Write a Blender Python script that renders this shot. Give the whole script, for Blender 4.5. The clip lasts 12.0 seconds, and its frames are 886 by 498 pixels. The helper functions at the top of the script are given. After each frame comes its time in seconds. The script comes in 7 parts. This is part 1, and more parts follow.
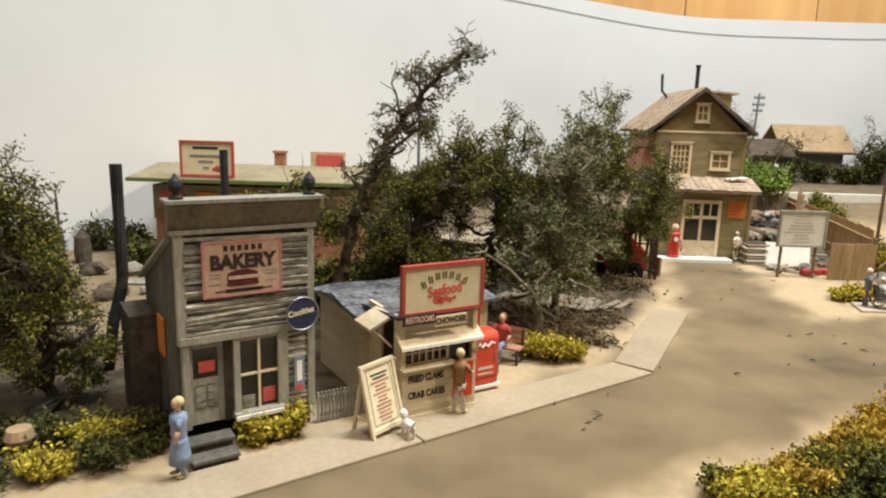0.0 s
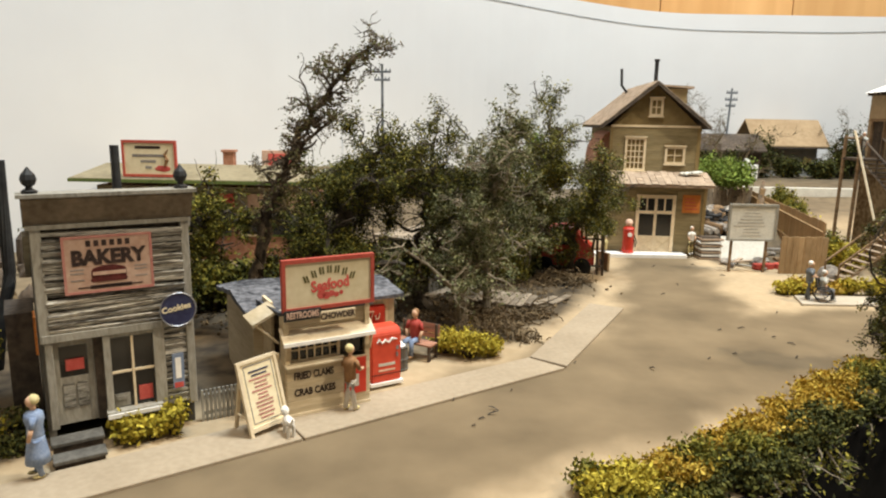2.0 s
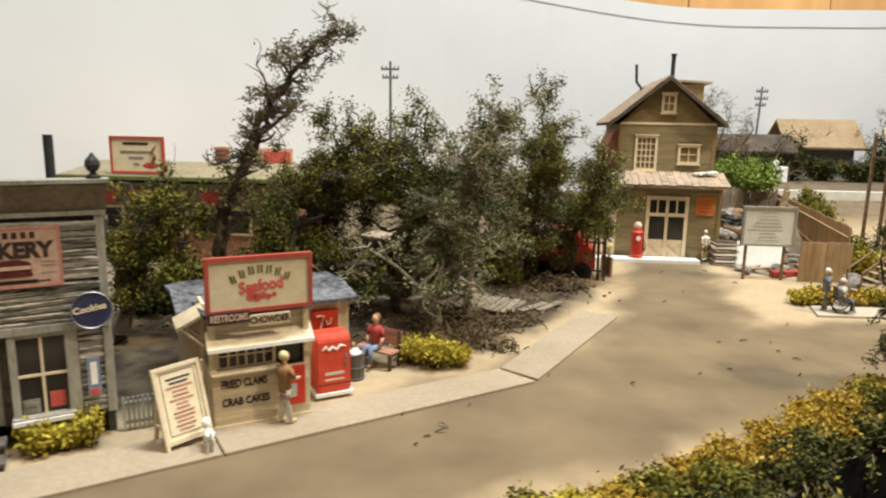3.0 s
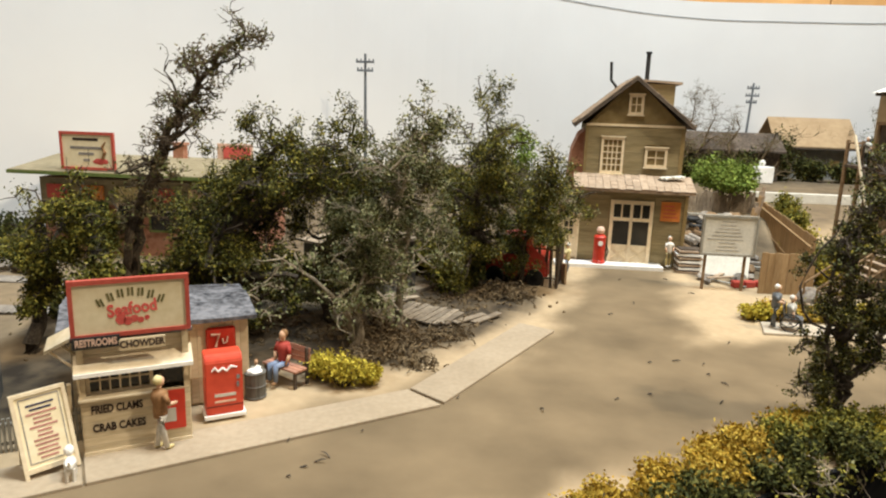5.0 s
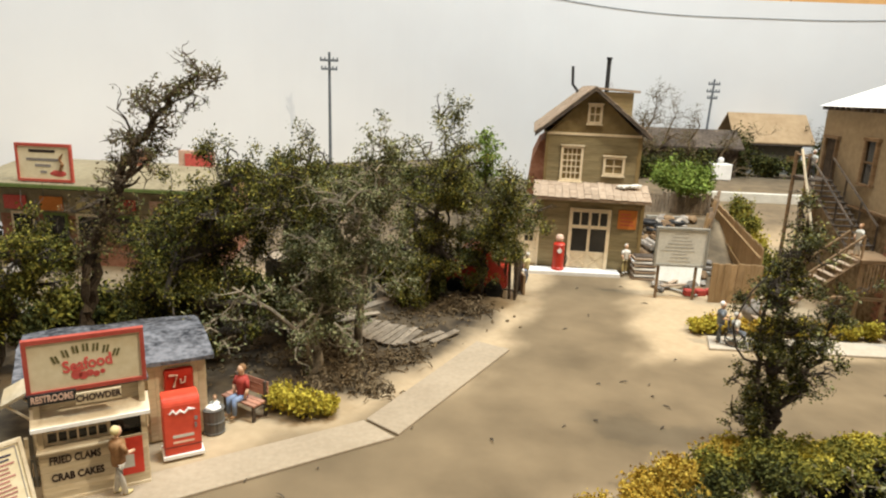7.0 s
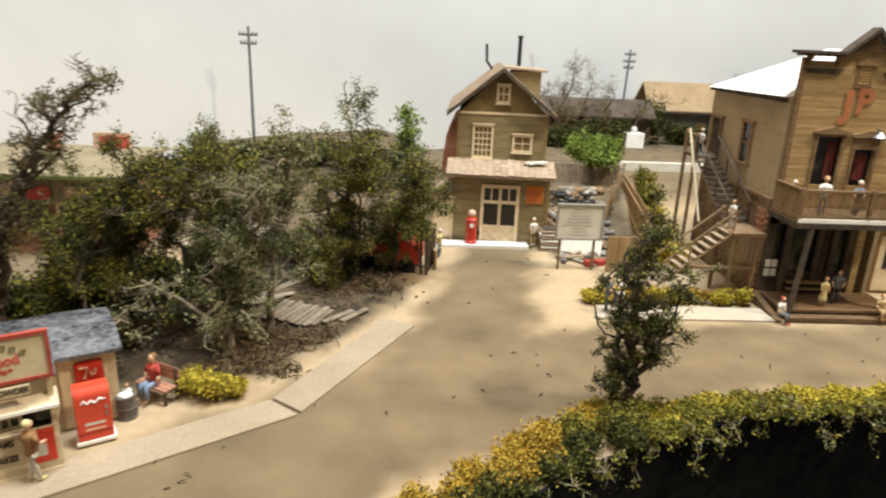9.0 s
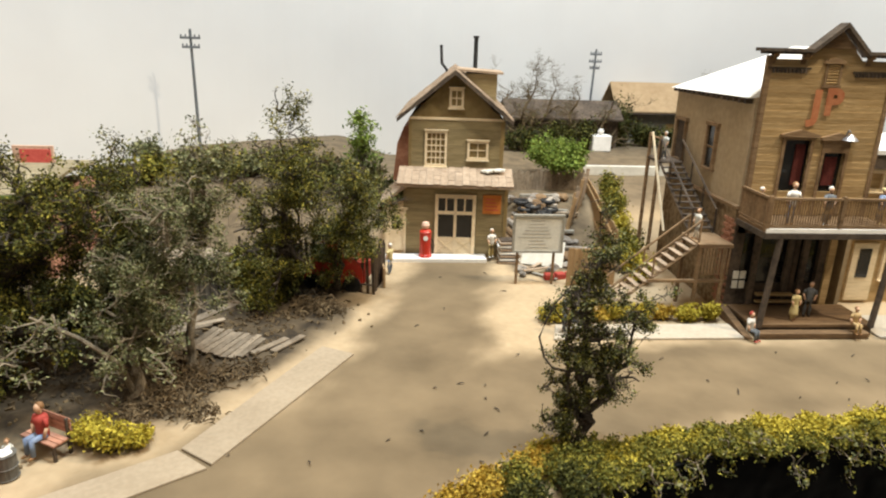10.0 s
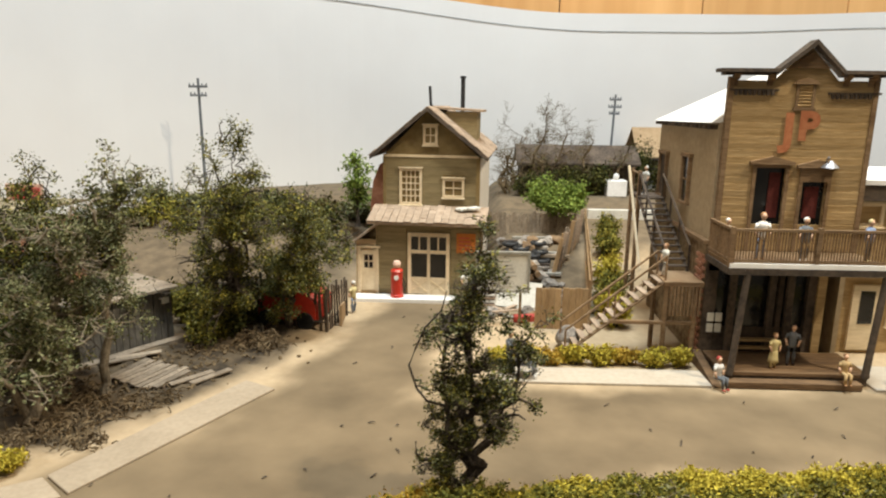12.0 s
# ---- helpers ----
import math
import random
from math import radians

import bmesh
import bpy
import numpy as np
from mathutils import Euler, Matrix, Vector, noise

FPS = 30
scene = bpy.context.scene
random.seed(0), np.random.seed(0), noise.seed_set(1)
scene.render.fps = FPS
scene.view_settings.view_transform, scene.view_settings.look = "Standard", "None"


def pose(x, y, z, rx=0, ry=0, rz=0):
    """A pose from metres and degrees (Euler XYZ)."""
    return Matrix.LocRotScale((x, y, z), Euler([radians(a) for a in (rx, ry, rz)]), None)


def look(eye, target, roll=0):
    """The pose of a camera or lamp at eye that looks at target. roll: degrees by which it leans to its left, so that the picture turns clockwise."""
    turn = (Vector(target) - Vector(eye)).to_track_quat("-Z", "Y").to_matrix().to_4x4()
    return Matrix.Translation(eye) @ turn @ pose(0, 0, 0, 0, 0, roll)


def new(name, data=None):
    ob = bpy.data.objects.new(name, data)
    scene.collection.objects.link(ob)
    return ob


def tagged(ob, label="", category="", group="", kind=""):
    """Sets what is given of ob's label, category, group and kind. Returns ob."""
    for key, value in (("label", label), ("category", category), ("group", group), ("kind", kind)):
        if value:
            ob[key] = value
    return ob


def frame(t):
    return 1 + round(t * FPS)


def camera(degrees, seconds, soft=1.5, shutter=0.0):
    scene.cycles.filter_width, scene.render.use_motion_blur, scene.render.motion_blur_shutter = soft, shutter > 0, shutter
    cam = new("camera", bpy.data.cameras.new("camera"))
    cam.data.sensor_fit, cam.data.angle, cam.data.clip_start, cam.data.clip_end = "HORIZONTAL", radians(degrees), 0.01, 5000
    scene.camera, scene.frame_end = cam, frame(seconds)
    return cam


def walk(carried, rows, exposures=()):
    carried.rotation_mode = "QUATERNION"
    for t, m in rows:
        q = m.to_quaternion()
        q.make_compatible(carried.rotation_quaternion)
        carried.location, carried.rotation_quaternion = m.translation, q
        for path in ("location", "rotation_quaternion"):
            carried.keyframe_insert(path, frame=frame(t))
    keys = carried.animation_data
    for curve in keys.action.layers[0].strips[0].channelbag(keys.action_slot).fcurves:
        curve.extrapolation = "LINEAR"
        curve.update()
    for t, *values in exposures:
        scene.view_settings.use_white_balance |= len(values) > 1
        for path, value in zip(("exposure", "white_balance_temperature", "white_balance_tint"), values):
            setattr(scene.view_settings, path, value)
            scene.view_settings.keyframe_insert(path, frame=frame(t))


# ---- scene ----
cam = camera(67.9, 12.0, 2.1, 0.4)
# A scale model: one metre of the modelled town is S metres of the real table-top.
S = 1 / 48
METRES, EYE, TILT, LEAN, TURN = 19.0 * S, 5.89 * S, 4.3, 0.0, 0.0
ROWS = [
    (0.0, 0.0, 0.0, 0.0, 0.45, -15.32, -1.64),
    (0.5, 0.0299, 0.0169, -0.007, 0.51, -15.4, -1.5),
    (1.0, 0.0767, 0.0075, -0.0028, 0.53, -15.18, -1.12),
    (1.5, 0.1061, -0.0003, -0.0037, 0.61, -15.11, -0.8),
    (2.0, 0.1196, 0.0109, -0.0085, 0.53, -15.21, -0.98),
    (2.5, 0.137, 0.0428, -0.019, 1.38, -15.24, -0.73),
    (3.0, 0.2071, 0.0745, -0.0277, 3.79, -14.91, -0.79),
    (5.0, 0.3231, 0.1201, 0.0033, 5.14, -16.26, -1.53),
    (5.5, 0.3136, 0.1445, 0.013, 4.06, -16.14, -1.89),
    (6.0, 0.3196, 0.1444, 0.0334, 3.5, -17.22, -1.91),
    (6.5, 0.3281, 0.1406, 0.0532, 3.19, -18.11, -2.03),
    (8.5, 0.405, 0.0563, 0.1494, 0.91, -20.49, -1.6),
    (9.0, 0.4122, 0.0698, 0.1477, -1.88, -21.99, -2.39),
    (9.5, 0.4153, 0.1217, 0.1465, -6.66, -21.54, -2.58),
    (10.0, 0.4778, 0.1645, 0.1415, -3.87, -21.8, -1.97),
    (10.5, 0.5518, 0.183, 0.1327, -0.17, -21.4, -1.91),
    (11.0, 0.6004, 0.1887, 0.1178, 1.52, -20.49, -1.59),
    (11.5, 0.6475, 0.1973, 0.0996, 1.76, -18.48, -0.68),
    (12.0, 0.6945, 0.1965, 0.0874, 2.25, -16.73, -0.51),
]
walk(cam, [(t, pose(0, 0, EYE, TILT, LEAN, TURN) @ pose(METRES * x, METRES * y, METRES * z, 90 + pitch, roll, yaw)) for t, x, y, z, yaw, pitch, roll in ROWS],
     [(0.0, -0.04), (5.0, 0.0), (9.0, 0.0), (10.5, -0.02), (12.0, -0.09)])

# ---------------------------------------------------------------- light
world = bpy.data.worlds.new("room_air")
scene.world = world
world.use_nodes = True
world.node_tree.nodes["Background"].inputs[0].default_value = (1.0, 0.97, 0.92, 1)
world.node_tree.nodes["Background"].inputs[1].default_value = 0.018


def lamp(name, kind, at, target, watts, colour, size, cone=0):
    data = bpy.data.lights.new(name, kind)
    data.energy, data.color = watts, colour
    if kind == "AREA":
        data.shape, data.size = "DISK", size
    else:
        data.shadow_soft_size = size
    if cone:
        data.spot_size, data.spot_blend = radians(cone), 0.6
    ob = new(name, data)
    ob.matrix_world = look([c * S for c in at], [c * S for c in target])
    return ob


# the show room's track light, and two unseen lamps added as fill
lamp("track_lamp", "SPOT", (46, 10, 52), (15, 22.5, 0), 54, (1.0, 0.87, 0.66), 0.025, 50)
# added fill from the front left, for west walls and fronts
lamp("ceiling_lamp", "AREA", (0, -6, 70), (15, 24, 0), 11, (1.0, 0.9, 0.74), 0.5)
# added fill that brightens and cools the sky board
lamp("wall_washer", "AREA", (18, 18, 84), (14, 54, 10), 50, (0.84, 0.94, 1.0), 0.5)

# ---------------------------------------------------------------- materials


def material(name, c1, c2, size=1.0, rough=0.8, bump=0.3, metal=0.0, stretch=(1, 1, 1), vary=0.15, fine=6.0, contrast=0.25, spec=0.3):
    """Mottled surface: two colours mixed by a coarse and a fine grain, in metres of the modelled town."""
    m = bpy.data.materials.new(name)
    m.use_nodes = True
    nt = m.node_tree
    n, link = nt.nodes, nt.links
    b = n["Principled BSDF"]
    geo = n.new("ShaderNodeNewGeometry")
    sc = n.new("ShaderNodeVectorMath")
    sc.operation = "MULTIPLY"
    sc.inputs[1].default_value = [48 * s for s in stretch]
    link.new(geo.outputs["Position"], sc.inputs[0])
    inf = n.new("ShaderNodeObjectInfo")
    shift = n.new("ShaderNodeVectorMath")
    shift.operation = "ADD"
    mul = n.new("ShaderNodeMath")
    mul.operation = "MULTIPLY"
    mul.inputs[1].default_value = 37.0
    link.new(inf.outputs["Random"], mul.inputs[0])
    link.new(sc.outputs[0], shift.inputs[0])
    link.new(mul.outputs[0], shift.inputs[1])
    big = n.new("ShaderNodeTexNoise")
    big.inputs["Scale"].default_value, big.inputs["Detail"].default_value = size, 4
    small = n.new("ShaderNodeTexNoise")
    small.inputs["Scale"].default_value, small.inputs["Detail"].default_value = size * fine, 6
    for k in (big, small):
        link.new(shift.outputs[0], k.inputs["Vector"])
    mix = n.new("ShaderNodeMath")
    mix.operation = "ADD"
    half = n.new("ShaderNodeMath")
    half.operation = "MULTIPLY"
    half.inputs[1].default_value = 0.5
    link.new(big.outputs["Fac"], mix.inputs[0])
    link.new(small.outputs["Fac"], mix.inputs[1])
    link.new(mix.outputs[0], half.inputs[0])
    ramp = n.new("ShaderNodeValToRGB")
    ramp.color_ramp.elements[0].position, ramp.color_ramp.elements[1].position = 0.5 - contrast / 2, 0.5 + contrast / 2
    ramp.color_ramp.elements[0].color, ramp.color_ramp.elements[1].color = (*c1, 1), (*c2, 1)
    link.new(half.outputs[0], ramp.inputs[0])
    hsv = n.new("ShaderNodeHueSaturation")
    rng = n.new("ShaderNodeMapRange")
    rng.inputs["To Min"].default_value, rng.inputs["To Max"].default_value = 1 - vary, 1 + vary
    link.new(inf.outputs["Random"], rng.inputs["Value"])
    link.new(rng.outputs[0], hsv.inputs["Value"])
    link.new(ramp.outputs[0], hsv.inputs["Color"])
    link.new(hsv.outputs[0], b.inputs["Base Color"])
    b.inputs["Roughness"].default_value, b.inputs["Metallic"].default_value = rough, metal
    b.inputs["Specular IOR Level"].default_value = spec
    if bump:
        bm = n.new("ShaderNodeBump")
        bm.inputs["Strength"].default_value, bm.inputs["Distance"].default_value = bump, 0.03 * S
        link.new(small.outputs["Fac"], bm.inputs["Height"])
        link.new(bm.outputs[0], b.inputs["Normal"])
    return m


def leafage(name, c1, c2, c3, size=1.2):
    """Foliage: each leaf takes its own tone, with patches of a third colour."""
    m = material(name, c1, c2, size, 0.75, 0, vary=0.1, contrast=0.5)
    n, link = m.node_tree.nodes, m.node_tree.links
    geo = n["Geometry"]
    mix = n.new("ShaderNodeMix")
    mix.data_type = "RGBA"
    ramp = n.new("ShaderNodeValToRGB")
    ramp.color_ramp.elements[0].position, ramp.color_ramp.elements[1].position = 0.35, 0.95
    link.new(geo.outputs["Random Per Island"], ramp.inputs[0])
    link.new(ramp.outputs[0], mix.inputs[0])
    link.new(n["Hue/Saturation/Value"].outputs[0], mix.inputs[6])
    mix.inputs[7].default_value = (*c3, 1)
    b = n["Principled BSDF"]
    link.new(mix.outputs[2], b.inputs["Base Color"])
    b.inputs["Specular IOR Level"].default_value = 0.15
    return m


def glassy(name, colour=(0.02, 0.02, 0.02)):
    m = material(name, colour, [c * 1.6 for c in colour], 0.5, 0.12, 0, spec=0.5)
    return m


M_CREAM = material("cream_paint", (0.62, 0.5, 0.33), (0.74, 0.63, 0.45), 1.5, 0.7, 0.2)
M_CREAMWALL = material("cream_boards", (0.5, 0.4, 0.25), (0.66, 0.55, 0.38), 1.0, 0.75, 0.3, stretch=(0.4, 0.4, 3))
M_OLIVE = material("olive_boards", (0.2, 0.16, 0.083), (0.29, 0.235, 0.13), 0.7, 0.85, 0.4, stretch=(0.5, 0.5, 3))
M_OLIVEPLAIN = material("olive_gable", (0.2, 0.145, 0.06), (0.27, 0.2, 0.095), 0.8, 0.85, 0.3)
M_SHINGLE = material("pale_shingles", (0.26, 0.19, 0.13), (0.38, 0.29, 0.21), 1.4, 0.9, 0.5, vary=0.1)
M_GREYWOOD = material("grey_weathered_wood", (0.06, 0.052, 0.042), (0.58, 0.55, 0.48), 1.5, 0.9, 0.9, stretch=(0.7, 0.7, 9), vary=0.4, contrast=0.2)
M_GREYTRIM = material("grey_weathered_trim", (0.19, 0.175, 0.14), (0.4, 0.38, 0.33), 1.3, 0.9, 0.5, stretch=(2.5, 2.5, 0.7), vary=0.15, contrast=0.4)
M_DARKWOOD = material("dark_boards", (0.045, 0.035, 0.028), (0.12, 0.09, 0.065), 1.2, 0.9, 0.4, vary=0.25)
M_GREYDARK = material("dark_grey_boards", (0.05, 0.045, 0.038), (0.16, 0.15, 0.13), 1.0, 0.9, 0.5, stretch=(2, 2, 0.6), contrast=0.4)
M_BROWNWOOD = material("brown_boards", (0.15, 0.09, 0.045), (0.27, 0.18, 0.10), 1.0, 0.85, 0.5, stretch=(0.5, 0.5, 4), vary=0.18)
M_TANBOARD = material("tan_clapboard", (0.33, 0.22, 0.095), (0.5, 0.355, 0.18), 0.9, 0.85, 0.4, stretch=(0.5, 0.5, 5), vary=0.14)
M_PLASTER = material("tan_plaster", (0.34, 0.26, 0.16), (0.46, 0.36, 0.23), 0.5, 0.9, 0.25, fine=10)
M_STAIN = material("stained_plaster", (0.13, 0.08, 0.04), (0.38, 0.29, 0.18), 0.9, 0.9, 0.4, contrast=0.2)
M_FENCE = material("fence_boards", (0.3, 0.19, 0.09), (0.44, 0.3, 0.16), 1.2, 0.85, 0.3, stretch=(3, 3, 0.5), vary=0.15)
M_WHITEROOF = material("white_roof_sheet", (0.72, 0.7, 0.66), (0.86, 0.85, 0.82), 0.4, 0.8, 0.1)
# same card in two tones, standing for weaker and stronger light on the slabs
M_CARD = material("sidewalk_card", (0.29, 0.23, 0.158), (0.36, 0.29, 0.205), 0.7, 0.85, 0.1, fine=12, vary=0.04)
M_LITCARD = material("pale_card", (0.37, 0.315, 0.24), (0.44, 0.38, 0.3), 0.7, 0.85, 0.1, fine=12, vary=0.04)
M_RED = material("red_enamel", (0.42, 0.025, 0.012), (0.55, 0.04, 0.02), 1.0, 0.35, 0.05, vary=0.1, spec=0.5)
M_BRIGHTRED = material("orange_red_enamel", (0.52, 0.05, 0.022), (0.64, 0.075, 0.035), 1.0, 0.45, 0.04, vary=0.05, spec=0.5)
M_FRAMERED = material("faded_red_paint", (0.36, 0.055, 0.035), (0.5, 0.1, 0.07), 1.5, 0.7, 0.15, contrast=0.4)
M_MAROON = material("maroon_cloth", (0.06, 0.01, 0.008), (0.12, 0.025, 0.02), 3, 0.8, 0.1)
M_ORANGE = material("orange_paint", (0.5, 0.16, 0.03), (0.62, 0.22, 0.05), 3, 0.8, 0.2)
M_WHITE = material("white_paint", (0.72, 0.7, 0.66), (0.84, 0.82, 0.78), 1.5, 0.7, 0.1)
M_PAPER = material("notice_paper", (0.5, 0.48, 0.42), (0.62, 0.6, 0.53), 2, 0.9, 0.1)
M_BLACK = material("black_paint", (0.012, 0.012, 0.013), (0.03, 0.03, 0.03), 1.5, 0.6, 0.2)
M_GLASS = glassy("dark_window", (0.012, 0.012, 0.012))
M_TARROOF = material("tar_paper_roof", (0.022, 0.023, 0.027), (0.17, 0.17, 0.185), 1.3, 0.85, 0.7, contrast=0.22, spec=0.15)
M_BARK = material("gnarled_bark", (0.03, 0.022, 0.016), (0.1, 0.08, 0.06), 3, 0.95, 0.6)
M_PALEBARK = material("pale_twigs", (0.14, 0.11, 0.075), (0.28, 0.23, 0.16), 3, 0.95, 0.4)
M_TWIG = material("brown_twigs", (0.045, 0.032, 0.02), (0.13, 0.095, 0.06), 3, 0.95, 0.5)
M_SIGNCREAM = material("cream_sign_face", (0.66, 0.56, 0.36), (0.76, 0.67, 0.47), 1.2, 0.7, 0.1)
M_SIGNPINK = material("faded_pink_sign", (0.48, 0.29, 0.21), (0.68, 0.49, 0.38), 1.6, 0.75, 0.2, contrast=0.35)
M_SIGNRED = material("red_print", (0.45, 0.06, 0.05), (0.55, 0.11, 0.09), 2, 0.75, 0.1)
M_INK = material("dark_print", (0.02, 0.012, 0.01), (0.05, 0.03, 0.025), 2, 0.8, 0)
M_OLDPLANK = material("old_brown_planks", (0.13, 0.1, 0.07), (0.32, 0.26, 0.19), 1.4, 0.9, 0.6, vary=0.25, contrast=0.4)
M_RUSTPAINT = material("rust_red_letters", (0.36, 0.12, 0.05), (0.46, 0.19, 0.085), 2, 0.8, 0.2)
M_OLIVEINK = material("olive_print", (0.1, 0.09, 0.03), (0.16, 0.14, 0.06), 2, 0.8, 0)
M_PORCH = material("stained_shaded_porch_boards", (0.085, 0.05, 0.026), (0.18, 0.11, 0.055), 1.0, 0.85, 0.5, stretch=(0.5, 4, 4), vary=0.15)
M_FADEDRED = material("faded_red_print", (0.38, 0.15, 0.13), (0.48, 0.23, 0.19), 2, 0.8, 0)
M_FAINTINK = material("faint_print", (0.3, 0.28, 0.25), (0.4, 0.38, 0.34), 2, 0.8, 0)
M_GREYINK = material("grey_print", (0.2, 0.18, 0.16), (0.3, 0.27, 0.25), 2, 0.8, 0)
M_NAVY = material("navy_sign_face", (0.02, 0.022, 0.06), (0.04, 0.045, 0.1), 2, 0.6, 0.1)
M_FLESH = material("figure_flesh", (0.55, 0.33, 0.2), (0.66, 0.42, 0.28), 4, 0.6, 0.05, vary=0.05)
M_BLUE = material("figure_blue", (0.17, 0.23, 0.36), (0.3, 0.36, 0.48), 4, 0.7, 0.05)
M_STONE = material("grey_stones", (0.16, 0.14, 0.12), (0.36, 0.32, 0.27), 1.5, 0.95, 0.6, vary=0.3)
M_STEEL = material("dull_steel", (0.2, 0.2, 0.21), (0.38, 0.38, 0.4), 2, 0.4, 0.1, metal=0.7)
M_GREENROOF = material("tan_green_roof", (0.2, 0.165, 0.1), (0.29, 0.245, 0.155), 0.8, 0.85, 0.2)
M_GREENTRIM = material("green_trim", (0.1, 0.14, 0.035), (0.16, 0.21, 0.06), 1, 0.8, 0.1)
M_BRICK = material("pinkish_wall", (0.3, 0.13, 0.08), (0.45, 0.24, 0.16), 0.9, 0.85, 0.3)
M_CARDBOARD = material("cardboard_roof", (0.36, 0.24, 0.13), (0.46, 0.32, 0.18), 0.5, 0.85, 0.15)
M_GREYWALL = material("grey_house_wall", (0.2, 0.2, 0.18), (0.28, 0.28, 0.26), 0.6, 0.85, 0.2)
M_PINE = material("pine_board", (0.62, 0.33, 0.12), (0.78, 0.46, 0.19), 0.12, 0.45, 0.05, stretch=(1, 1, 0.08), vary=0.08)
M_BRUSH = material("dry_brush", (0.065, 0.045, 0.025), (0.19, 0.135, 0.072), 3, 0.95, 0.3)
M_YELLOWTAN = material("yellow_tan_cloth", (0.55, 0.45, 0.2), (0.66, 0.56, 0.3), 4, 0.8, 0.05)
M_GREYCLOTH = material("grey_cloth", (0.1, 0.11, 0.12), (0.18, 0.19, 0.2), 4, 0.8, 0.05)
L_GREEN = leafage("leaves_green", (0.032, 0.037, 0.007), (0.125, 0.125, 0.022), (0.29, 0.245, 0.04))
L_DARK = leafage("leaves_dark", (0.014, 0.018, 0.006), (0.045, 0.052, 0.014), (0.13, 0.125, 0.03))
L_GREY = leafage("leaves_grey_green", (0.045, 0.05, 0.022), (0.13, 0.14, 0.062), (0.28, 0.27, 0.135))
L_RUST = leafage("leaves_rust", (0.08, 0.06, 0.025), (0.17, 0.12, 0.05), (0.13, 0.15, 0.05))
L_YELLOW = leafage("leaves_yellow", (0.22, 0.18, 0.02), (0.42, 0.34, 0.04), (0.55, 0.44, 0.06))
L_LIME = leafage("leaves_lime", (0.08, 0.125, 0.022), (0.15, 0.21, 0.035), (0.22, 0.28, 0.055))
L_GOLD = leafage("leaves_gold", (0.22, 0.13, 0.015), (0.42, 0.26, 0.03), (0.46, 0.34, 0.06))

# ---------------------------------------------------------------- mesh tools


def finish(bm, name, mat):
    me = bpy.data.meshes.new(name)
    bm.transform(Matrix.Scale(S, 4))
    bmesh.ops.recalc_face_normals(bm, faces=bm.faces)
    bm.to_mesh(me)
    bm.free()
    for m in mat if isinstance(mat, (list, tuple)) else [mat]:
        me.materials.append(m)
    return me


def thing(name, at=(0, 0, 0), turn=0, label="", category="", group="", kind=""):
    ob = new(name)
    ob.empty_display_size = 0.01
    ob.location = [c * S for c in at]
    ob.rotation_euler = (0, 0, radians(turn))
    return tagged(ob, label, category, group, kind)


def part(name, bm, mat, parent=None, label=""):
    ob = new(name, finish(bm, name, mat))
    ob.parent = parent
    return tagged(ob, label)


def solo(name, bm, mat, label, category, at=(0, 0, 0), turn=0, group="", kind=""):
    ob = part(name, bm, mat)
    ob.location = [c * S for c in at]
    ob.rotation_euler = (0, 0, radians(turn))
    return tagged(ob, label, category, group, kind)


CUBES = {}


def piece(name, mat, parent, lo, hi, turn=(0, 0, 0)):
    """A plank, slat or slab of its own; alike pieces share one mesh."""
    if mat.name not in CUBES:
        bm = bmesh.new()
        bmesh.ops.create_cube(bm, size=1)
        bmesh.ops.bevel(bm, geom=list(bm.edges), offset=0.02, segments=1, affect="EDGES")
        CUBES[mat.name] = finish(bm, "piece_" + mat.name, mat)
    ob = new(name, CUBES[mat.name])
    ob.parent = parent
    ob.location = [(a + b) / 2 * S for a, b in zip(lo, hi)]
    ob.scale = [max(abs(b - a), 0.004) for a, b in zip(lo, hi)]
    ob.rotation_euler = [radians(a) for a in turn]
    return ob


def box(bm, lo, hi, bevel=0.0, m=None):
    c = [(a + b) / 2 for a, b in zip(lo, hi)]
    mat = Matrix.Translation(c) @ Matrix.Diagonal((*[abs(b - a) for a, b in zip(lo, hi)], 1))
    got = bmesh.ops.create_cube(bm, size=1, matrix=(m or Matrix()) @ mat)
    if bevel:
        edges = list({e for v in got["verts"] for e in v.link_edges})
        bmesh.ops.bevel(bm, geom=edges, offset=bevel, segments=1, affect="EDGES")
    return bm


def boxes(*rows, bevel=0.0):
    bm = bmesh.new()
    for lo, hi in rows:
        box(bm, lo, hi, bevel)
    return bm


def prism(bm, outline, depth, axis="y", at=0.0):
    """A flat outline (pairs) pushed out along an axis from at to at + depth."""
    def spot(p, d):
        return {"y": (p[0], d, p[1]), "x": (d, p[0], p[1]), "z": (p[0], p[1], d)}[axis]
    a = [bm.verts.new(spot(p, at)) for p in outline]
    b = [bm.verts.new(spot(p, at + depth)) for p in outline]
    bm.faces.new(a)
    bm.faces.new(b[::-1])
    for i in range(len(a)):
        j = (i + 1) % len(a)
        bm.faces.new((a[i], b[i], b[j], a[j]))
    return bm


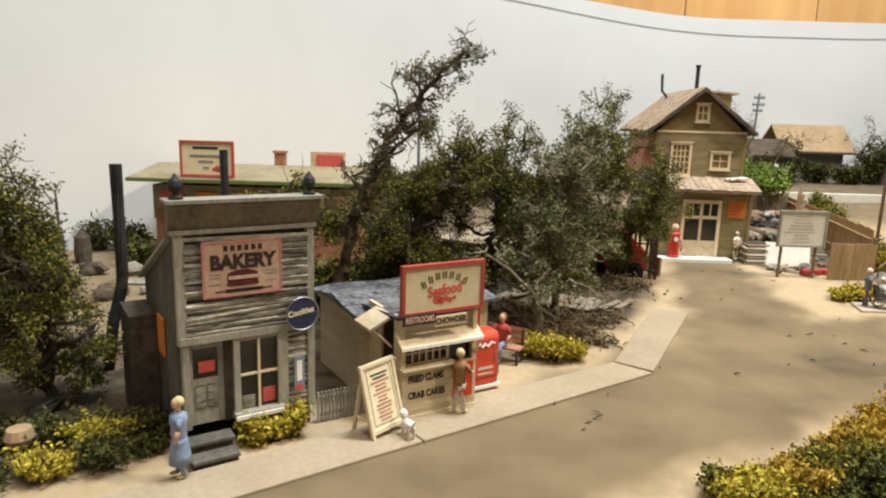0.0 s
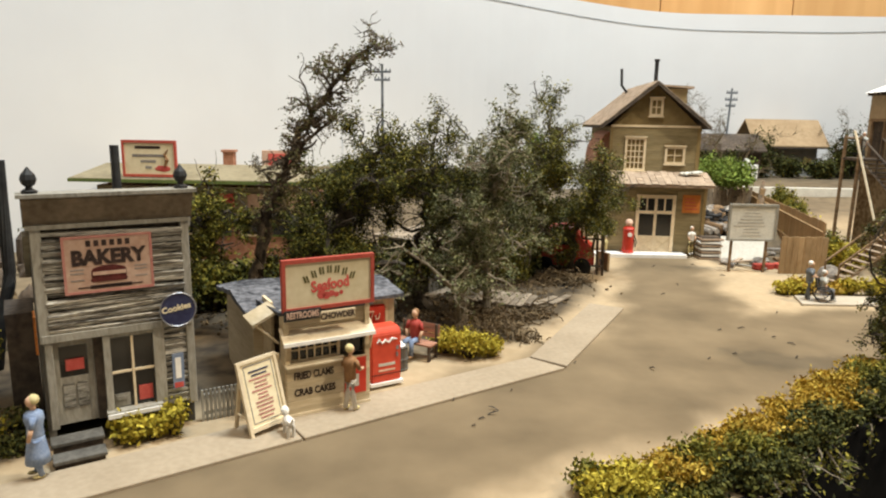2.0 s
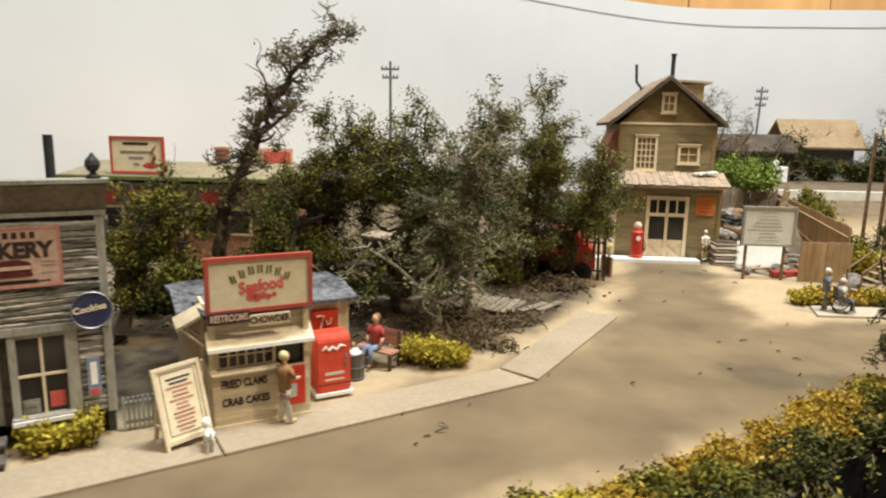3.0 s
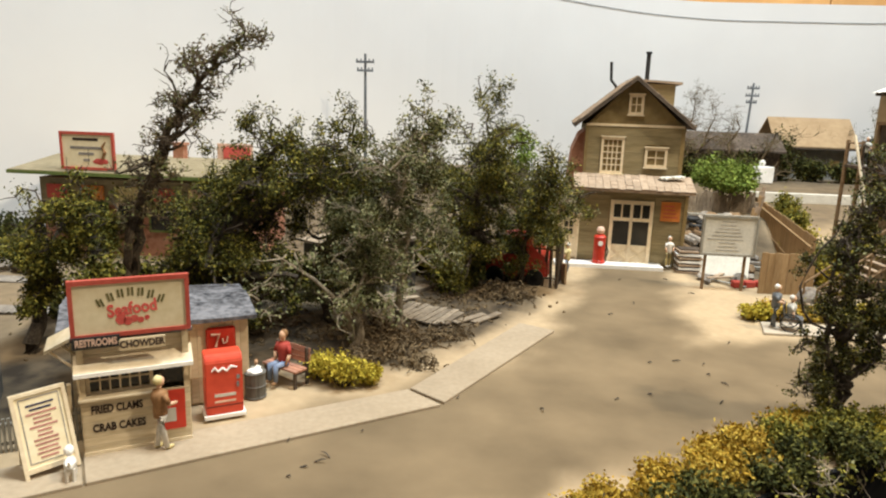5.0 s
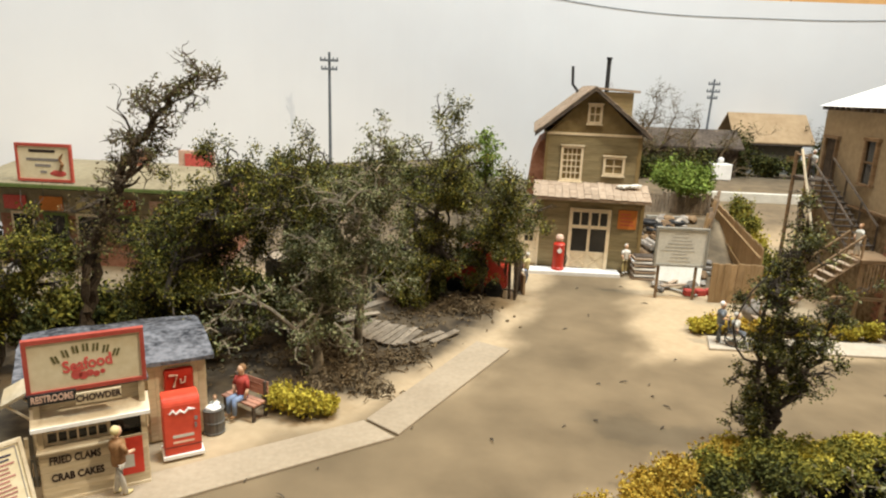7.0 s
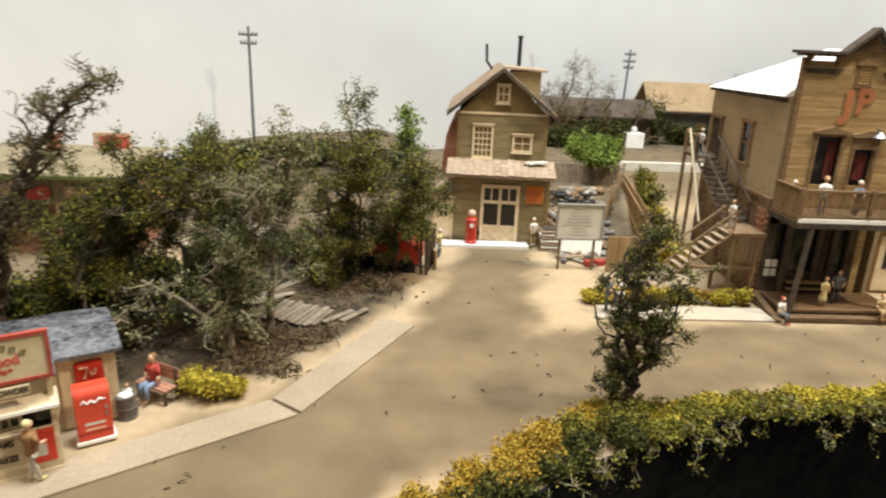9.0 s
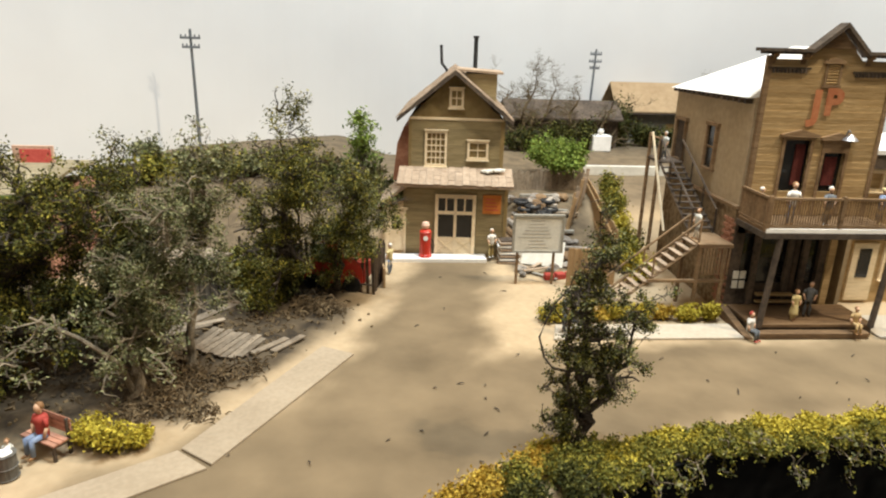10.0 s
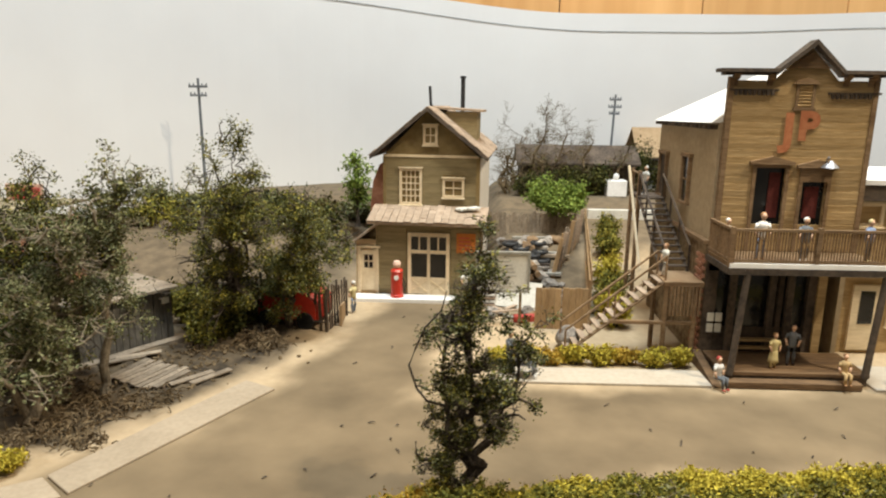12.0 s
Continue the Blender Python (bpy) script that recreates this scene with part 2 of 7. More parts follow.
def tube(bm, pts, radii, n=7, caps=True):
    rings = []
    for i, p in enumerate(pts):
        p = Vector(p)
        d = (Vector(pts[min(i + 1, len(pts) - 1)]) - Vector(pts[max(i - 1, 0)])).normalized()
        q = d.to_track_quat("Z", "Y")
        r = radii[i] if isinstance(radii, (list, tuple)) else radii
        rings.append([bm.verts.new(p + q @ Vector((r * math.cos(6.2832 * k / n), r * math.sin(6.2832 * k / n), 0))) for k in range(n)])
    for a, b in zip(rings, rings[1:]):
        for k in range(n):
            bm.faces.new((a[k], a[(k + 1) % n], b[(k + 1) % n], b[k]))
    if caps and n > 2:
        bm.faces.new(rings[0][::-1])
        bm.faces.new(rings[-1])
    return bm


def lathe(bm, profile, n=12, at=(0, 0, 0)):
    """Turned shape from (radius, height) pairs."""
    return tube(bm, [(at[0], at[1], at[2] + z) for r, z in profile], [max(r, 0.003) for r, z in profile], n)


def blob(bm, at, size, seed=0, rough=0.2, sub=2):
    got = bmesh.ops.create_icosphere(bm, subdivisions=sub, radius=1)
    for v in got["verts"]:
        k = 1 + rough * noise.noise(v.co * 1.7 + Vector((seed, seed * 2.3, 0)))
        v.co = Vector((at[0] + v.co.x * size[0] * k, at[1] + v.co.y * size[1] * k, at[2] + v.co.z * size[2] * k))
    return got["verts"]


def lettering(parent, words, size, at, mat, turn=(90, 0, 0), squeeze=1.0, name="lettering", bold=0.03):
    """Raised words in the built-in face, turned into a mesh."""
    cu = bpy.data.curves.new("words", "FONT")
    cu.body, cu.size, cu.extrude, cu.align_x, cu.align_y = words, size * S, 0.004 * S, "CENTER", "CENTER"
    cu.resolution_u, cu.offset = 3, bold * size * S
    tmp = new("words", cu)
    bpy.context.view_layer.update()
    me = bpy.data.meshes.new_from_object(tmp.evaluated_get(bpy.context.evaluated_depsgraph_get()))
    bpy.data.objects.remove(tmp)
    me.materials.clear()
    me.materials.append(mat)
    ob = new(name, me)
    ob.parent = parent
    ob.location = [c * S for c in at]
    ob.rotation_euler = [radians(a) for a in turn]
    ob.scale = (squeeze, 1, 1)
    return ob


# ---------------------------------------------------------------- plants


class Growth:
    def __init__(self, seed):
        self.rng = random.Random(seed)
        self.nr = np.random.RandomState(seed)
        self.bm = bmesh.new()
        self.tips = []

    def limb(self, p, d, length, r, level, up=0.1, wild=0.5, split=3):
        rng = self.rng
        n = max(3, int(4 + length * 1.2))
        pts, radii = [Vector(p)], [r]
        d = Vector(d).normalized()
        for i in range(n):
            d = (d + Vector((rng.gauss(0, 1), rng.gauss(0, 1), rng.gauss(0, 0.8))) * wild * 0.5 + Vector((0, 0, up))).normalized()
            pts.append(pts[-1] + d * length / n)
            radii.append(r * (1 - 0.62 * (i + 1) / n))
        tube(self.bm, pts, radii, 6 if level > 1 else 4, False)
        if level <= 1:
            self.tips += [(q, level) for q in pts[1:]]
        if level > 0:
            for k in range(split + (level > 1)):
                i = rng.randint(max(1, n // 3), n)
                side = Vector((rng.gauss(0, 1), rng.gauss(0, 1), rng.gauss(0.15, 0.6))).normalized()
                self.limb(pts[i], (d * 0.6 + side), length * rng.uniform(0.45, 0.7), max(radii[i] * 0.6, 0.012), level - 1, up, wild, split)

    def route(self, pts, r, level, length, wild=0.5, up=0.1, count=10, start=0.35, side=None, split=3):
        """A trunk along given points, with limbs from its upper part."""
        pts = [Vector(p) for p in pts]
        fine = []
        for a, b in zip(pts, pts[1:]):
            for k in range(4):
                fine.append(a.lerp(b, k / 4) + Vector((self.rng.gauss(0, 1), self.rng.gauss(0, 1), 0)) * r * 0.5)
        fine.append(pts[-1])
        n = len(fine)
        radii = [r * (1 - 0.8 * i / (n - 1)) for i in range(n)]
        radii[0] *= 1.5
        tube(self.bm, fine, radii, 8, False)
        for k in range(count):
            i = int(n * (start + (1 - start) * (k + self.rng.random()) / count))
            i = min(i, n - 1)
            d = Vector((self.rng.gauss(0, 1), self.rng.gauss(0, 1), self.rng.gauss(0.2, 0.5)))
            if side:
                d += Vector(side)
            self.limb(fine[i], d, length * self.rng.uniform(0.6, 1.2), max(radii[i] * 0.6, 0.02), level, up, wild, split)

    def leaf_mesh(self, per, spread, size, name, mat, extra=()):
        rng = self.nr
        spots = [t[0] for t in self.tips] + [Vector(e) for e in extra]
        if not spots:
            return None
        c = np.repeat(np.array([tuple(s) for s in spots]), per, axis=0)
        c = c + rng.normal(0, spread, c.shape)
        return leaf_cloud(c, size, rng, name, mat)


def leaf_cloud(c, size, rng, name, mat):
    """One small folded leaf at each centre."""
    n = len(c)
    a = rng.normal(0, 1, (n, 3))
    a /= np.linalg.norm(a, axis=1)[:, None]
    b = np.cross(a, rng.normal(0, 1, (n, 3)))
    b /= np.linalg.norm(b, axis=1)[:, None]
    s = size * rng.uniform(0.5, 1.4, (n, 1))
    v = np.stack([c - a * s, c + b * s * 0.5, c + a * s, c - b * s * 0.5], 1).reshape(-1, 3) * S
    me = bpy.data.meshes.new(name)
    me.vertices.add(4 * n)
    me.vertices.foreach_set("co", v.ravel())
    me.loops.add(4 * n)
    me.loops.foreach_set("vertex_index", np.arange(4 * n, dtype=np.int32))
    me.polygons.add(n)
    me.polygons.foreach_set("loop_start", np.arange(0, 4 * n, 4, dtype=np.int32))
    me.update(calc_edges=True)
    me.materials.append(mat)
    return me


def plant(name, g, leaf, per, spread, size, label, category, bark=None, extra=(), group=""):
    ob = thing(name, (0, 0, 0), 0, label, category, group)
    part("trunk", g.bm, bark or M_BARK, ob)
    for k, (lm, share) in enumerate(leaf):
        me = g.leaf_mesh(max(1, int(per * share)), spread, size, "crown", lm, extra)
        cr = new("crown", me)
        cr.parent = ob
    return ob


def bush(at, size, count, leaf, label, seed, leafsize=0.09, group="roadside bushes"):
    """A low clump of foam-like foliage on twigs."""
    rng = np.random.RandomState(seed)
    ob = thing("bush", at, 0, label, "bush", group)
    bm = bmesh.new()
    ends = []
    for k in range(24):
        a = rng.uniform(0, 6.28)
        q = Vector((math.cos(a) * size[0] * rng.uniform(0.2, 0.9), math.sin(a) * size[1] * rng.uniform(0.2, 0.9), size[2] * rng.uniform(0.4, 1.0)))
        ends.append(q)
        tube(bm, [(q.x * 0.2, q.y * 0.2, -0.05), q * 0.6 + Vector((0, 0, 0.05)), q], [0.03, 0.02, 0.01], 4, False)
    part("stem", bm, M_BARK, ob)
    idx = rng.randint(0, len(ends), count)
    c = np.array([tuple(e) for e in ends])[idx]
    c = c * rng.uniform(0.5, 1.05, (count, 1)) + rng.normal(0, 1, (count, 3)) * np.array(size) * 0.15
    c[:, 2] = np.abs(c[:, 2]) + 0.02
    cr = new("crown", leaf_cloud(c, leafsize, rng, "crown", leaf))
    cr.parent = ob
    return ob

# ---------------------------------------------------------------- the table-top ground


def smooth(a, b, x):
    k = min(1, max(0, (x - a) / (b - a)))
    return k * k * (3 - 2 * k)


def edge_y(x):
    """The front edge of the table-top."""
    pts = [(-60, -22), (-10, 2.0), (2, 7.0), (7, 9.7), (11.7, 13.3), (15.6, 15.2), (21.7, 16.0), (32, 17.0), (70, 18)]
    for (x0, y0), (x1, y1) in zip(pts, pts[1:]):
        if x <= x1:
            return y0 + (y1 - y0) * (x - x0) / (x1 - x0)
    return 18


def wall_y(x):
    """The curved sky board behind it."""
    if x < 18:
        return 53 - 0.022 * (18 - x) ** 2
    return 53 - 0.02 * max(0, x - 40) ** 2


def to_line(x, y, rows):
    """Signed distance past the half width of a bent strip of (x, y, half width)."""
    best = 1e9
    for (x0, y0, w0), (x1, y1, w1) in zip(rows, rows[1:]):
        dx, dy = x1 - x0, y1 - y0
        k = min(1, max(0, ((x - x0) * dx + (y - y0) * dy) / (dx * dx + dy * dy)))
        best = min(best, math.hypot(x - x0 - k * dx, y - y0 - k * dy) - (w0 + k * (w1 - w0)))
    return best


STREET = [(-8, 5.0, 1.6), (1, 10.6, 1.7), (7, 15.0, 2.5), (12, 17.9, 2.3), (18, 18.9, 2.2), (45, 20.0, 2.2)]
LANE = [(8.6, 16.0, 2.6), (9.9, 20.5, 1.9), (11.7, 28.9, 1.5)]
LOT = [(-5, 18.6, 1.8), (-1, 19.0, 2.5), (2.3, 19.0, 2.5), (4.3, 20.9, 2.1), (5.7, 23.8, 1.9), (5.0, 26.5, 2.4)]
# dark earth behind the bakery and stand; the bakery's shade is in its colour
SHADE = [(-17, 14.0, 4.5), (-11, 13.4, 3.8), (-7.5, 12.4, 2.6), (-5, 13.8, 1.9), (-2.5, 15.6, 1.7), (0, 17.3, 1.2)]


def ground_z(x, y):
    rise = 1.5 * smooth(29.5, 35, y) * smooth(13.5, 15.5, x) + 0.8 * smooth(36, 44, y)
    rise += 1.6 * smooth(28, 38, y) * smooth(9, 5, x) * smooth(-9, -4, x)
    rough = smooth(1.0, -0.6, to_line(x, y, LOT))
    z = rise + rough * (0.1 + 0.14 * noise.noise(Vector((x * 1.1, y * 1.1, 3))) + 0.1 * noise.noise(Vector((x * 3, y * 3, 7))))
    flat = min(to_line(x, y, STREET), to_line(x, y, LANE))
    z += 0.05 * smooth(0.3, 3, flat) * noise.noise(Vector((x * 0.8, y * 0.8, 0)))
    return z - 0.02


def ground():
    nu, nv = 330, 300
    vs, road, soil_shade = [], [], []
    for i in range(nu + 1):
        u = i / nu
        x = -42 + 98 * (0.5 * u + 0.5 * (4 * (u - 0.48) ** 3 + 0.44)) / 1.005
        a, b = edge_y(x), max(wall_y(x), edge_y(x) + 4)
        for j in range(nv + 1):
            y = a + (b - a) * (j / nv) ** 1.25
            vs.append((x * S, y * S, ground_z(x, y) * S))
            d = min(to_line(x, y, STREET), to_line(x, y, LANE)) + 0.5 * noise.noise(Vector((x * 0.7, y * 0.7, 1))) + 0.25 * noise.noise(Vector((x * 2.2, y * 2.2, 5)))
            road.append(smooth(0.7, -0.5, d))
            # earth colour: lot, yard and far soil, plus the bakery's painted shade
            soil_shade.append(max(smooth(0.9, -0.3, to_line(x, y, SHADE) + 0.5 * noise.noise(Vector((x * 0.8, y * 0.8, 4)))), smooth(0.6, -0.5, to_line(x, y, LOT) + 0.4 * noise.noise(Vector((x, y, 9)))), 0.8 * smooth(26, 29, y) * smooth(9, 7, x), 0.8 * smooth(27.3, 28.5, y) * smooth(13.6, 14.2, x) * smooth(18.9, 18.2, x), 0.75 * smooth(32, 35, y), 0.6 * smooth(-2, -4, x) * smooth(11.6, 13, y)))
    faces = [(i * (nv + 1) + j, (i + 1) * (nv + 1) + j, (i + 1) * (nv + 1) + j + 1, i * (nv + 1) + j + 1) for i in range(nu) for j in range(nv)]
    me = bpy.data.meshes.new("ground")
    me.from_pydata(vs, [], faces)
    for name, vals in (("road", road), ("soil_shade", soil_shade)):
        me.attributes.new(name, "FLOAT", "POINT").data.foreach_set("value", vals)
    me.shade_smooth()
    m = material("sandy_ground", (0.33, 0.245, 0.145), (0.44, 0.335, 0.21), 0.3, 0.95, 0.2, fine=14, vary=0, contrast=0.4)
    n, link = m.node_tree.nodes, m.node_tree.links
    src = n["Hue/Saturation/Value"].outputs[0]
    for name, dark, pale in (("road", (0.115, 0.084, 0.048), (0.205, 0.151, 0.088)), ("soil_shade", (0.03, 0.022, 0.014), (0.095, 0.07, 0.042))):
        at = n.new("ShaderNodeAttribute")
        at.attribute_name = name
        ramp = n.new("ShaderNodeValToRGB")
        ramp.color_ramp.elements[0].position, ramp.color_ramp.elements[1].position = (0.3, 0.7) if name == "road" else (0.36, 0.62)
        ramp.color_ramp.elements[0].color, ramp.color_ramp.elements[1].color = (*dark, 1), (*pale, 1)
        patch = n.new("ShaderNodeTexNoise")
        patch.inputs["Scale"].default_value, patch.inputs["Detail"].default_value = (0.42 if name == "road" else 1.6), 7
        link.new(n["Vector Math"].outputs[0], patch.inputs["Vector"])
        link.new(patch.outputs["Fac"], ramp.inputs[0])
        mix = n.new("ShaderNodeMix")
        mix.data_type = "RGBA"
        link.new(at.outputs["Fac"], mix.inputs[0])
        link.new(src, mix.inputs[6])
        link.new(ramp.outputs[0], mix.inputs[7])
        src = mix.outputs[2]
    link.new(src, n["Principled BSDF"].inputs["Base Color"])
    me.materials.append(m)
    tagged(new("ground", me), "sandy modelled ground with a worn grey road", "ground", kind="structure")


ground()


def board_top(x):
    """The upper edge of the sky board, which climbs to the west."""
    return 14.2 + 0.85 * smooth(21, 8, x) + 1.4 * smooth(8, -12, x) + 0.25 * smooth(34, 44, x)


def sheet(name, xs, yf, z0, z1, mat, label, category, thick=0.5):
    """An upright bent board following yf over xs."""
    bm = bmesh.new()
    cols = []
    for x in xs:
        y = yf(x)
        cols.append([bm.verts.new(p) for p in ((x, y, z0), (x, y, z1(x)), (x, y + thick, z1(x)), (x, y + thick, z0))])
    for a, b in zip(cols, cols[1:]):
        for k in range(4):
            bm.faces.new((a[k], b[k], b[(k + 1) % 4], a[(k + 1) % 4]))
    me = finish(bm, name, mat)
    return tagged(new(name, me), label, category, kind="structure")


M_SKY = material("sky_board_paint", (0.7, 0.685, 0.665), (0.735, 0.725, 0.705), 0.05, 0.7, 0.02, vary=0)
XS = [-42 + k for k in range(0, 98)]
board = sheet("backdrop", XS, wall_y, -3, board_top, M_SKY, "pale grey painted curved sky board", "backdrop")
M_FLATBLACK = material("flat_black_paint", (0.006, 0.006, 0.006), (0.014, 0.014, 0.014), 0.5, 1.0, 0.1, spec=0.05)
fascia = sheet("trim", XS, lambda x: edge_y(x) - 0.12, -16, lambda x: 0.03, M_FLATBLACK, "black painted front edge of the table", "fascia", 0.11)
# pine panelling above and behind the sky board, in wide boards
pine = thing("wall_pine", (0, 0, 0), 0, "pine board panelling above the sky board", "wall", kind="structure")
for k in range(10):
    x = -48 + 11.4 * k
    piece("board", M_PINE, pine, (x, 60.0, -5), (x + 11.3, 60.6, 60))
# the show room round the table
M_ROOM = material("room_paint", (0.26, 0.23, 0.2), (0.3, 0.27, 0.235), 0.05, 0.9, 0.02, vary=0)
# floor colour near black, standing for the unlit aisle
M_FLOOR = material("dark_aisle_floor", (0.012, 0.011, 0.01), (0.03, 0.027, 0.025), 0.5, 1.0, 0.2, vary=0)
for name, lo, hi, m in (("wall_back", (-48, -32, -40), (66, -30, 90), M_ROOM), ("wall_west", (-50, -32, -40), (-48, 63, 90), M_ROOM), ("wall_east", (66, -32, -40), (68, 63, 90), M_ROOM),
                        ("wall_far", (-48, 61, -40), (66, 63, 90), M_ROOM), ("ceiling", (-50, -32, 90), (68, 63, 92), M_ROOM), ("floor", (-50, -32, -42), (68, 63, -40), M_FLOOR)):
    bm = boxes((lo, hi))
    tagged(part(name, bm, m), "plain painted show room " + name.split("_")[0] if name != "floor" else "floor of the aisle, near black to stand for its darkness", name.split("_")[0], kind="structure")

# the wire that hangs along the sky board
bm = bmesh.new()
pts = []
for k in range(41):
    x = -12 + 62 * k / 40
    pts.append((x, wall_y(x) - 0.035, 12.98 + 1.45 * smooth(23, 2, x) + 0.4 * smooth(30, 43, x)))
tube(bm, pts, 0.019, 6)
solo("cable", bm, M_GREYCLOTH, "thin dark cable strung along the sky board", "cable")

# ---------------------------------------------------------------- pavements


def slab(outline, z, thick, label):
    bm = bmesh.new()
    prism(bm, outline, thick, "z", z - thick)
    bmesh.ops.recalc_face_normals(bm, faces=bm.faces)
    bmesh.ops.bevel(bm, geom=list(bm.edges), offset=0.015, segments=1, affect="EDGES")
    return solo("pavement", bm, M_LITCARD if label[0] == "p" else M_CARD, label, "pavement", group="pavement slabs", kind="structure")


def along(a, b, k, off=0.0):
    """Point at share k from a to b, moved off metres to the left."""
    d = Vector((b[0] - a[0], b[1] - a[1])).normalized()
    return (a[0] + (b[0] - a[0]) * k - d.y * off, a[1] + (b[1] - a[1]) * k + d.x * off)


P0, P1, P2 = (-10.0, 4.5), (5.2, 15.15), (7.95, 20.45)
B1 = (4.4, 15.8)
for k0, k1 in ((0.0, 0.3), (0.302, 0.64), (0.642, 0.998)):
    slab([along(P0, P1, k0), along(P0, P1, k1), along(P0, B1, k1, 0.0) if k1 > 0.9 else along(P0, P1, k1, 1.1), along(P0, P1, k0, 1.1)], 0.05, 0.12, "cream card sidewalk slab beside the street")
slab([(5.23, 15.25), P2, (6.98, 20.95), (4.42, 15.85)], 0.05, 0.12, "cream card sidewalk slab turning up the lane")
slab([(14.1, 21.35), (20.3, 21.4), (20.3, 22.5), (14.4, 22.45)], 0.06, 0.12, "pale card sidewalk slab before the stairs")
slab([(24.9, 21.4), (33, 21.6), (33, 23.2), (24.9, 23.2)], 0.06, 0.12, "pale card sidewalk slab beside the old hotel")

# ---------------------------------------------------------------- shared building pieces


def clapboards(parent, x0, x1, z0, z1, y, step, mat, holes=(), slant=4, thick=0.06, jitter=0.0, name="board", rng=None):
    """Lapped boards on a wall that faces -y, cut round openings (x0, x1, z0, z1)."""
    rng = rng or random.Random(5)
    n = int(round((z1 - z0) / step))
    for k in range(n):
        a, b = z0 + (z1 - z0) * k / n, z0 + (z1 - z0) * (k + 1) / n
        runs = [(x0, x1)]
        for hx0, hx1, hz0, hz1 in holes:
            if a < hz1 - 0.02 and b > hz0 + 0.02:
                cut = []
                for r0, r1 in runs:
                    if hx0 > r0:
                        cut.append((r0, min(r1, hx0)))
                    if hx1 < r1:
                        cut.append((max(r0, hx1), r1))
                runs = [r for r in cut if r[1] - r[0] > 0.03]
        for r0, r1 in runs:
            j = rng.uniform(-jitter, jitter)
            piece(name, mat, parent, (r0, y - thick, a), (r1, y, b + 0.01), (slant + j * 30, j * 12, 0))


def window(parent, x0, x1, z0, z1, y, cols, rows, frame=M_CREAM, glass=M_GLASS, f=0.1, name="window", bar=0.045):
    """A framed, barred window on a wall that faces -y, sunk 0.1 m."""
    bm = boxes(((x0 - f, y - 0.07, z0 - f), (x0, y + 0.05, z1 + f)), ((x1, y - 0.07, z0 - f), (x1 + f, y + 0.05, z1 + f)),
               ((x0, y - 0.07, z1), (x1, y + 0.05, z1 + f)), ((x0, y - 0.07, z0 - f), (x1, y + 0.05, z0)))
    w = part(name, bm, frame, parent)
    bm = bmesh.new()
    for k in range(1, cols):
        x = x0 + (x1 - x0) * k / cols
        box(bm, (x - bar / 2, y - 0.02, z0), (x + bar / 2, y + 0.02, z1))
    for k in range(1, rows):
        z = z0 + (z1 - z0) * k / rows
        box(bm, (x0, y - 0.024, z - bar / 2), (x1, y + 0.024, z + bar / 2))
    if cols * rows > 1:
        part("glazing_bar", bm, frame, w)
    else:
        bm.free()
    part("pane", boxes(((x0, y + 0.03, z0), (x1, y + 0.06, z1))), glass, w, "dark glass pane")
    part("sill", boxes(((x0 - f - 0.04, y - 0.13, z0 - f - 0.05), (x1 + f + 0.04, y + 0.02, z0 - f))), frame, w)
    part("lintel", boxes(((x0 - f - 0.04, y - 0.11, z1 + f), (x1 + f + 0.04, y + 0.02, z1 + f + 0.06))), frame, w)
    return w


def shingles(parent, corner, along_v, down_v, n_along, n_down, mat, rng, curl=0.03, name="shingle"):
    """Courses of thin shingles laid down a roof slope."""
    c, a, d = Vector(corner), Vector(along_v), Vector(down_v)
    up = a.cross(d).normalized()
    if up.z < 0:
        up = -up
    rot = Matrix((a.normalized(), d.normalized(), a.normalized().cross(d.normalized()))).transposed().to_euler()
    la, ld = a.length / n_along, d.length / n_down
    for j in range(n_down):
        for i in range(n_along):
            mid = c + a * ((i + 0.5) / n_along) + d * ((j + 0.5) / n_down) + up * (0.03 + rng.uniform(0, curl))
            w, h = la * rng.uniform(0.88, 1.0), ld * rng.uniform(1.0, 1.18)
            ob = piece(name, mat, parent, mid - Vector((w, h, 0.03)) / 2, mid + Vector((w, h, 0.03)) / 2)
            ob.rotation_euler = rot
            ob.rotation_euler.x += rng.gauss(0, 0.03)


# ---------------------------------------------------------------- general store with fuel pump


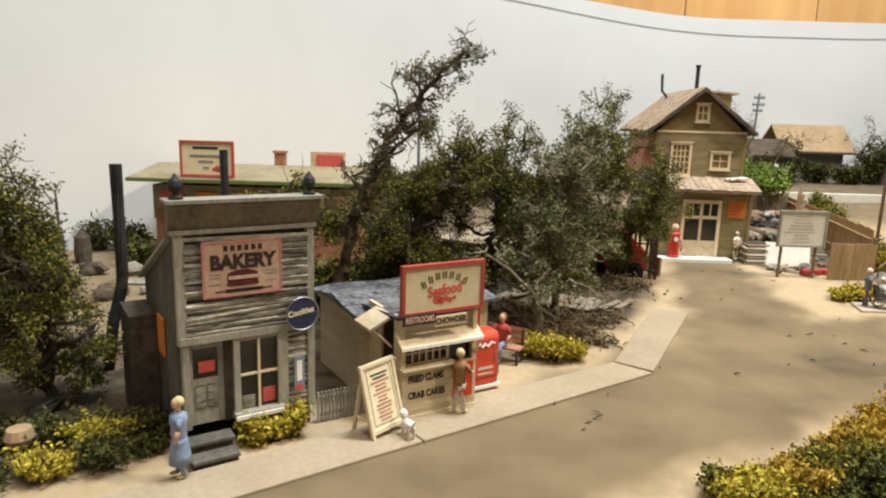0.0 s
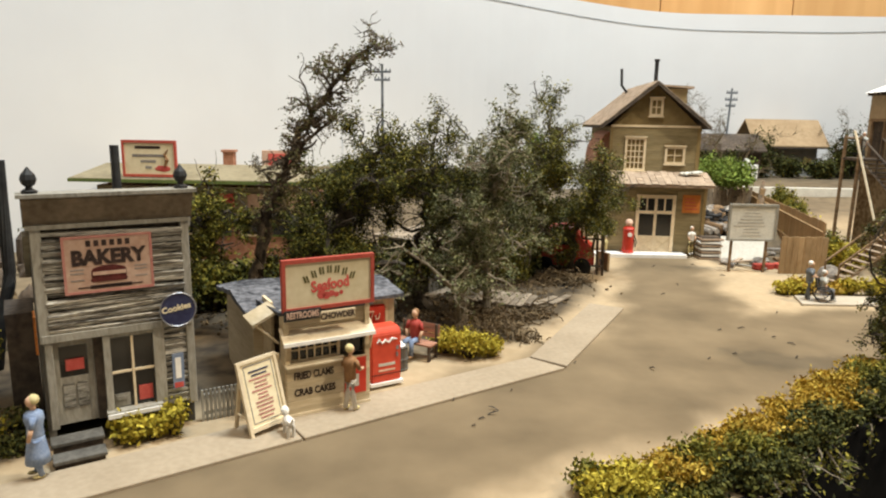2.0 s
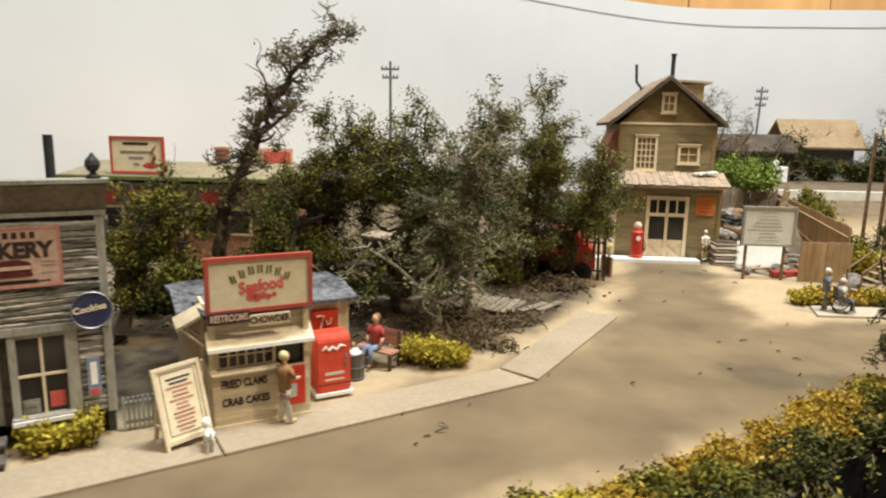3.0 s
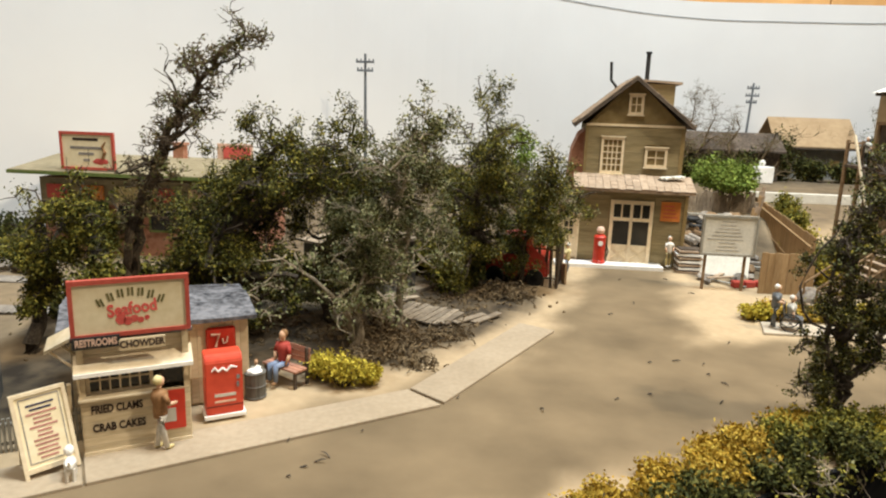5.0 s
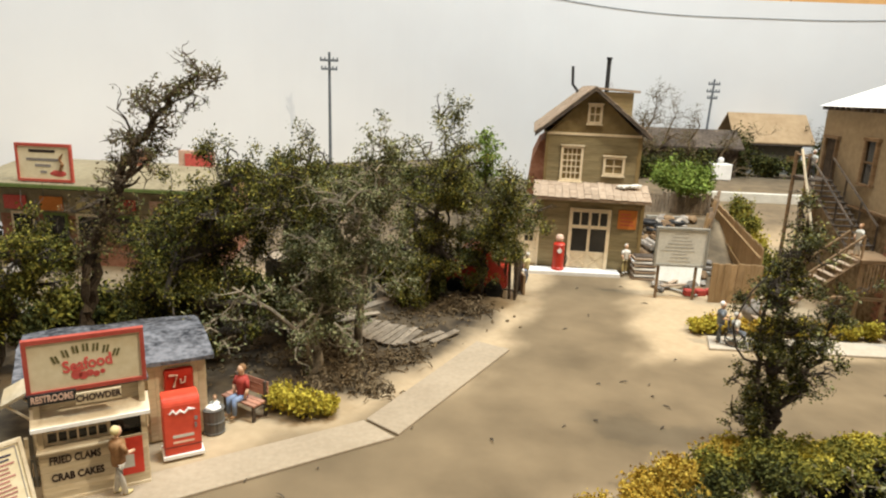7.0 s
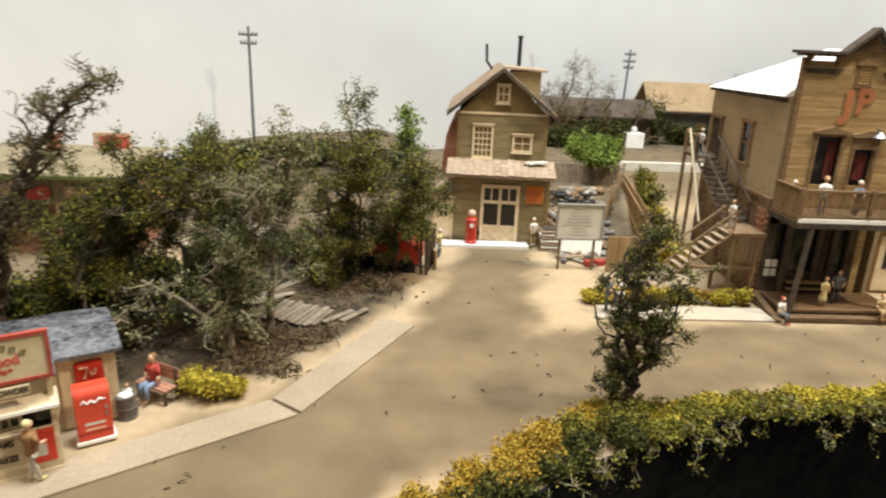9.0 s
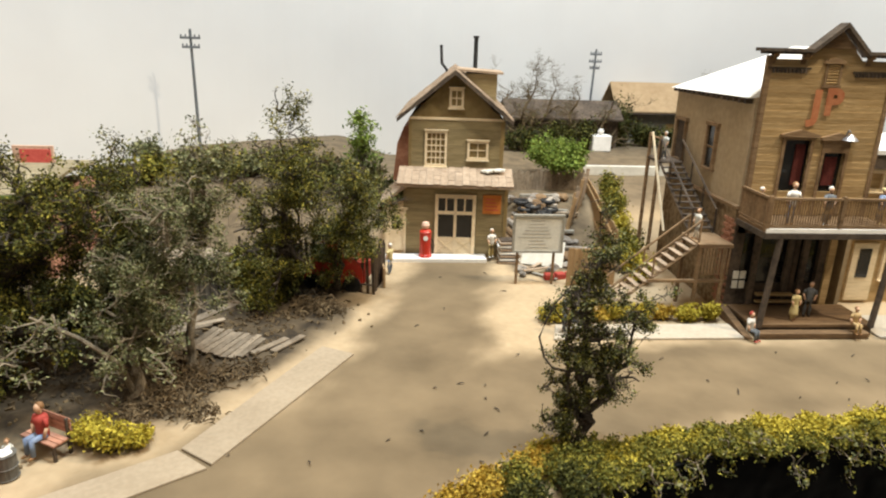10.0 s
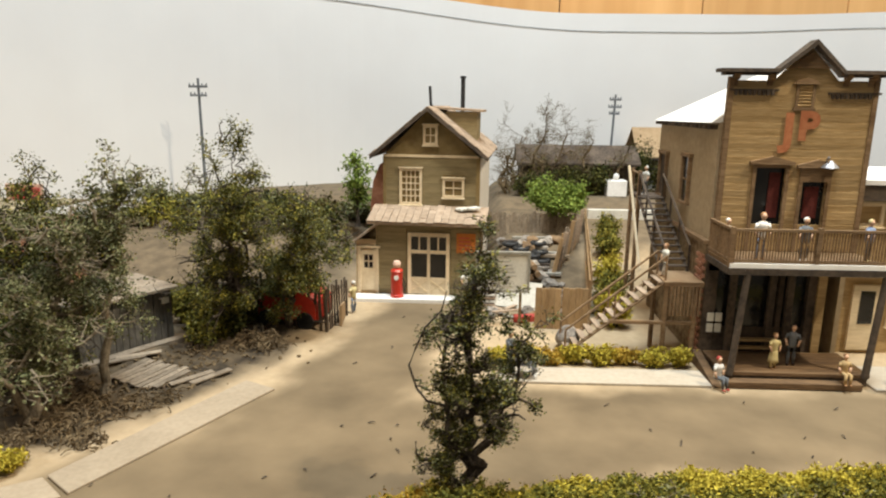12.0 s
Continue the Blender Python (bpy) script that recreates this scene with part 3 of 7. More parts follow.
def store():
    rng = random.Random(11)
    s = thing("general_store", (0, 0, 0), 0, "two-storey olive clapboard store with shingled roof and cream trim", "house")
    s.rotation_euler.z = radians(-5)
    pivot = Vector((11.6, 30.0, 0)) * S
    s.location = pivot - s.rotation_euler.to_matrix() @ pivot
    yu, yl, yb = 30.7, 29.75, 37.6
    x0, x1, xm = 9.65, 13.6, 11.52
    ze, zp = 5.72, 7.6
    bm = boxes(((x0, yu, -0.1), (x1, yu + 0.15, ze)), ((x0, yb - 0.15, -0.1), (x1, yb, ze)), ((x0, yu + 0.15, -0.1), (x0 + 0.15, yb - 0.15, ze)), ((x1 - 0.15, yu + 0.15, -0.1), (x1, yb - 0.15, ze)))
    prism(bm, [(x0, ze), (x1, ze), (xm, zp)], 0.15, "y", yu)
    prism(bm, [(x0, ze), (x1, ze), (xm, zp)], 0.15, "y", yb - 0.15)
    part("wall", bm, M_OLIVEPLAIN, s, "olive upper walls and gable")
    # the pale side wall towards the yard, whitened for the light falling on it
    side = part("side_wall", boxes(((x1, yu + 0.02, 0.0), (x1 + 0.05, yb, ze - 0.05))), M_WHITE, s, "pale side wall, whitened for the light on it")
    clapboards(s, x0 + 0.1, x1 - 0.1, 3.6, 5.66, yu, 0.17, M_OLIVE, [(10.3, 11.28, 3.65, 5.25), (12.1, 13.04, 4.0, 4.9)], 3, 0.04)
    for a, c in ((x0 - 0.02, x0 + 0.1), (x1 - 0.1, x1 + 0.06)):
        part("corner_board", boxes(((a, yu - 0.06, 3.5), (c, yu + 0.06, ze))), M_OLIVEPLAIN, s)
    part("band", boxes(((x0, yu - 0.07, 5.68), (x1, yu, 5.78))), M_CREAM, s, "cream band under the gable")
    window(s, 10.42, 11.16, 3.82, 5.12, yu - 0.02, 4, 5)
    window(s, 12.22, 12.92, 4.14, 4.74, yu - 0.02, 2, 2)
    window(s, 11.4, 11.8, 6.28, 6.88, yu - 0.02, 2, 2)
    # lower front
    bm = boxes(((9.5, yl, -0.05), (13.85, yl + 0.12, 3.25)), ((13.73, yl + 0.12, -0.05), (13.85, yu, 3.25)), ((9.5, yl + 0.12, -0.05), (9.62, yu, 3.25)))
    part("shop_front", bm, M_OLIVE, s)
    clapboards(s, 9.6, 13.76, 0.15, 3.2, yl, 0.16, M_OLIVE, [(10.78, 12.6, 0.1, 2.8)], 3, 0.04)
    part("corner_board", boxes(((13.74, yl - 0.07, 0.0), (13.88, yl + 0.05, 3.2))), M_OLIVEPLAIN, s)
    # double door with panes above
    d = part("door", boxes(((10.98, yl - 0.05, 0.14), (12.42, yl - 0.0, 0.86))), M_CREAM, s, "cream double door with glazed upper half")
    for lo, hi in (((10.84, yl - 0.09, 0.14), (10.98, yl + 0.02, 2.72)), ((12.42, yl - 0.09, 0.14), (12.56, yl + 0.02, 2.72)), ((11.64, yl - 0.07, 0.14), (11.76, yl + 0.02, 2.56))):
        part("stile", boxes((lo, hi)), M_CREAM, d)
    for lo, hi in (((10.98, yl - 0.09, 2.56), (12.42, yl + 0.02, 2.72)), ((10.98, yl - 0.06, 1.86), (12.42, yl + 0.02, 2.0))):
        part("rail", boxes((lo, hi)), M_CREAM, d)
    for a, b in ((10.98, 11.64), (11.76, 12.42)):
        part("pane", boxes(((a, yl - 0.02, 0.86), (b, yl + 0.0, 1.86))), M_GLASS, d)
        part("pane", boxes(((a, yl - 0.02, 2.0), (b, yl + 0.0, 2.56))), M_GLASS, d)
        part("glazing_bar", boxes(((a + (b - a) / 2 - 0.03, yl - 0.05, 2.0), (a + (b - a) / 2 + 0.03, yl, 2.56))), M_CREAM, d)
        m = Matrix.Translation(((a + b) / 2, yl - 0.06, 0.5))
        bm = bmesh.new()
        for ang in (-38, 38):
            box(bm, (-0.38, -0.015, -0.03), (0.38, 0.015, 0.03), 0, m @ Matrix.Rotation(radians(ang), 4, "Y"))
        part("cross_brace", bm, M_CREAMWALL, d)
    # orange notice on the wall
    o = part("notice", boxes(((12.84, yl - 0.1, 1.95), (13.6, yl - 0.05, 2.75))), M_ORANGE, s, "orange poster board on the wall")
    for k in range(4):
        part("print_bar", boxes(((12.94, yl - 0.108, 2.1 + 0.15 * k), (13.5 - 0.05 * k, yl - 0.1, 2.14 + 0.15 * k))), M_SIGNRED, o)
    # canopy between the storeys, bowed, of rough shingles
    bm = bmesh.new()
    prism(bm, [(yl - 0.5, 3.12), (yl - 0.5, 3.2), (yu, 3.66), (yu, 3.5)], 4.75, "x", 9.28)
    part("canopy", bm, M_SHINGLE, s, "sagging shingled canopy")
    shingles(s, (9.25, yu - 0.05, 3.64), (4.8, 0, 0), (0, -1.45, -0.45), 16, 4, M_SHINGLE, rng, 0.02)
    part("canopy_edge", boxes(((9.25, yl - 0.54, 3.1), (14.05, yl - 0.48, 3.24))), M_SHINGLE, s)
    bm = bmesh.new()
    for k in range(5):
        blob(bm, (12.9 + 0.16 * k, yu - 0.5 - 0.05 * (k % 2), 3.64 + 0.02 * k), (0.22, 0.16, 0.09), k, 0.4, 1)
    part("rag", bm, M_PAPER, s, "grey rags left on the canopy")
    # main roof
    for sx, xe in ((-1, 9.15), (1, 13.98)):
        bm = bmesh.new()
        zr, zl = zp + 0.08, 5.66
        prism(bm, [(xm, zr - 0.1), (xm, zr), (xe, zl + 0.06), (xe, zl - 0.04)], 7.5, "y", yu - 0.38)
        part("roof", bm, M_DARKWOOD, s, "dark roof boarding")
        shingles(s, (xm, yu - 0.42, zr), (0, 7.55, 0), (xe - xm, 0, zl + 0.06 - zr), 18, 9, M_SHINGLE, rng, 0.03)
        bm = bmesh.new()
        prism(bm, [(xm, zr - 0.14), (xm, zr + 0.02), (xe, zl + 0.08), (xe, zl - 0.08)], 0.05, "y", yu - 0.46)
        part("barge_board", bm, M_DARKWOOD, s)
    # dormer on the yard side
    bm = boxes(((12.0, 32.4, 6.3), (13.35, 34.6, 7.5)))
    dm = part("dormer", bm, M_OLIVE, s)
    bm = bmesh.new()
    prism(bm, [(11.6, 7.62), (11.6, 7.7), (13.6, 7.6), (13.6, 7.5)], 2.6, "y", 32.2)
    part("dormer_roof", bm, M_SHINGLE, dm)
    # stove pipes
    bm = bmesh.new()
    tube(bm, [(12.45, 35.3, 6.6), (12.45, 35.3, 9.05)], 0.1, 10)
    lathe(bm, [(0.14, 0), (0.14, 0.1)], 10, (12.45, 35.3, 9.0))
    part("stove_pipe", bm, M_BLACK, s)
    bm = bmesh.new()
    tube(bm, [(11.15, 35.9, 7.0), (11.1, 35.9, 7.5), (10.85, 35.9, 7.8), (10.8, 35.9, 8.65)], 0.07, 8)
    part("stove_pipe", bm, M_BLACK, s, "thin bent black pipe")
    # lean-to on the other side
    bm = boxes(((8.65, yl + 0.05, -0.05), (9.5, yl + 0.15, 2.35)), ((8.65, yl + 0.15, -0.05), (8.75, yu + 2.5, 2.3)))
    part("lean_to", bm, M_CREAMWALL, s, "cream lean-to beside the store")
    bm = bmesh.new()
    prism(bm, [(8.42, 2.1), (8.42, 2.18), (9.64, 3.1), (9.64, 3.0)], 3.4, "y", yl - 0.3)
    part("lean_to_roof", bm, M_SHINGLE, s)
    ld = part("door", boxes(((8.86, yl - 0.03, 0.2), (9.52, yl + 0.05, 1.92))), M_CREAM, s, "cream side door with four small panes")
    for a in (0, 1):
        for b in (0, 1):
            part("pane", boxes(((9.02 + 0.2 * a, yl - 0.045, 1.18 + 0.3 * b), (9.17 + 0.2 * a, yl - 0.03, 1.42 + 0.3 * b))), M_GLASS, ld)
    part("door_frame", boxes(((8.76, yl - 0.08, 0.1), (8.86, yl + 0.05, 2.02)), ((9.52, yl - 0.08, 0.1), (9.62, yl + 0.05, 2.02)), ((8.7, yl - 0.1, 2.02), (9.7, yl + 0.05, 2.1))), M_CREAM, s)
    # rusty shutter wall above the lean-to
    bm = bmesh.new()
    prism(bm, [(8.95, 3.0), (9.66, 3.0), (9.66, 5.5), (9.4, 5.3), (9.12, 4.6)], 4.0, "y", yu + 0.3)
    part("chimney_breast", bm, M_BRICK, s, "rust-brown bulging side wall")
    solo("porch", boxes(((8.6, 28.95, -0.08), (13.0, yl - 0.08, 0.14)), bevel=0.02), M_WHITE, "pale concrete porch slab before the store", "porch", kind="structure")


store()


def fuel_pump():
    p = thing("fuel_pump", (10.42, 29.3, 0.14), 0, "old red fuel pump on the store's porch", "fuel pump")
    bm = bmesh.new()
    lathe(bm, [(0.27, 0), (0.27, 0.1), (0.24, 0.12), (0.24, 1.05), (0.26, 1.08), (0.2, 1.16), (0.08, 1.2)], 14)
    part("body", bm, M_RED, p)
    bm = bmesh.new()
    lathe(bm, [(0.08, 1.2), (0.14, 1.24), (0.17, 1.36), (0.13, 1.48), (0.02, 1.52)], 12)
    part("globe", bm, M_SIGNPINK, p, "faded globe on top")
    bm = bmesh.new()
    lathe(bm, [(0.1, 0), (0.1, 0.03)], 12)
    bm.transform(Matrix.Translation((0, -0.24, 0.85)) @ Matrix.Rotation(radians(90), 4, "X"))
    part("dial", bm, M_WHITE, p, "round white dial")
    bm = bmesh.new()
    tube(bm, [(0.24, -0.05, 0.8), (0.36, -0.08, 0.5), (0.3, -0.1, 0.25), (0.25, -0.08, 0.6)], 0.025, 5)
    part("hose", bm, M_BLACK, p)


fuel_pump()


# ---------------------------------------------------------------- old hotel with the balcony


def hotel():
    rng = random.Random(21)
    h = thing("hotel", (0, 0, 0), 0, "weathered two-storey false-front hotel with balcony and plank porch", "house")
    yf = 23.5
    x0, x1 = 20.74, 24.87
    # side and back walls
    part("side_wall", boxes(((20.6, yf + 0.12, 3.8), (20.75, 29.6, 7.4))), M_PLASTER, h, "tan plastered side wall")
    part("side_wall", boxes(((20.55, yf + 0.12, -0.2), (20.75, 29.6, 3.8))), M_STAIN, h, "stained lower side wall with bare brick")
    part("wall", boxes(((x1 - 0.15, yf + 0.12, -0.2), (x1, 29.6, 7.4)), ((20.75, 29.45, -0.2), (x1 - 0.15, 29.6, 7.4))), M_PLASTER, h)
    part("ledge", boxes(((20.42, yf, 3.76), (20.6, 29.4, 3.86))), M_BROWNWOOD, h)
    # false front
    holes = [(21.72, 22.58, 4.4, 6.1), (23.1, 23.82, 4.4, 5.7)]
    bm = boxes(((x0, yf, 3.5), (21.72, yf + 0.12, 8.6)), ((22.58, yf, 3.5), (23.1, yf + 0.12, 8.6)), ((23.82, yf, 3.5), (x1, yf + 0.12, 8.6)), ((21.72, yf, 6.1), (22.58, yf + 0.12, 8.6)), ((23.1, yf, 5.7), (23.82, yf + 0.12, 8.6)))
    prism(bm, [(22.0, 8.6), (23.8, 8.6), (22.92, 9.55)], 0.12, "y", yf)
    part("false_front", bm, M_TANBOARD, h)
    clapboards(h, x0, x1, 3.6, 8.4, yf, 0.2, M_TANBOARD, holes, 4, 0.05, 0.03, rng=rng)
    part("corner_board", boxes(((x0 - 0.06, yf - 0.08, 3.5), (x0 + 0.08, yf + 0.1, 8.7))), M_BROWNWOOD, h)
    part("corner_board", boxes(((x1 - 0.08, yf - 0.08, 3.5), (x1 + 0.06, yf + 0.1, 8.7))), M_BROWNWOOD, h)
    # cornice with its little gable
    part("cornice", boxes(((20.35, yf - 0.32, 8.82), (21.98, yf + 0.2, 8.92)), ((20.5, yf - 0.2, 8.74), (21.98, yf + 0.16, 8.82))), M_DARKWOOD, h)
    part("cornice", boxes(((23.82, yf - 0.32, 8.78), (25.15, yf + 0.2, 8.88)), ((23.82, yf - 0.2, 8.7), (25.02, yf + 0.16, 8.78))), M_DARKWOOD, h)
    for a, b in (((21.9, 8.86), (22.93, 9.72)), ((23.86, 8.84), (22.93, 9.72))):
        bm = bmesh.new()
        prism(bm, [a, b, (b[0], b[1] - 0.14), (a[0], a[1] - 0.14)], 0.46, "y", yf - 0.3)
        part("gable_board", bm, M_DARKWOOD, h)
    bm = bmesh.new()
    prism(bm, [(22.35, 8.95), (23.5, 8.93), (22.93, 9.42)], 0.05, "y", yf - 0.1)
    part("gable_panel", bm, M_BROWNWOOD, h)
    for x in (20.85, 21.85, 24.0, 24.7):
        bm = bmesh.new()
        prism(bm, [(yf, 8.45), (yf, 8.78), (yf - 0.24, 8.78), (yf - 0.2, 8.66), (yf - 0.06, 8.6)], 0.16, "x", x - 0.08)
        part("bracket", bm, M_BROWNWOOD, h)
    part("moulding", boxes(((20.7, yf - 0.1, 8.3), (22.1, yf - 0.02, 8.36))), M_DARKWOOD, h)
    part("moulding", boxes(((23.5, yf - 0.1, 8.22), (25.0, yf - 0.02, 8.28))), M_DARKWOOD, h)
    for k in range(9):
        piece("dentil", M_DARKWOOD, h, (20.85 + 0.13 * k, yf - 0.12, 8.18), (20.93 + 0.13 * k, yf - 0.04, 8.3))
    for k in range(9):
        piece("dentil", M_DARKWOOD, h, (23.6 + 0.13 * k, yf - 0.12, 8.1), (23.68 + 0.13 * k, yf - 0.04, 8.22))
    # attic vent
    v = part("attic_vent", boxes(((22.6, yf - 0.09, 7.85), (22.68, yf, 8.5)), ((23.06, yf - 0.09, 7.85), (23.14, yf, 8.5)), ((22.56, yf - 0.1, 7.76), (23.18, yf, 7.85))), M_BROWNWOOD, h)
    bm = bmesh.new()
    prism(bm, [(22.52, 8.5), (22.6, 8.6), (22.87, 8.68), (23.14, 8.6), (23.22, 8.5)], 0.16, "y", yf - 0.14)
    part("vent_hood", bm, M_BROWNWOOD, v)
    for k in range(7):
        piece("slat", M_TANBOARD, v, (22.68, yf - 0.08, 7.86 + 0.09 * k), (23.06, yf - 0.03, 7.93 + 0.09 * k), (25, 0, 0))
    # red initials
    lettering(h, "J", 1.15, (22.5, yf - 0.1, 7.2), M_RUSTPAINT, bold=0.05)
    lettering(h, "P", 1.1, (23.05, yf - 0.1, 7.28), M_RUSTPAINT, bold=0.05)
    # upper doors
    for a, b, z1, red in ((21.72, 22.58, 6.1, (22.18, 22.5)), (23.1, 23.82, 5.7, (23.25, 23.66))):
        d = part("door_frame", boxes(((a - 0.1, yf - 0.1, 3.6), (a, yf + 0.1, z1)), ((b, yf - 0.1, 3.6), (b + 0.1, yf + 0.1, z1)), ((a - 0.1, yf - 0.1, z1), (b + 0.1, yf + 0.1, z1 + (0.1 if b < 23 else 0.42)))), M_BROWNWOOD, h, "brown framed balcony door")
        part("pane", boxes(((a, yf + 0.08, 3.6), (b, yf + 0.11, z1))), M_GLASS, d)
        part("curtain", boxes(((red[0], yf + 0.04, 4.6), (red[1], yf + 0.07, z1 - 0.15))), M_MAROON, d, "dark red curtain")
        bm = bmesh.new()
        t = z1 + (0.1 if b < 23 else 0.42)
        prism(bm, [(a - 0.22, t), (b + 0.22, t), (b + 0.22, t + 0.08), ((a + b) / 2, t + 0.24), (a - 0.22, t + 0.08)], 0.2, "y", yf - 0.18)
        part("hood", bm, M_BROWNWOOD, d)
    bm = bmesh.new()
    tube(bm, [(23.67, yf - 0.05, 6.15), (23.67, yf - 0.25, 6.45), (23.6, yf - 0.42, 6.42)], 0.03, 6)
    lathe(bm, [(0.04, 0.2), (0.2, 0.05), (0.24, 0)], 12, (23.7, yf - 0.34, 6.15))
    part("gooseneck_lamp", bm, M_STEEL, h, "unlit steel gooseneck lamp")
    # roof of pale sheet, bowed
    bm = bmesh.new()
    low = [bm.verts.new(p) for p in ((20.36, yf + 0.14, 7.38), (25.05, yf + 0.14, 7.38), (25.05, 29.8, 7.3), (20.36, 29.8, 7.3))]
    top = [bm.verts.new(p) for p in ((22.7, yf + 0.14, 9.0), (22.7, 25.6, 9.0))]
    bm.faces.new((low[0], top[0], top[1], low[3]))
    bm.faces.new((low[1], low[2], top[1], top[0]))
    bm.faces.new((low[2], low[3], top[1]))
    bm.faces.new((low[0], low[1], top[0]))
    bm.faces.new(low)
    part("roof", bm, M_WHITEROOF, h, "bright pale hipped roof sheet")
    for k in range(15):
        piece("rafter_end", M_DARKWOOD, h, (20.34, yf + 0.3 + 0.4 * k, 7.18), (20.6, yf + 0.38 + 0.4 * k, 7.32))
    # side window and door
    for y0, z0, z1, w in ((25.7, 4.7, 6.2, 0.8), (28.3, 4.6, 6.1, 0.9)):
        d = part("window" if w < 0.85 else "door", boxes(((20.48, y0, z0), (20.6, y0 + 0.1, z1)), ((20.48, y0 + w - 0.1, z0), (20.6, y0 + w, z1)), ((20.46, y0 - 0.06, z1), (20.6, y0 + w + 0.06, z1 + 0.12)), ((20.46, y0 - 0.06, z0 - 0.08), (20.6, y0 + w + 0.06, z0))), M_BROWNWOOD, h)
        part("pane", boxes(((20.56, y0 + 0.1, z0), (20.598, y0 + w - 0.1, z1))), M_GLASS if w < 0.85 else M_DARKWOOD, d)
        if w < 0.85:
            part("glazing_bar", boxes(((20.53, y0 + 0.1, 5.42), (20.57, y0 + w - 0.1, 5.48))), M_BROWNWOOD, d)
    # ground floor front under the balcony; dark boards and tan pier carry its shade
    part("shop_front", boxes(((20.62, yf + 0.1, 0.3), (21.0, yf + 0.25, 3.5)), ((23.75, yf + 0.02, 0.3), (24.2, yf + 0.2, 3.5)), ((20.7, yf + 0.1, 2.9), (24.85, yf + 0.25, 3.5)), ((22.9, yf + 0.1, 0.3), (23.05, yf + 0.25, 2.9))), M_DARKWOOD, h, "shop front under the balcony, darkened for its shade")
    part("pier", boxes(((24.0, yf - 0.06, 0.3), (24.25, yf + 0.15, 3.4))), M_TANBOARD, h, "tan pier")
    part("pane", boxes(((21.0, yf + 0.2, 1.1), (22.9, yf + 0.24, 2.9)), ((23.05, yf + 0.2, 1.1), (23.75, yf + 0.24, 2.9))), M_GLASS, h)
    part("stall_board", boxes(((21.0, yf + 0.12, 0.3), (22.9, yf + 0.24, 1.1)), ((23.05, yf + 0.12, 0.3), (23.75, yf + 0.24, 1.1))), M_DARKWOOD, h)
    part("counter", boxes(((21.6, yf - 0.25, 0.75), (22.9, yf - 0.05, 0.82)), ((21.6, yf - 0.25, 0.5), (22.9, yf - 0.08, 0.56))), M_TANBOARD, h)
    for x in (20.75, 21.0):
        for z in (0.95, 1.3):
            piece("pane", M_PAPER, h, (x, yf - 0.02, z), (x + 0.2, yf + 0.0, z + 0.28))
    for x in (21.35, 22.55, 23.1):
        piece("pilaster", M_DARKWOOD, h, (x, yf - 0.05, 0.35), (x + 0.2, yf + 0.08, 3.4))
    bm = bmesh.new()
    for k in range(26):
        z = 0.3 + 3.1 * k / 26
        for j in range(2):
            box(bm, (20.5 - 0.03 * (k % 2), 23.52 + 0.3 * j + 0.12 * (k % 2), z), (20.56, 23.78 + 0.3 * j + 0.12 * (k % 2), z + 0.1))
    part("brick_corner", bm, M_BRICK, h, "bare brick corner where plaster fell")
    # porch deck and steps; the stained boards also carry the balcony's shade
    deck = thing("porch_deck", (0, 0, 0), 0, "brown plank porch deck with two long steps", "porch")
    part("frame", boxes(((20.75, 21.75, 0.0), (24.8, 23.45, 0.26))), M_DARKWOOD, deck)
    for k in range(9):
        piece("plank", M_PORCH, deck, (20.68, 21.72 + 0.195 * k, 0.26), (24.85, 21.9 + 0.195 * k, 0.36))
    part("step", boxes(((20.72, 21.38, 0.0), (24.5, 21.7, 0.2)), bevel=0.02), M_PORCH, deck)
    # a stair cheek by the side
    bm = bmesh.new()
    prism(bm, [(21.4, 0), (23.4, 0), (23.4, 0.4)], 0.25, "x", 20.35)
    part("ramp", bm, M_PORCH, deck)
    # balcony
    b = thing("balcony", (0, 0, 0), 0, "timber balcony with close railing on leaning posts", "balcony")
    part("floor", boxes(((20.55, 21.7, 3.46), (24.95, 23.46, 3.57))), M_BROWNWOOD, b)
    part("lip", boxes(((20.52, 21.64, 3.47), (24.97, 21.7, 3.6))), M_WHITEROOF, b, "pale lip of the balcony floor")
    part("beam", boxes(((20.5, 21.62, 3.28), (25.0, 21.78, 3.46)), ((20.5, 21.78, 3.28), (20.64, 23.46, 3.46))), M_DARKWOOD, b)
    for x, t in ((20.95, -0.1), (24.75, -0.08)):
        bm = bmesh.new()
        tube(bm, [(x + t, 21.66, 0.3), (x + 0.12, 21.7, 3.3)], [0.1, 0.09], 8)
        part("post", bm, M_DARKWOOD, b)
    part("rail", boxes(((20.5, 21.66, 4.5), (25.0, 21.76, 4.57)), ((20.52, 21.76, 4.5), (20.6, 23.46, 4.57)), ((20.5, 21.68, 3.64), (25.0, 21.74, 3.7)), ((20.53, 21.76, 3.64), (20.59, 23.46, 3.7))), M_BROWNWOOD, b)
    for k in range(56):
        piece("baluster", M_BROWNWOOD, b, (20.55 + 0.08 * k, 21.69, 3.6), (20.58 + 0.08 * k, 21.73, 4.5))
    for k in range(20):
        piece("baluster", M_BROWNWOOD, b, (20.54, 21.8 + 0.084 * k, 3.6), (20.58, 21.83 + 0.084 * k, 4.5))
    for x in (20.55, 22.9, 24.95):
        piece("post", M_BROWNWOOD, b, (x - 0.06, 21.65, 3.5), (x + 0.06, 21.77, 4.62))


hotel()


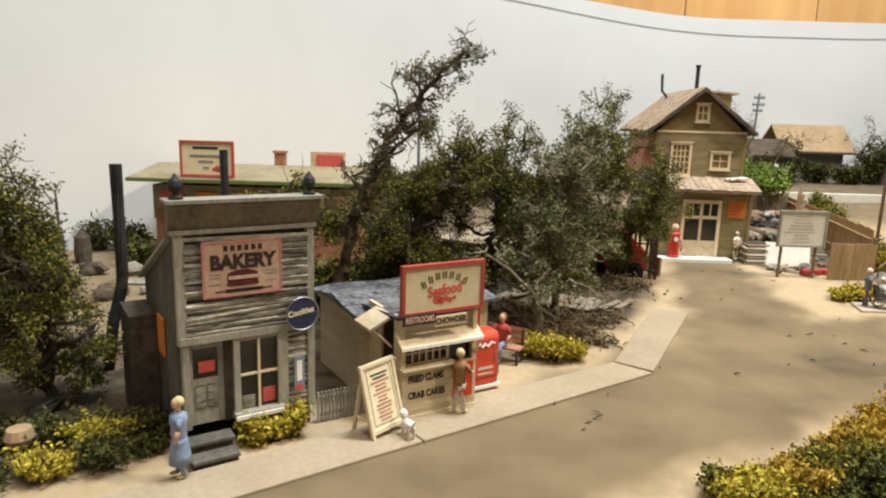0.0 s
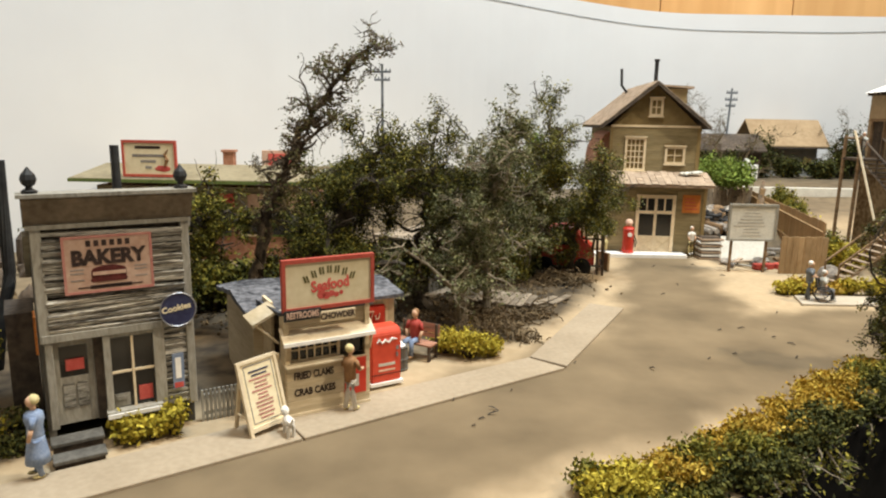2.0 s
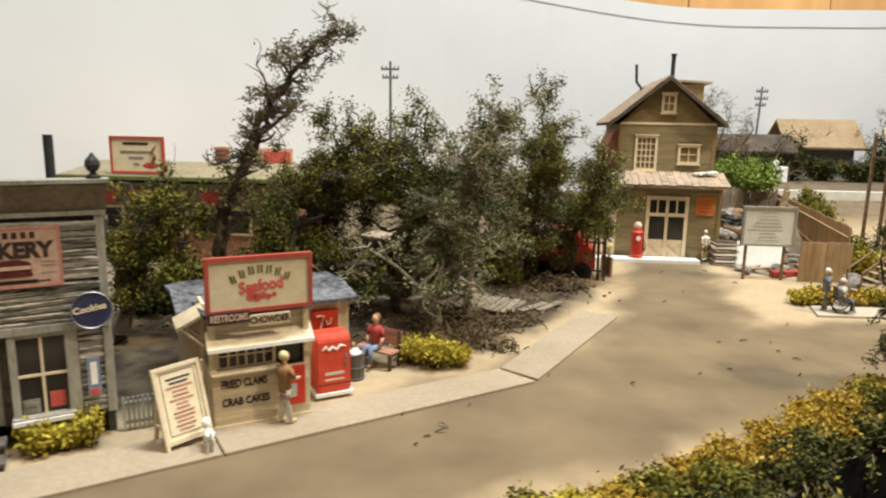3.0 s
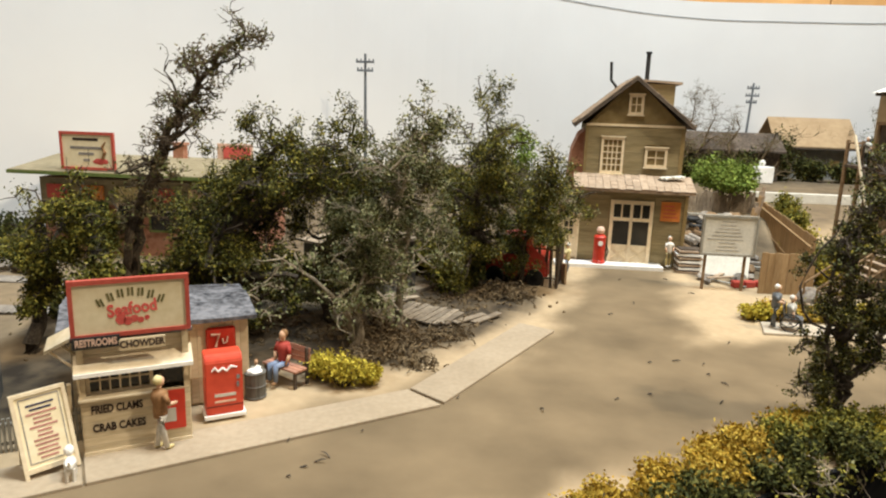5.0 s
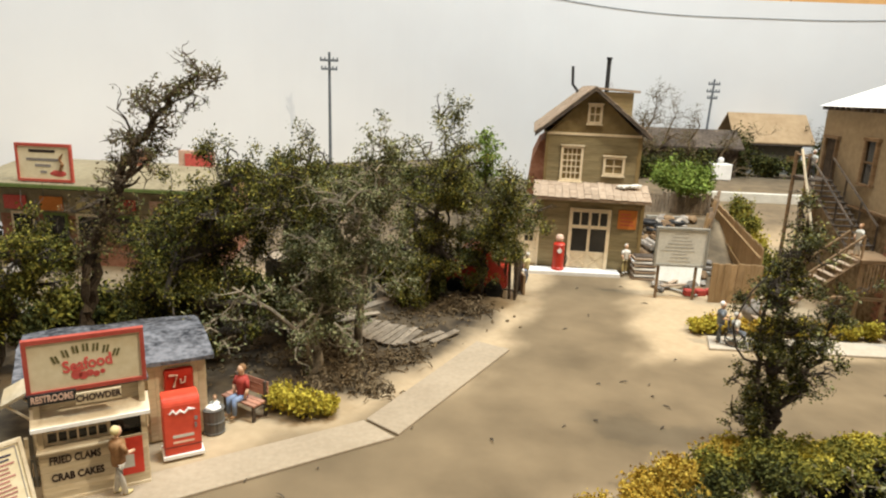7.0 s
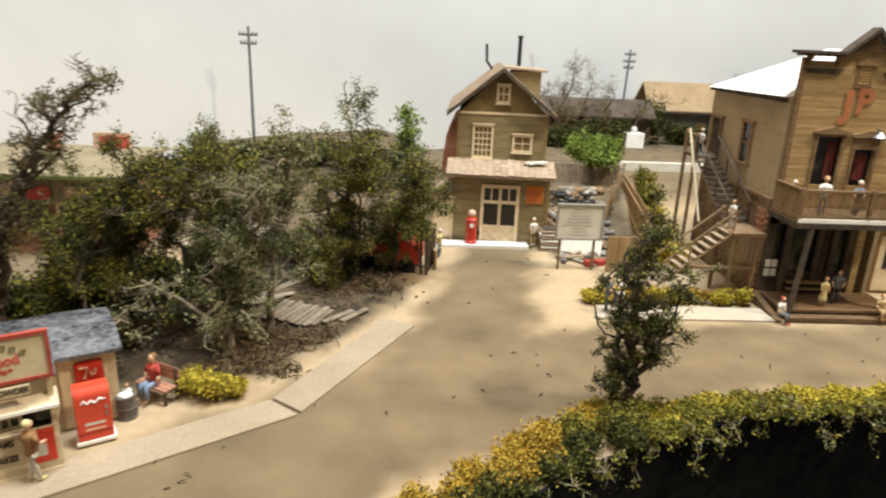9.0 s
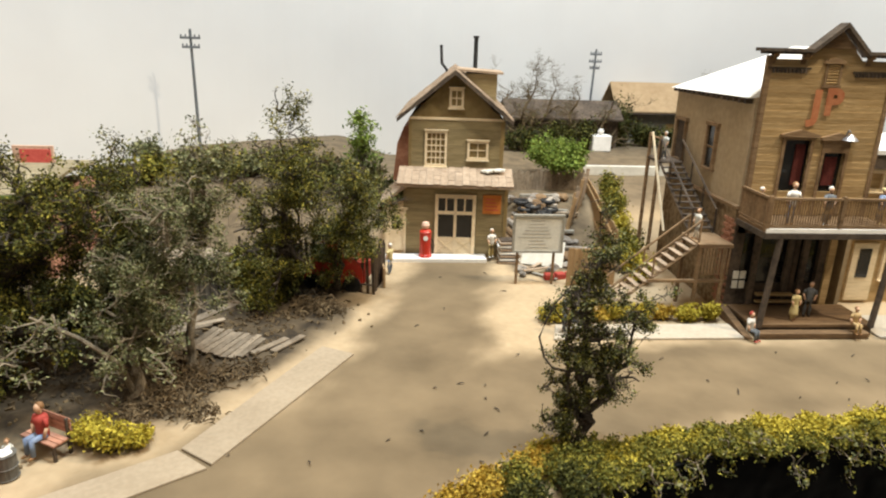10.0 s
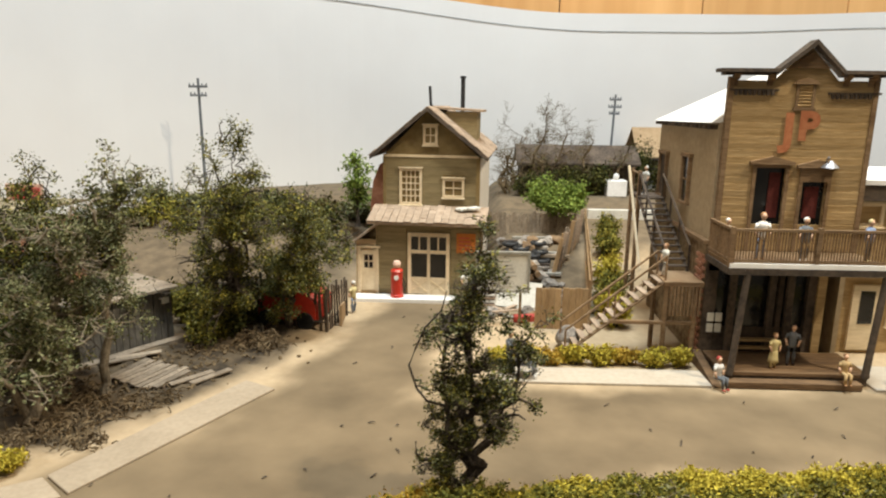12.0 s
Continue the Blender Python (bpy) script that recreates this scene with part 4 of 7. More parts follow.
def flight(parent, a, b, width, steps, tread, stringer, rail=0.8, posts=2):
    """A straight open stair from a to b (centre line), with strings, treads and hand rails."""
    a, b = Vector(a), Vector(b)
    d = b - a
    flat = Vector((d.x, d.y, 0)).normalized()
    side = Vector((-flat.y, flat.x, 0)) * width / 2
    for s in (1, -1):
        bm = bmesh.new()
        tube(bm, [a + side * s, b + side * s], 0.06, 4)
        part("stringer", bm, stringer, parent)
        bm = bmesh.new()
        tube(bm, [a + side * s + Vector((0, 0, rail)), b + side * s + Vector((0, 0, rail))], 0.04, 5)
        part("hand_rail", bm, stringer, parent)
        for k in range(posts + 1):
            q = a.lerp(b, k / posts) + side * s
            bm = bmesh.new()
            tube(bm, [q, q + Vector((0, 0, rail))], 0.035, 5)
            part("post", bm, stringer, parent)
    ang = math.degrees(math.atan2(flat.y, flat.x))
    for k in range(steps):
        q = a.lerp(b, (k + 0.5) / steps) + Vector((0, 0, 0.06))
        piece("tread", tread, parent, q - Vector((0.1, width / 2 + 0.05, 0.02)), q + Vector((0.1, width / 2 + 0.05, 0.02)), (0, 0, ang))


def stairs():
    s = thing("outside_stairs", (0, 0, 0), 0, "wooden outside stairs climbing beside the hotel wall", "stairs")
    flight(s, (16.35, 23.75, 0.15), (19.35, 23.9, 2.55), 0.8, 13, M_SHINGLE, M_BROWNWOOD)
    part("landing", boxes(((19.3, 23.3, 2.45), (20.5, 24.8, 2.58))), M_BROWNWOOD, s)
    for x, y in ((19.4, 23.4), (20.3, 23.4), (19.4, 24.7)):
        bm = bmesh.new()
        tube(bm, [(x, y, -0.1), (x, y, 2.5)], 0.08, 6)
        part("post", bm, M_BROWNWOOD, s)
    for z0, x0, x1 in ((1.2, 17.7, 19.4), (1.2, 19.4, 20.4)):
        part("cross_beam", boxes(((x0, 23.34, z0), (x1, 23.46, z0 + 0.1))), M_BROWNWOOD, s)
    for k in range(9):
        piece("baluster", M_BROWNWOOD, s, (19.5 + 0.11 * k, 23.3, 1.5), (19.55 + 0.11 * k, 23.34, 2.5))
    flight(s, (20.0, 24.7, 2.6), (20.0, 28.2, 4.55), 0.85, 12, M_DARKWOOD, M_DARKWOOD, 0.85, 3)
    part("landing", boxes(((19.55, 28.2, 4.45), (20.55, 29.5, 4.56))), M_DARKWOOD, s)
    bm = bmesh.new()
    for q in ((19.6, 28.3), (19.6, 29.4)):
        tube(bm, [(q[0], q[1], 0.8), (q[0], q[1], 5.5)], 0.08, 6)
    tube(bm, [(19.6, 28.3, 5.4), (19.6, 29.4, 5.4)], 0.04, 5)
    part("landing_post", bm, M_BROWNWOOD, s)
    bm = bmesh.new()
    tube(bm, [(19.3, 26.3, 2.2), (19.1, 28.0, 5.7)], 0.05, 6)
    part("ladder_rail", bm, M_CREAM, s, "pale leaning pole")


stairs()


def neighbour():
    n = thing("shop", (0, 0, 0), 0, "low tan shop with flat roof beside the hotel", "house")
    part("wall", boxes(((24.9, 24.6, -0.1), (34, 24.8, 5.3)), ((33.8, 24.8, -0.1), (34, 29, 5.3)), ((24.9, 28.8, -0.1), (33.8, 29, 5.3))), M_TANBOARD, n)
    part("roof", boxes(((24.88, 24.2, 5.55), (34.3, 29.2, 5.7))), M_WHITEROOF, n, "pale flat roof")
    part("fascia_board", boxes(((24.88, 24.25, 5.05), (34.2, 24.6, 5.55))), M_DARKWOOD, n)
    for k in range(6):
        window(n, 25.3 + 1.4 * k, 26.2 + 1.4 * k, 4.3, 4.85, 24.58, 1, 1)
    for k in range(3):
        a = 25.7 + 2.6 * k
        d = part("door", boxes(((a, 24.5, 0.1), (a + 0.95, 24.6, 2.3))), M_CREAMWALL, n, "cream panelled shop door")
        part("pane", boxes(((a + 0.25, 24.48, 1.0), (a + 0.7, 24.5, 2.1))), M_GLASS, d)
        window(n, a + 1.3, a + 2.2, 1.0, 2.2, 24.58, 2, 2)
    part("shelf", boxes(((24.9, 24.3, 2.6), (34, 24.6, 2.75))), M_CREAM, n)


neighbour()

# ---------------------------------------------------------------- bakery


def bakery():
    rng = random.Random(31)
    b = thing("bakery", (-4.45, 10.62, 0), 33.5, "narrow grey weathered-board bakery with false front", "house")
    w = 2.42
    z0, z1 = 0.45, 3.95
    # boarded front: upper field and the narrow field beside the window
    part("wall", boxes(((0.0, 0.06, 2.05), (w, 0.16, 4.5)), ((1.9, 0.06, z0), (w, 0.16, 2.05)), ((0.9, 0.06, z0), (1.9, 0.16, 0.62)), ((0.78, 0.06, z0), (1.0, 0.16, 2.05)), ((0.12, 2.9, 0.2), (w - 0.12, 3.0, 2.5))), M_DARKWOOD, b, "dark boarding behind the clapboards")
    n = 17
    for k in range(n):
        a = 2.16 + (3.88 - 2.16) * k / n
        piece("board", M_GREYWOOD, b, (0.14, -0.07, a), (w - 0.1, 0.05, a + rng.uniform(0.06, 0.085)), (20 + rng.gauss(0, 9), rng.gauss(0, 1.0), rng.gauss(0, 0.6)))
    for k in range(14):
        a = 0.5 + 1.5 * k / 14
        piece("board", M_GREYWOOD, b, (1.93, -0.03, a), (w - 0.1, 0.05, a + rng.uniform(0.07, 0.09)), (14 + rng.gauss(0, 6), rng.gauss(0, 2), 0))
    part("corner_post", boxes(((0.0, -0.06, 2.0), (0.16, 0.1, 3.95)), bevel=0.01), M_GREYTRIM, b)
    part("corner_post", boxes(((0.05, -0.05, z0), (0.17, 0.1, 2.0)), bevel=0.01), M_GREYTRIM, b)
    part("corner_post", boxes(((w - 0.12, -0.06, z0), (w + 0.02, 0.1, 3.95)), bevel=0.01), M_GREYTRIM, b)
    part("header", boxes(((0.02, -0.08, 2.0), (w, 0.06, 2.14)), bevel=0.01), M_GREYTRIM, b)
    # cornice: sloping frieze board, cap and sub-rail
    bm = bmesh.new()
    prism(bm, [(-0.03, 3.98), (-0.26, 4.42), (-0.26, 4.46), (0.12, 4.46), (0.12, 3.98)], w + 0.16, "x", -0.08)
    part("frieze", bm, M_OLDPLANK, b, "sloping brown-grey frieze board")
    part("cap", boxes(((-0.14, -0.32, 4.46), (w + 0.14, 0.16, 4.52))), M_GREYTRIM, b)
    part("moulding", boxes(((-0.06, -0.09, 3.92), (w + 0.06, 0.05, 3.99))), M_GREYTRIM, b)
    for x in (0.06, w - 0.08):
        bm = bmesh.new()
        lathe(bm, [(0.11, 0), (0.12, 0.04), (0.05, 0.08), (0.05, 0.11), (0.09, 0.14), (0.12, 0.22), (0.1, 0.3), (0.05, 0.36), (0.01, 0.42)], 10, (x, -0.1, 4.52))
        part("finial", bm, M_BLACK, b, "black turned finial")
    # bakery sign, with a cake drawn in relief
    s = part("sign", boxes(((0.42, -0.12, 2.8), (1.8, -0.07, 3.78)), bevel=0.01), M_SIGNPINK, b, "faded pink bakery sign with a cake")
    part("sign_border", boxes(((0.42, -0.128, 3.74), (1.8, -0.12, 3.78)), ((0.42, -0.128, 2.8), (1.8, -0.12, 2.84)), ((0.42, -0.128, 2.84), (0.46, -0.12, 3.74)), ((1.76, -0.128, 2.84), (1.8, -0.12, 3.74))), M_FADEDRED, s, "worn faded border")
    lettering(s, "BAKERY", 0.34, (1.11, -0.125, 3.4), M_INK, squeeze=0.92, bold=0.05)
    for k, x in enumerate((0.78, 0.9, 1.02, 1.14, 1.26, 1.38)):
        part("print_bar", boxes(((x, -0.126, 3.6), (x + 0.07, -0.12, 3.7))), M_INK, s)
    bm = bmesh.new()
    lathe(bm, [(0.27, 0), (0.29, 0.04), (0.27, 0.06), (0.27, 0.2), (0.24, 0.24), (0.1, 0.28)], 16)
    bm.transform(Matrix.Translation((1.1, -0.12, 2.98)) @ Matrix.Diagonal((1, 0.04, 1, 1)))
    part("cake", bm, M_MAROON, s, "dark red printed cake")
    part("print_bar", boxes(((0.85, -0.138, 3.1), (1.36, -0.13, 3.16))), M_SIGNPINK, s)
    part("print_bar", boxes(((0.8, -0.126, 2.87), (1.44, -0.12, 2.93))), M_INK, s)
    part("print_bar", boxes(((0.62, -0.126, 2.89), (1.62, -0.121, 2.91))), M_INK, s)
    for x in (0.52, 1.5):
        for z in (3.02, 3.14, 3.2):
            part("print_bar", boxes(((x, -0.125, z), (x + 0.2, -0.12, z + 0.02))), M_GREYINK, s)
    # round sign
    bm = bmesh.new()
    lathe(bm, [(0.3, 0), (0.31, 0.02), (0.3, 0.05)], 28)
    bm.transform(Matrix.Translation((2.16, -0.12, 2.33)) @ Matrix.Rotation(radians(90), 4, "X"))
    r = part("round_sign", bm, M_NAVY, b, "round navy sign with pale script")
    lettering(r, "Cookies", 0.15, (2.13, -0.175, 2.36), M_SIGNCREAM, (90, -8, 0))
    bm = bmesh.new()
    for q, rad in (((2.24, 2.24), 0.07), ((2.3, 2.3), 0.06), ((2.32, 2.2), 0.05)):
        lathe(bm, [(rad, -0.01), (rad, 0.01)], 10, (q[0], -q[1], 0.175))
    bm.transform(Matrix.Rotation(radians(90), 4, "X"))
    part("picture", bm, M_ORANGE, r, "orange printed biscuits")
    bm = bmesh.new()
    tube(bm, [(2.16 + 0.31 * math.cos(k * 0.2618), -0.175, 2.33 + 0.31 * math.sin(k * 0.2618)) for k in range(25)], 0.012, 4)
    part("rim", bm, M_STEEL, r)
    # shop window
    wd = part("window", boxes(((0.92, -0.05, 0.55), (1.03, 0.1, 2.0)), ((1.73, -0.05, 0.55), (1.92, 0.1, 2.0)), ((0.9, -0.16, 0.5), (1.82, 0.08, 0.6)), ((1.03, -0.03, 1.93), (1.73, 0.08, 2.0))), M_GREYTRIM, b, "tall grey framed shop window")
    part("sill", boxes(((0.9, -0.2, 0.5), (1.78, -0.06, 0.57))), M_WHITE, wd, "white worn sill")
    part("glazing_bar", boxes(((1.36, -0.02, 0.6), (1.4, 0.03, 1.93)), ((1.03, -0.015, 1.26), (1.73, 0.025, 1.3))), M_CREAM, wd)
    part("pane", boxes(((1.03, 0.04, 0.6), (1.73, 0.055, 1.93))), M_GLASS, wd)
    part("loaf_tray", boxes(((1.05, 0.02, 0.62), (1.3, 0.039, 0.86)), ((1.08, 0.0, 0.75), (1.26, 0.03, 0.82))), M_GREYTRIM, wd, "goods on show")
    part("cake_box", boxes(((1.45, 0.015, 0.68), (1.68, 0.036, 0.95))), M_SIGNRED, wd, "red goods on show")
    # entrance door, half glazed
    d = part("door", boxes(((0.17, 0.12, z0), (0.25, 0.18, 1.95)), ((0.68, 0.12, z0), (0.78, 0.18, 1.95)), ((0.25, 0.12, 1.86), (0.68, 0.18, 1.95)), ((0.25, 0.13, z0), (0.68, 0.17, 1.3))), M_GREYTRIM, b, "grey half-glazed shop door")
    part("pane", boxes(((0.25, 0.14, 1.3), (0.68, 0.16, 1.86))), M_GLASS, d)
    part("card", boxes(((0.34, 0.1, 1.42), (0.62, 0.12, 1.62))), M_SIGNRED, d, "red card hung in the pane")
    part("panel", boxes(((0.28, 0.1, 0.75), (0.45, 0.13, 1.18)), ((0.49, 0.1, 0.75), (0.66, 0.13, 1.18))), M_GREYWOOD, d)
    # small blue and pink poster
    p = part("poster", boxes(((2.02, -0.09, 0.8), (2.22, -0.07, 1.48))), M_BLUE, b, "small faded blue poster")
    part("print_bar", boxes(((2.04, -0.095, 0.82), (2.2, -0.09, 0.92))), M_SIGNRED, p)
    part("print_bar", boxes(((2.07, -0.095, 1.0), (2.17, -0.09, 1.4))), M_WHITE, p)
    # roof behind the front, sloping to the side
    bm = bmesh.new()
    prism(bm, [(0.17, 3.8), (0.17, 3.88), (3.2, 2.6), (3.2, 2.52)], w + 0.2, "x", -0.1)
    part("roof", bm, M_GREYTRIM, b, "grey board roof falling to the back")
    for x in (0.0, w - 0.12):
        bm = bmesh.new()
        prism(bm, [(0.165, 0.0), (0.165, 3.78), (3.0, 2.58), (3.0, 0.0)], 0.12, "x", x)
        part("side_wall", bm, M_GREYDARK, b, "dark grey side wall")
    part("side_card", boxes(((-0.06, 1.0, 1.5), (-0.02, 1.5, 2.2))), M_ORANGE, b, "orange card on the side wall")
    part("lean_to", boxes(((-0.5, 1.8, 0.0), (-0.02, 3.0, 2.1))), M_DARKWOOD, b, "dark lean-to at the side")
    # stove pipes
    bm = bmesh.new()
    tube(bm, [(-0.75, 3.3, 0.6), (-0.6, 3.3, 1.6), (-0.4, 3.35, 2.3), (-0.36, 3.4, 2.6), (-0.36, 3.4, 4.85)], 0.12, 12)
    part("stove_pipe", bm, M_BLACK, b, "tall black stove pipe")
    bm = bmesh.new()
    tube(bm, [(1.7, 3.0, 2.4), (1.7, 3.1, 5.15)], 0.09, 10)
    part("stove_pipe", bm, M_BLACK, b)
    # steps, of dark plank made darker for the shadow they stand in
    st = thing("steps", (-4.45, 10.62, 0), 33.5, "two worn grey wooden steps at the bakery door", "steps")
    for k in range(2):
        part("tread", boxes(((0.0, -0.75 + 0.32 * k, 0.12 + 0.17 * k), (0.8, -0.4 + 0.32 * k, 0.19 + 0.17 * k)), bevel=0.012), M_GREYDARK, st)
        part("riser", boxes(((0.03, -0.7 + 0.32 * k, 0.0), (0.77, -0.66 + 0.32 * k, 0.12 + 0.17 * k))), M_DARKWOOD, st)


bakery()

# ---------------------------------------------------------------- seafood stand


def stand():
    rng = random.Random(41)
    g = thing("seafood_stand", (-0.76, 12.12, 0.05), 30.8, "cream plank seafood stand with awning, sign and tar-paper shed", "kiosk")
    w = 1.76
    # shed behind
    part("shed_wall", boxes(((-0.2, 1.5, -0.05), (0.0, 1.6, 1.75)), ((0.0, 1.5, -0.05), (3.05, 1.6, 1.75)), ((-0.2, 1.6, -0.05), (-0.1, 3.9, 1.7)), ((2.95, 1.6, -0.05), (3.05, 3.9, 1.7)), ((-0.1, 3.8, -0.05), (2.95, 3.9, 1.7))), M_CREAMWALL, g)
    bm = bmesh.new()
    prism(bm, [(1.28, 1.74), (1.28, 1.82), (2.6, 2.0), (4.1, 1.8), (4.1, 1.72), (2.6, 1.9)], 3.6, "x", -0.4)
    bmesh.ops.subdivide_edges(bm, edges=list(bm.edges), cuts=5, use_grid_fill=True)
    for v in bm.verts:
        v.co.z += 0.07 * noise.noise(v.co * 1.6) + 0.03 * noise.noise(v.co * 4)
    part("roof", bm, M_TARROOF, g, "worn tar-paper roof")
    for k in range(8):
        x = 1.9 + 0.14 * k
        piece("board", M_CREAMWALL, g, (x, 1.46, 0.0), (x + 0.135, 1.5, 1.74))
    s = part("drink_sign", boxes(((2.2, 1.38, 1.08), (2.78, 1.44, 1.6)), bevel=0.04), M_RED, g, "dark red drinks sign with rounded corners")
    bm = bmesh.new()
    tube(bm, [(2.3, 1.36, 1.46), (2.46, 1.36, 1.46), (2.38, 1.36, 1.2)], 0.03, 5)
    tube(bm, [(2.52, 1.36, 1.36), (2.53, 1.36, 1.26), (2.6, 1.36, 1.28), (2.62, 1.36, 1.4)], 0.018, 5)
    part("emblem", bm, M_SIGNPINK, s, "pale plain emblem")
    # booth: side walls, cap and front
    part("booth_wall", boxes(((0.0, 0.06, 0.0), (0.06, 0.3, 2.1)), ((0.0, 0.9, 0.0), (0.06, 1.5, 2.1)), ((0.0, 0.3, 0.0), (0.06, 0.9, 1.0)), ((w - 0.06, 0.06, 0.0), (w, 1.5, 2.1)), ((0.0, 0.0, 0.0), (0.1, 0.06, 2.1)), ((w - 0.1, 0.0, 0.0), (w, 0.06, 2.1))), M_CREAMWALL, g)
    for k in range(7):
        a = 0.03 + 0.143 * k
        piece("board", M_CREAMWALL, g, (0.02, -0.03, a), (w - 0.02, 0.02, a + 0.14))
    for k in range(3):
        a = 1.62 + 0.16 * k
        piece("board", M_CREAMWALL, g, (0.02, 0.1, a), (w - 0.02, 0.15, a + 0.155))
    part("counter", boxes(((-0.02, -0.14, 1.02), (1.22, 0.1, 1.07)), bevel=0.01), M_CREAM, g)
    part("skirting", boxes(((0, -0.05, 0.0), (w, -0.03, 0.06))), M_CREAM, g)
    wd = part("window", boxes(((0.1, 0.1, 1.06), (0.16, 0.14, 1.55)), ((1.1, 0.1, 1.06), (1.16, 0.14, 1.55)), ((0.16, 0.1, 1.5), (1.1, 0.14, 1.55)), ((0.16, 0.1, 1.06), (1.1, 0.14, 1.1))), M_CREAM, g, "sliding serving window")
    for k in range(1, 6):
        part("glazing_bar", boxes(((0.16 + 0.157 * k - 0.015, 0.1, 1.1), (0.16 + 0.157 * k + 0.015, 0.13, 1.5))), M_CREAM, wd)
    part("glazing_bar", boxes(((0.16, 0.105, 1.29), (1.1, 0.125, 1.32))), M_CREAM, wd)
    part("pane", boxes(((0.16, 0.14, 1.06), (1.66, 0.16, 1.6))), M_GLASS, wd)
    # awning
    bm = bmesh.new()
    prism(bm, [(-0.16, 1.5), (-0.16, 1.54), (0.16, 1.78), (0.16, 1.74)], w + 0.12, "x", -0.06)
    part("awning", bm, M_CREAM, g, "cream sloping awning")
    part("awning_lip", boxes(((-0.06, -0.18, 1.48), (w + 0.06, -0.155, 1.55))), M_WHITE, g)
    for x in (0.0, w):
        bm = bmesh.new()
        tube(bm, [(x, 0.0, 1.15), (x, -0.14, 1.5)], 0.025, 5)
        part("brace", bm, M_CREAM, g)
    # roof cap of the booth
    bm = bmesh.new()
    prism(bm, [(0.0, 2.06), (0.0, 2.12), (1.7, 1.98), (1.7, 1.9)], w + 0.16, "x", -0.08)
    part("booth_roof", bm, M_TARROOF, g, "tar-paper roof of the booth")
    bm = bmesh.new()
    prism(bm, [(0.0, 2.08), (0.0, 2.02), (-0.5, 1.78), (-0.5, 1.84)], 0.75, "y", 0.35)
    part("side_awning", bm, M_CREAMWALL, g)
    for y in (0.4, 1.05):
        bm = bmesh.new()
        tube(bm, [(0.0, y, 1.4), (-0.42, y, 1.82)], 0.025, 5)
        part("brace", bm, M_CREAM, g)
    # main sign
    s = part("sign", boxes(((0.0, -0.1, 2.2), (w, -0.04, 3.08))), M_SIGNCREAM, g, "cream sign board in a red frame")
    part("sign_frame", boxes(((-0.05, -0.13, 3.06), (w + 0.05, -0.02, 3.14)), ((-0.05, -0.13, 2.14), (w + 0.05, -0.02, 2.21)), ((-0.05, -0.13, 2.21), (0.02, -0.02, 3.06)), ((w - 0.02, -0.13, 2.21), (w + 0.05, -0.02, 3.06))), M_FRAMERED, s, "red frame")
    for k in range(7):
        x = 0.42 + 0.155 * k
        dz = -0.16 * ((k - 3) / 3) ** 2
        for q in (-1, 1):
            piece("print_bar", M_OLIVEINK, s, (x - 0.018 + 0.03 * q, -0.108, 2.83 + dz), (x + 0.018 + 0.03 * q, -0.1, 2.97 + dz), (0, (k - 3) * 7, 0))
    lettering(s, "Seafood", 0.3, (0.9, -0.105, 2.6), M_SIGNRED, (90, -5, 0), 0.8)
    bm = bmesh.new()
    for k in range(5):
        lathe(bm, [(0.09 - 0.012 * k, -0.003), (0.09 - 0.012 * k, 0.003)], 10, (0.72 + 0.1 * k, 2.42 - 0.03 * (k % 2), 0.104))
    bm.transform(Matrix.Rotation(radians(90), 4, "X"))
    for v in bm.verts:
        v.co.y = -abs(v.co.y)
        v.co.z = abs(v.co.z)
    part("shellfish", bm, M_SIGNRED, s, "red printed shellfish")
    for words, x, z, mat in (("RESTROOMS", 0.32, 2.08, M_BLACK), ("CHOWDER", 1.02, 1.99, M_CREAMWALL)):
        q = part("name_board", boxes(((x - 0.36, -0.17, z - 0.1), (x + 0.36, -0.135, z + 0.1))), mat, g, "small lettered board")
        lettering(q, words, 0.17, (x, -0.174, z), M_SIGNPINK if mat == M_BLACK else M_INK, squeeze=0.66 if len(words) > 8 else 0.8)
    lettering(g, "FRIED CLAMS", 0.2, (0.56, -0.04, 0.82), M_INK, squeeze=0.68)
    lettering(g, "CRAB CAKES", 0.2, (0.58, -0.04, 0.48), M_INK, squeeze=0.72)
    q = part("poster", boxes(((1.2, -0.05, 0.25), (1.66, -0.035, 1.0))), M_RED, g, "red poster with a white patch")
    part("patch", boxes(((1.28, -0.055, 0.4), (1.5, -0.05, 0.66))), M_PAPER, q)


stand()


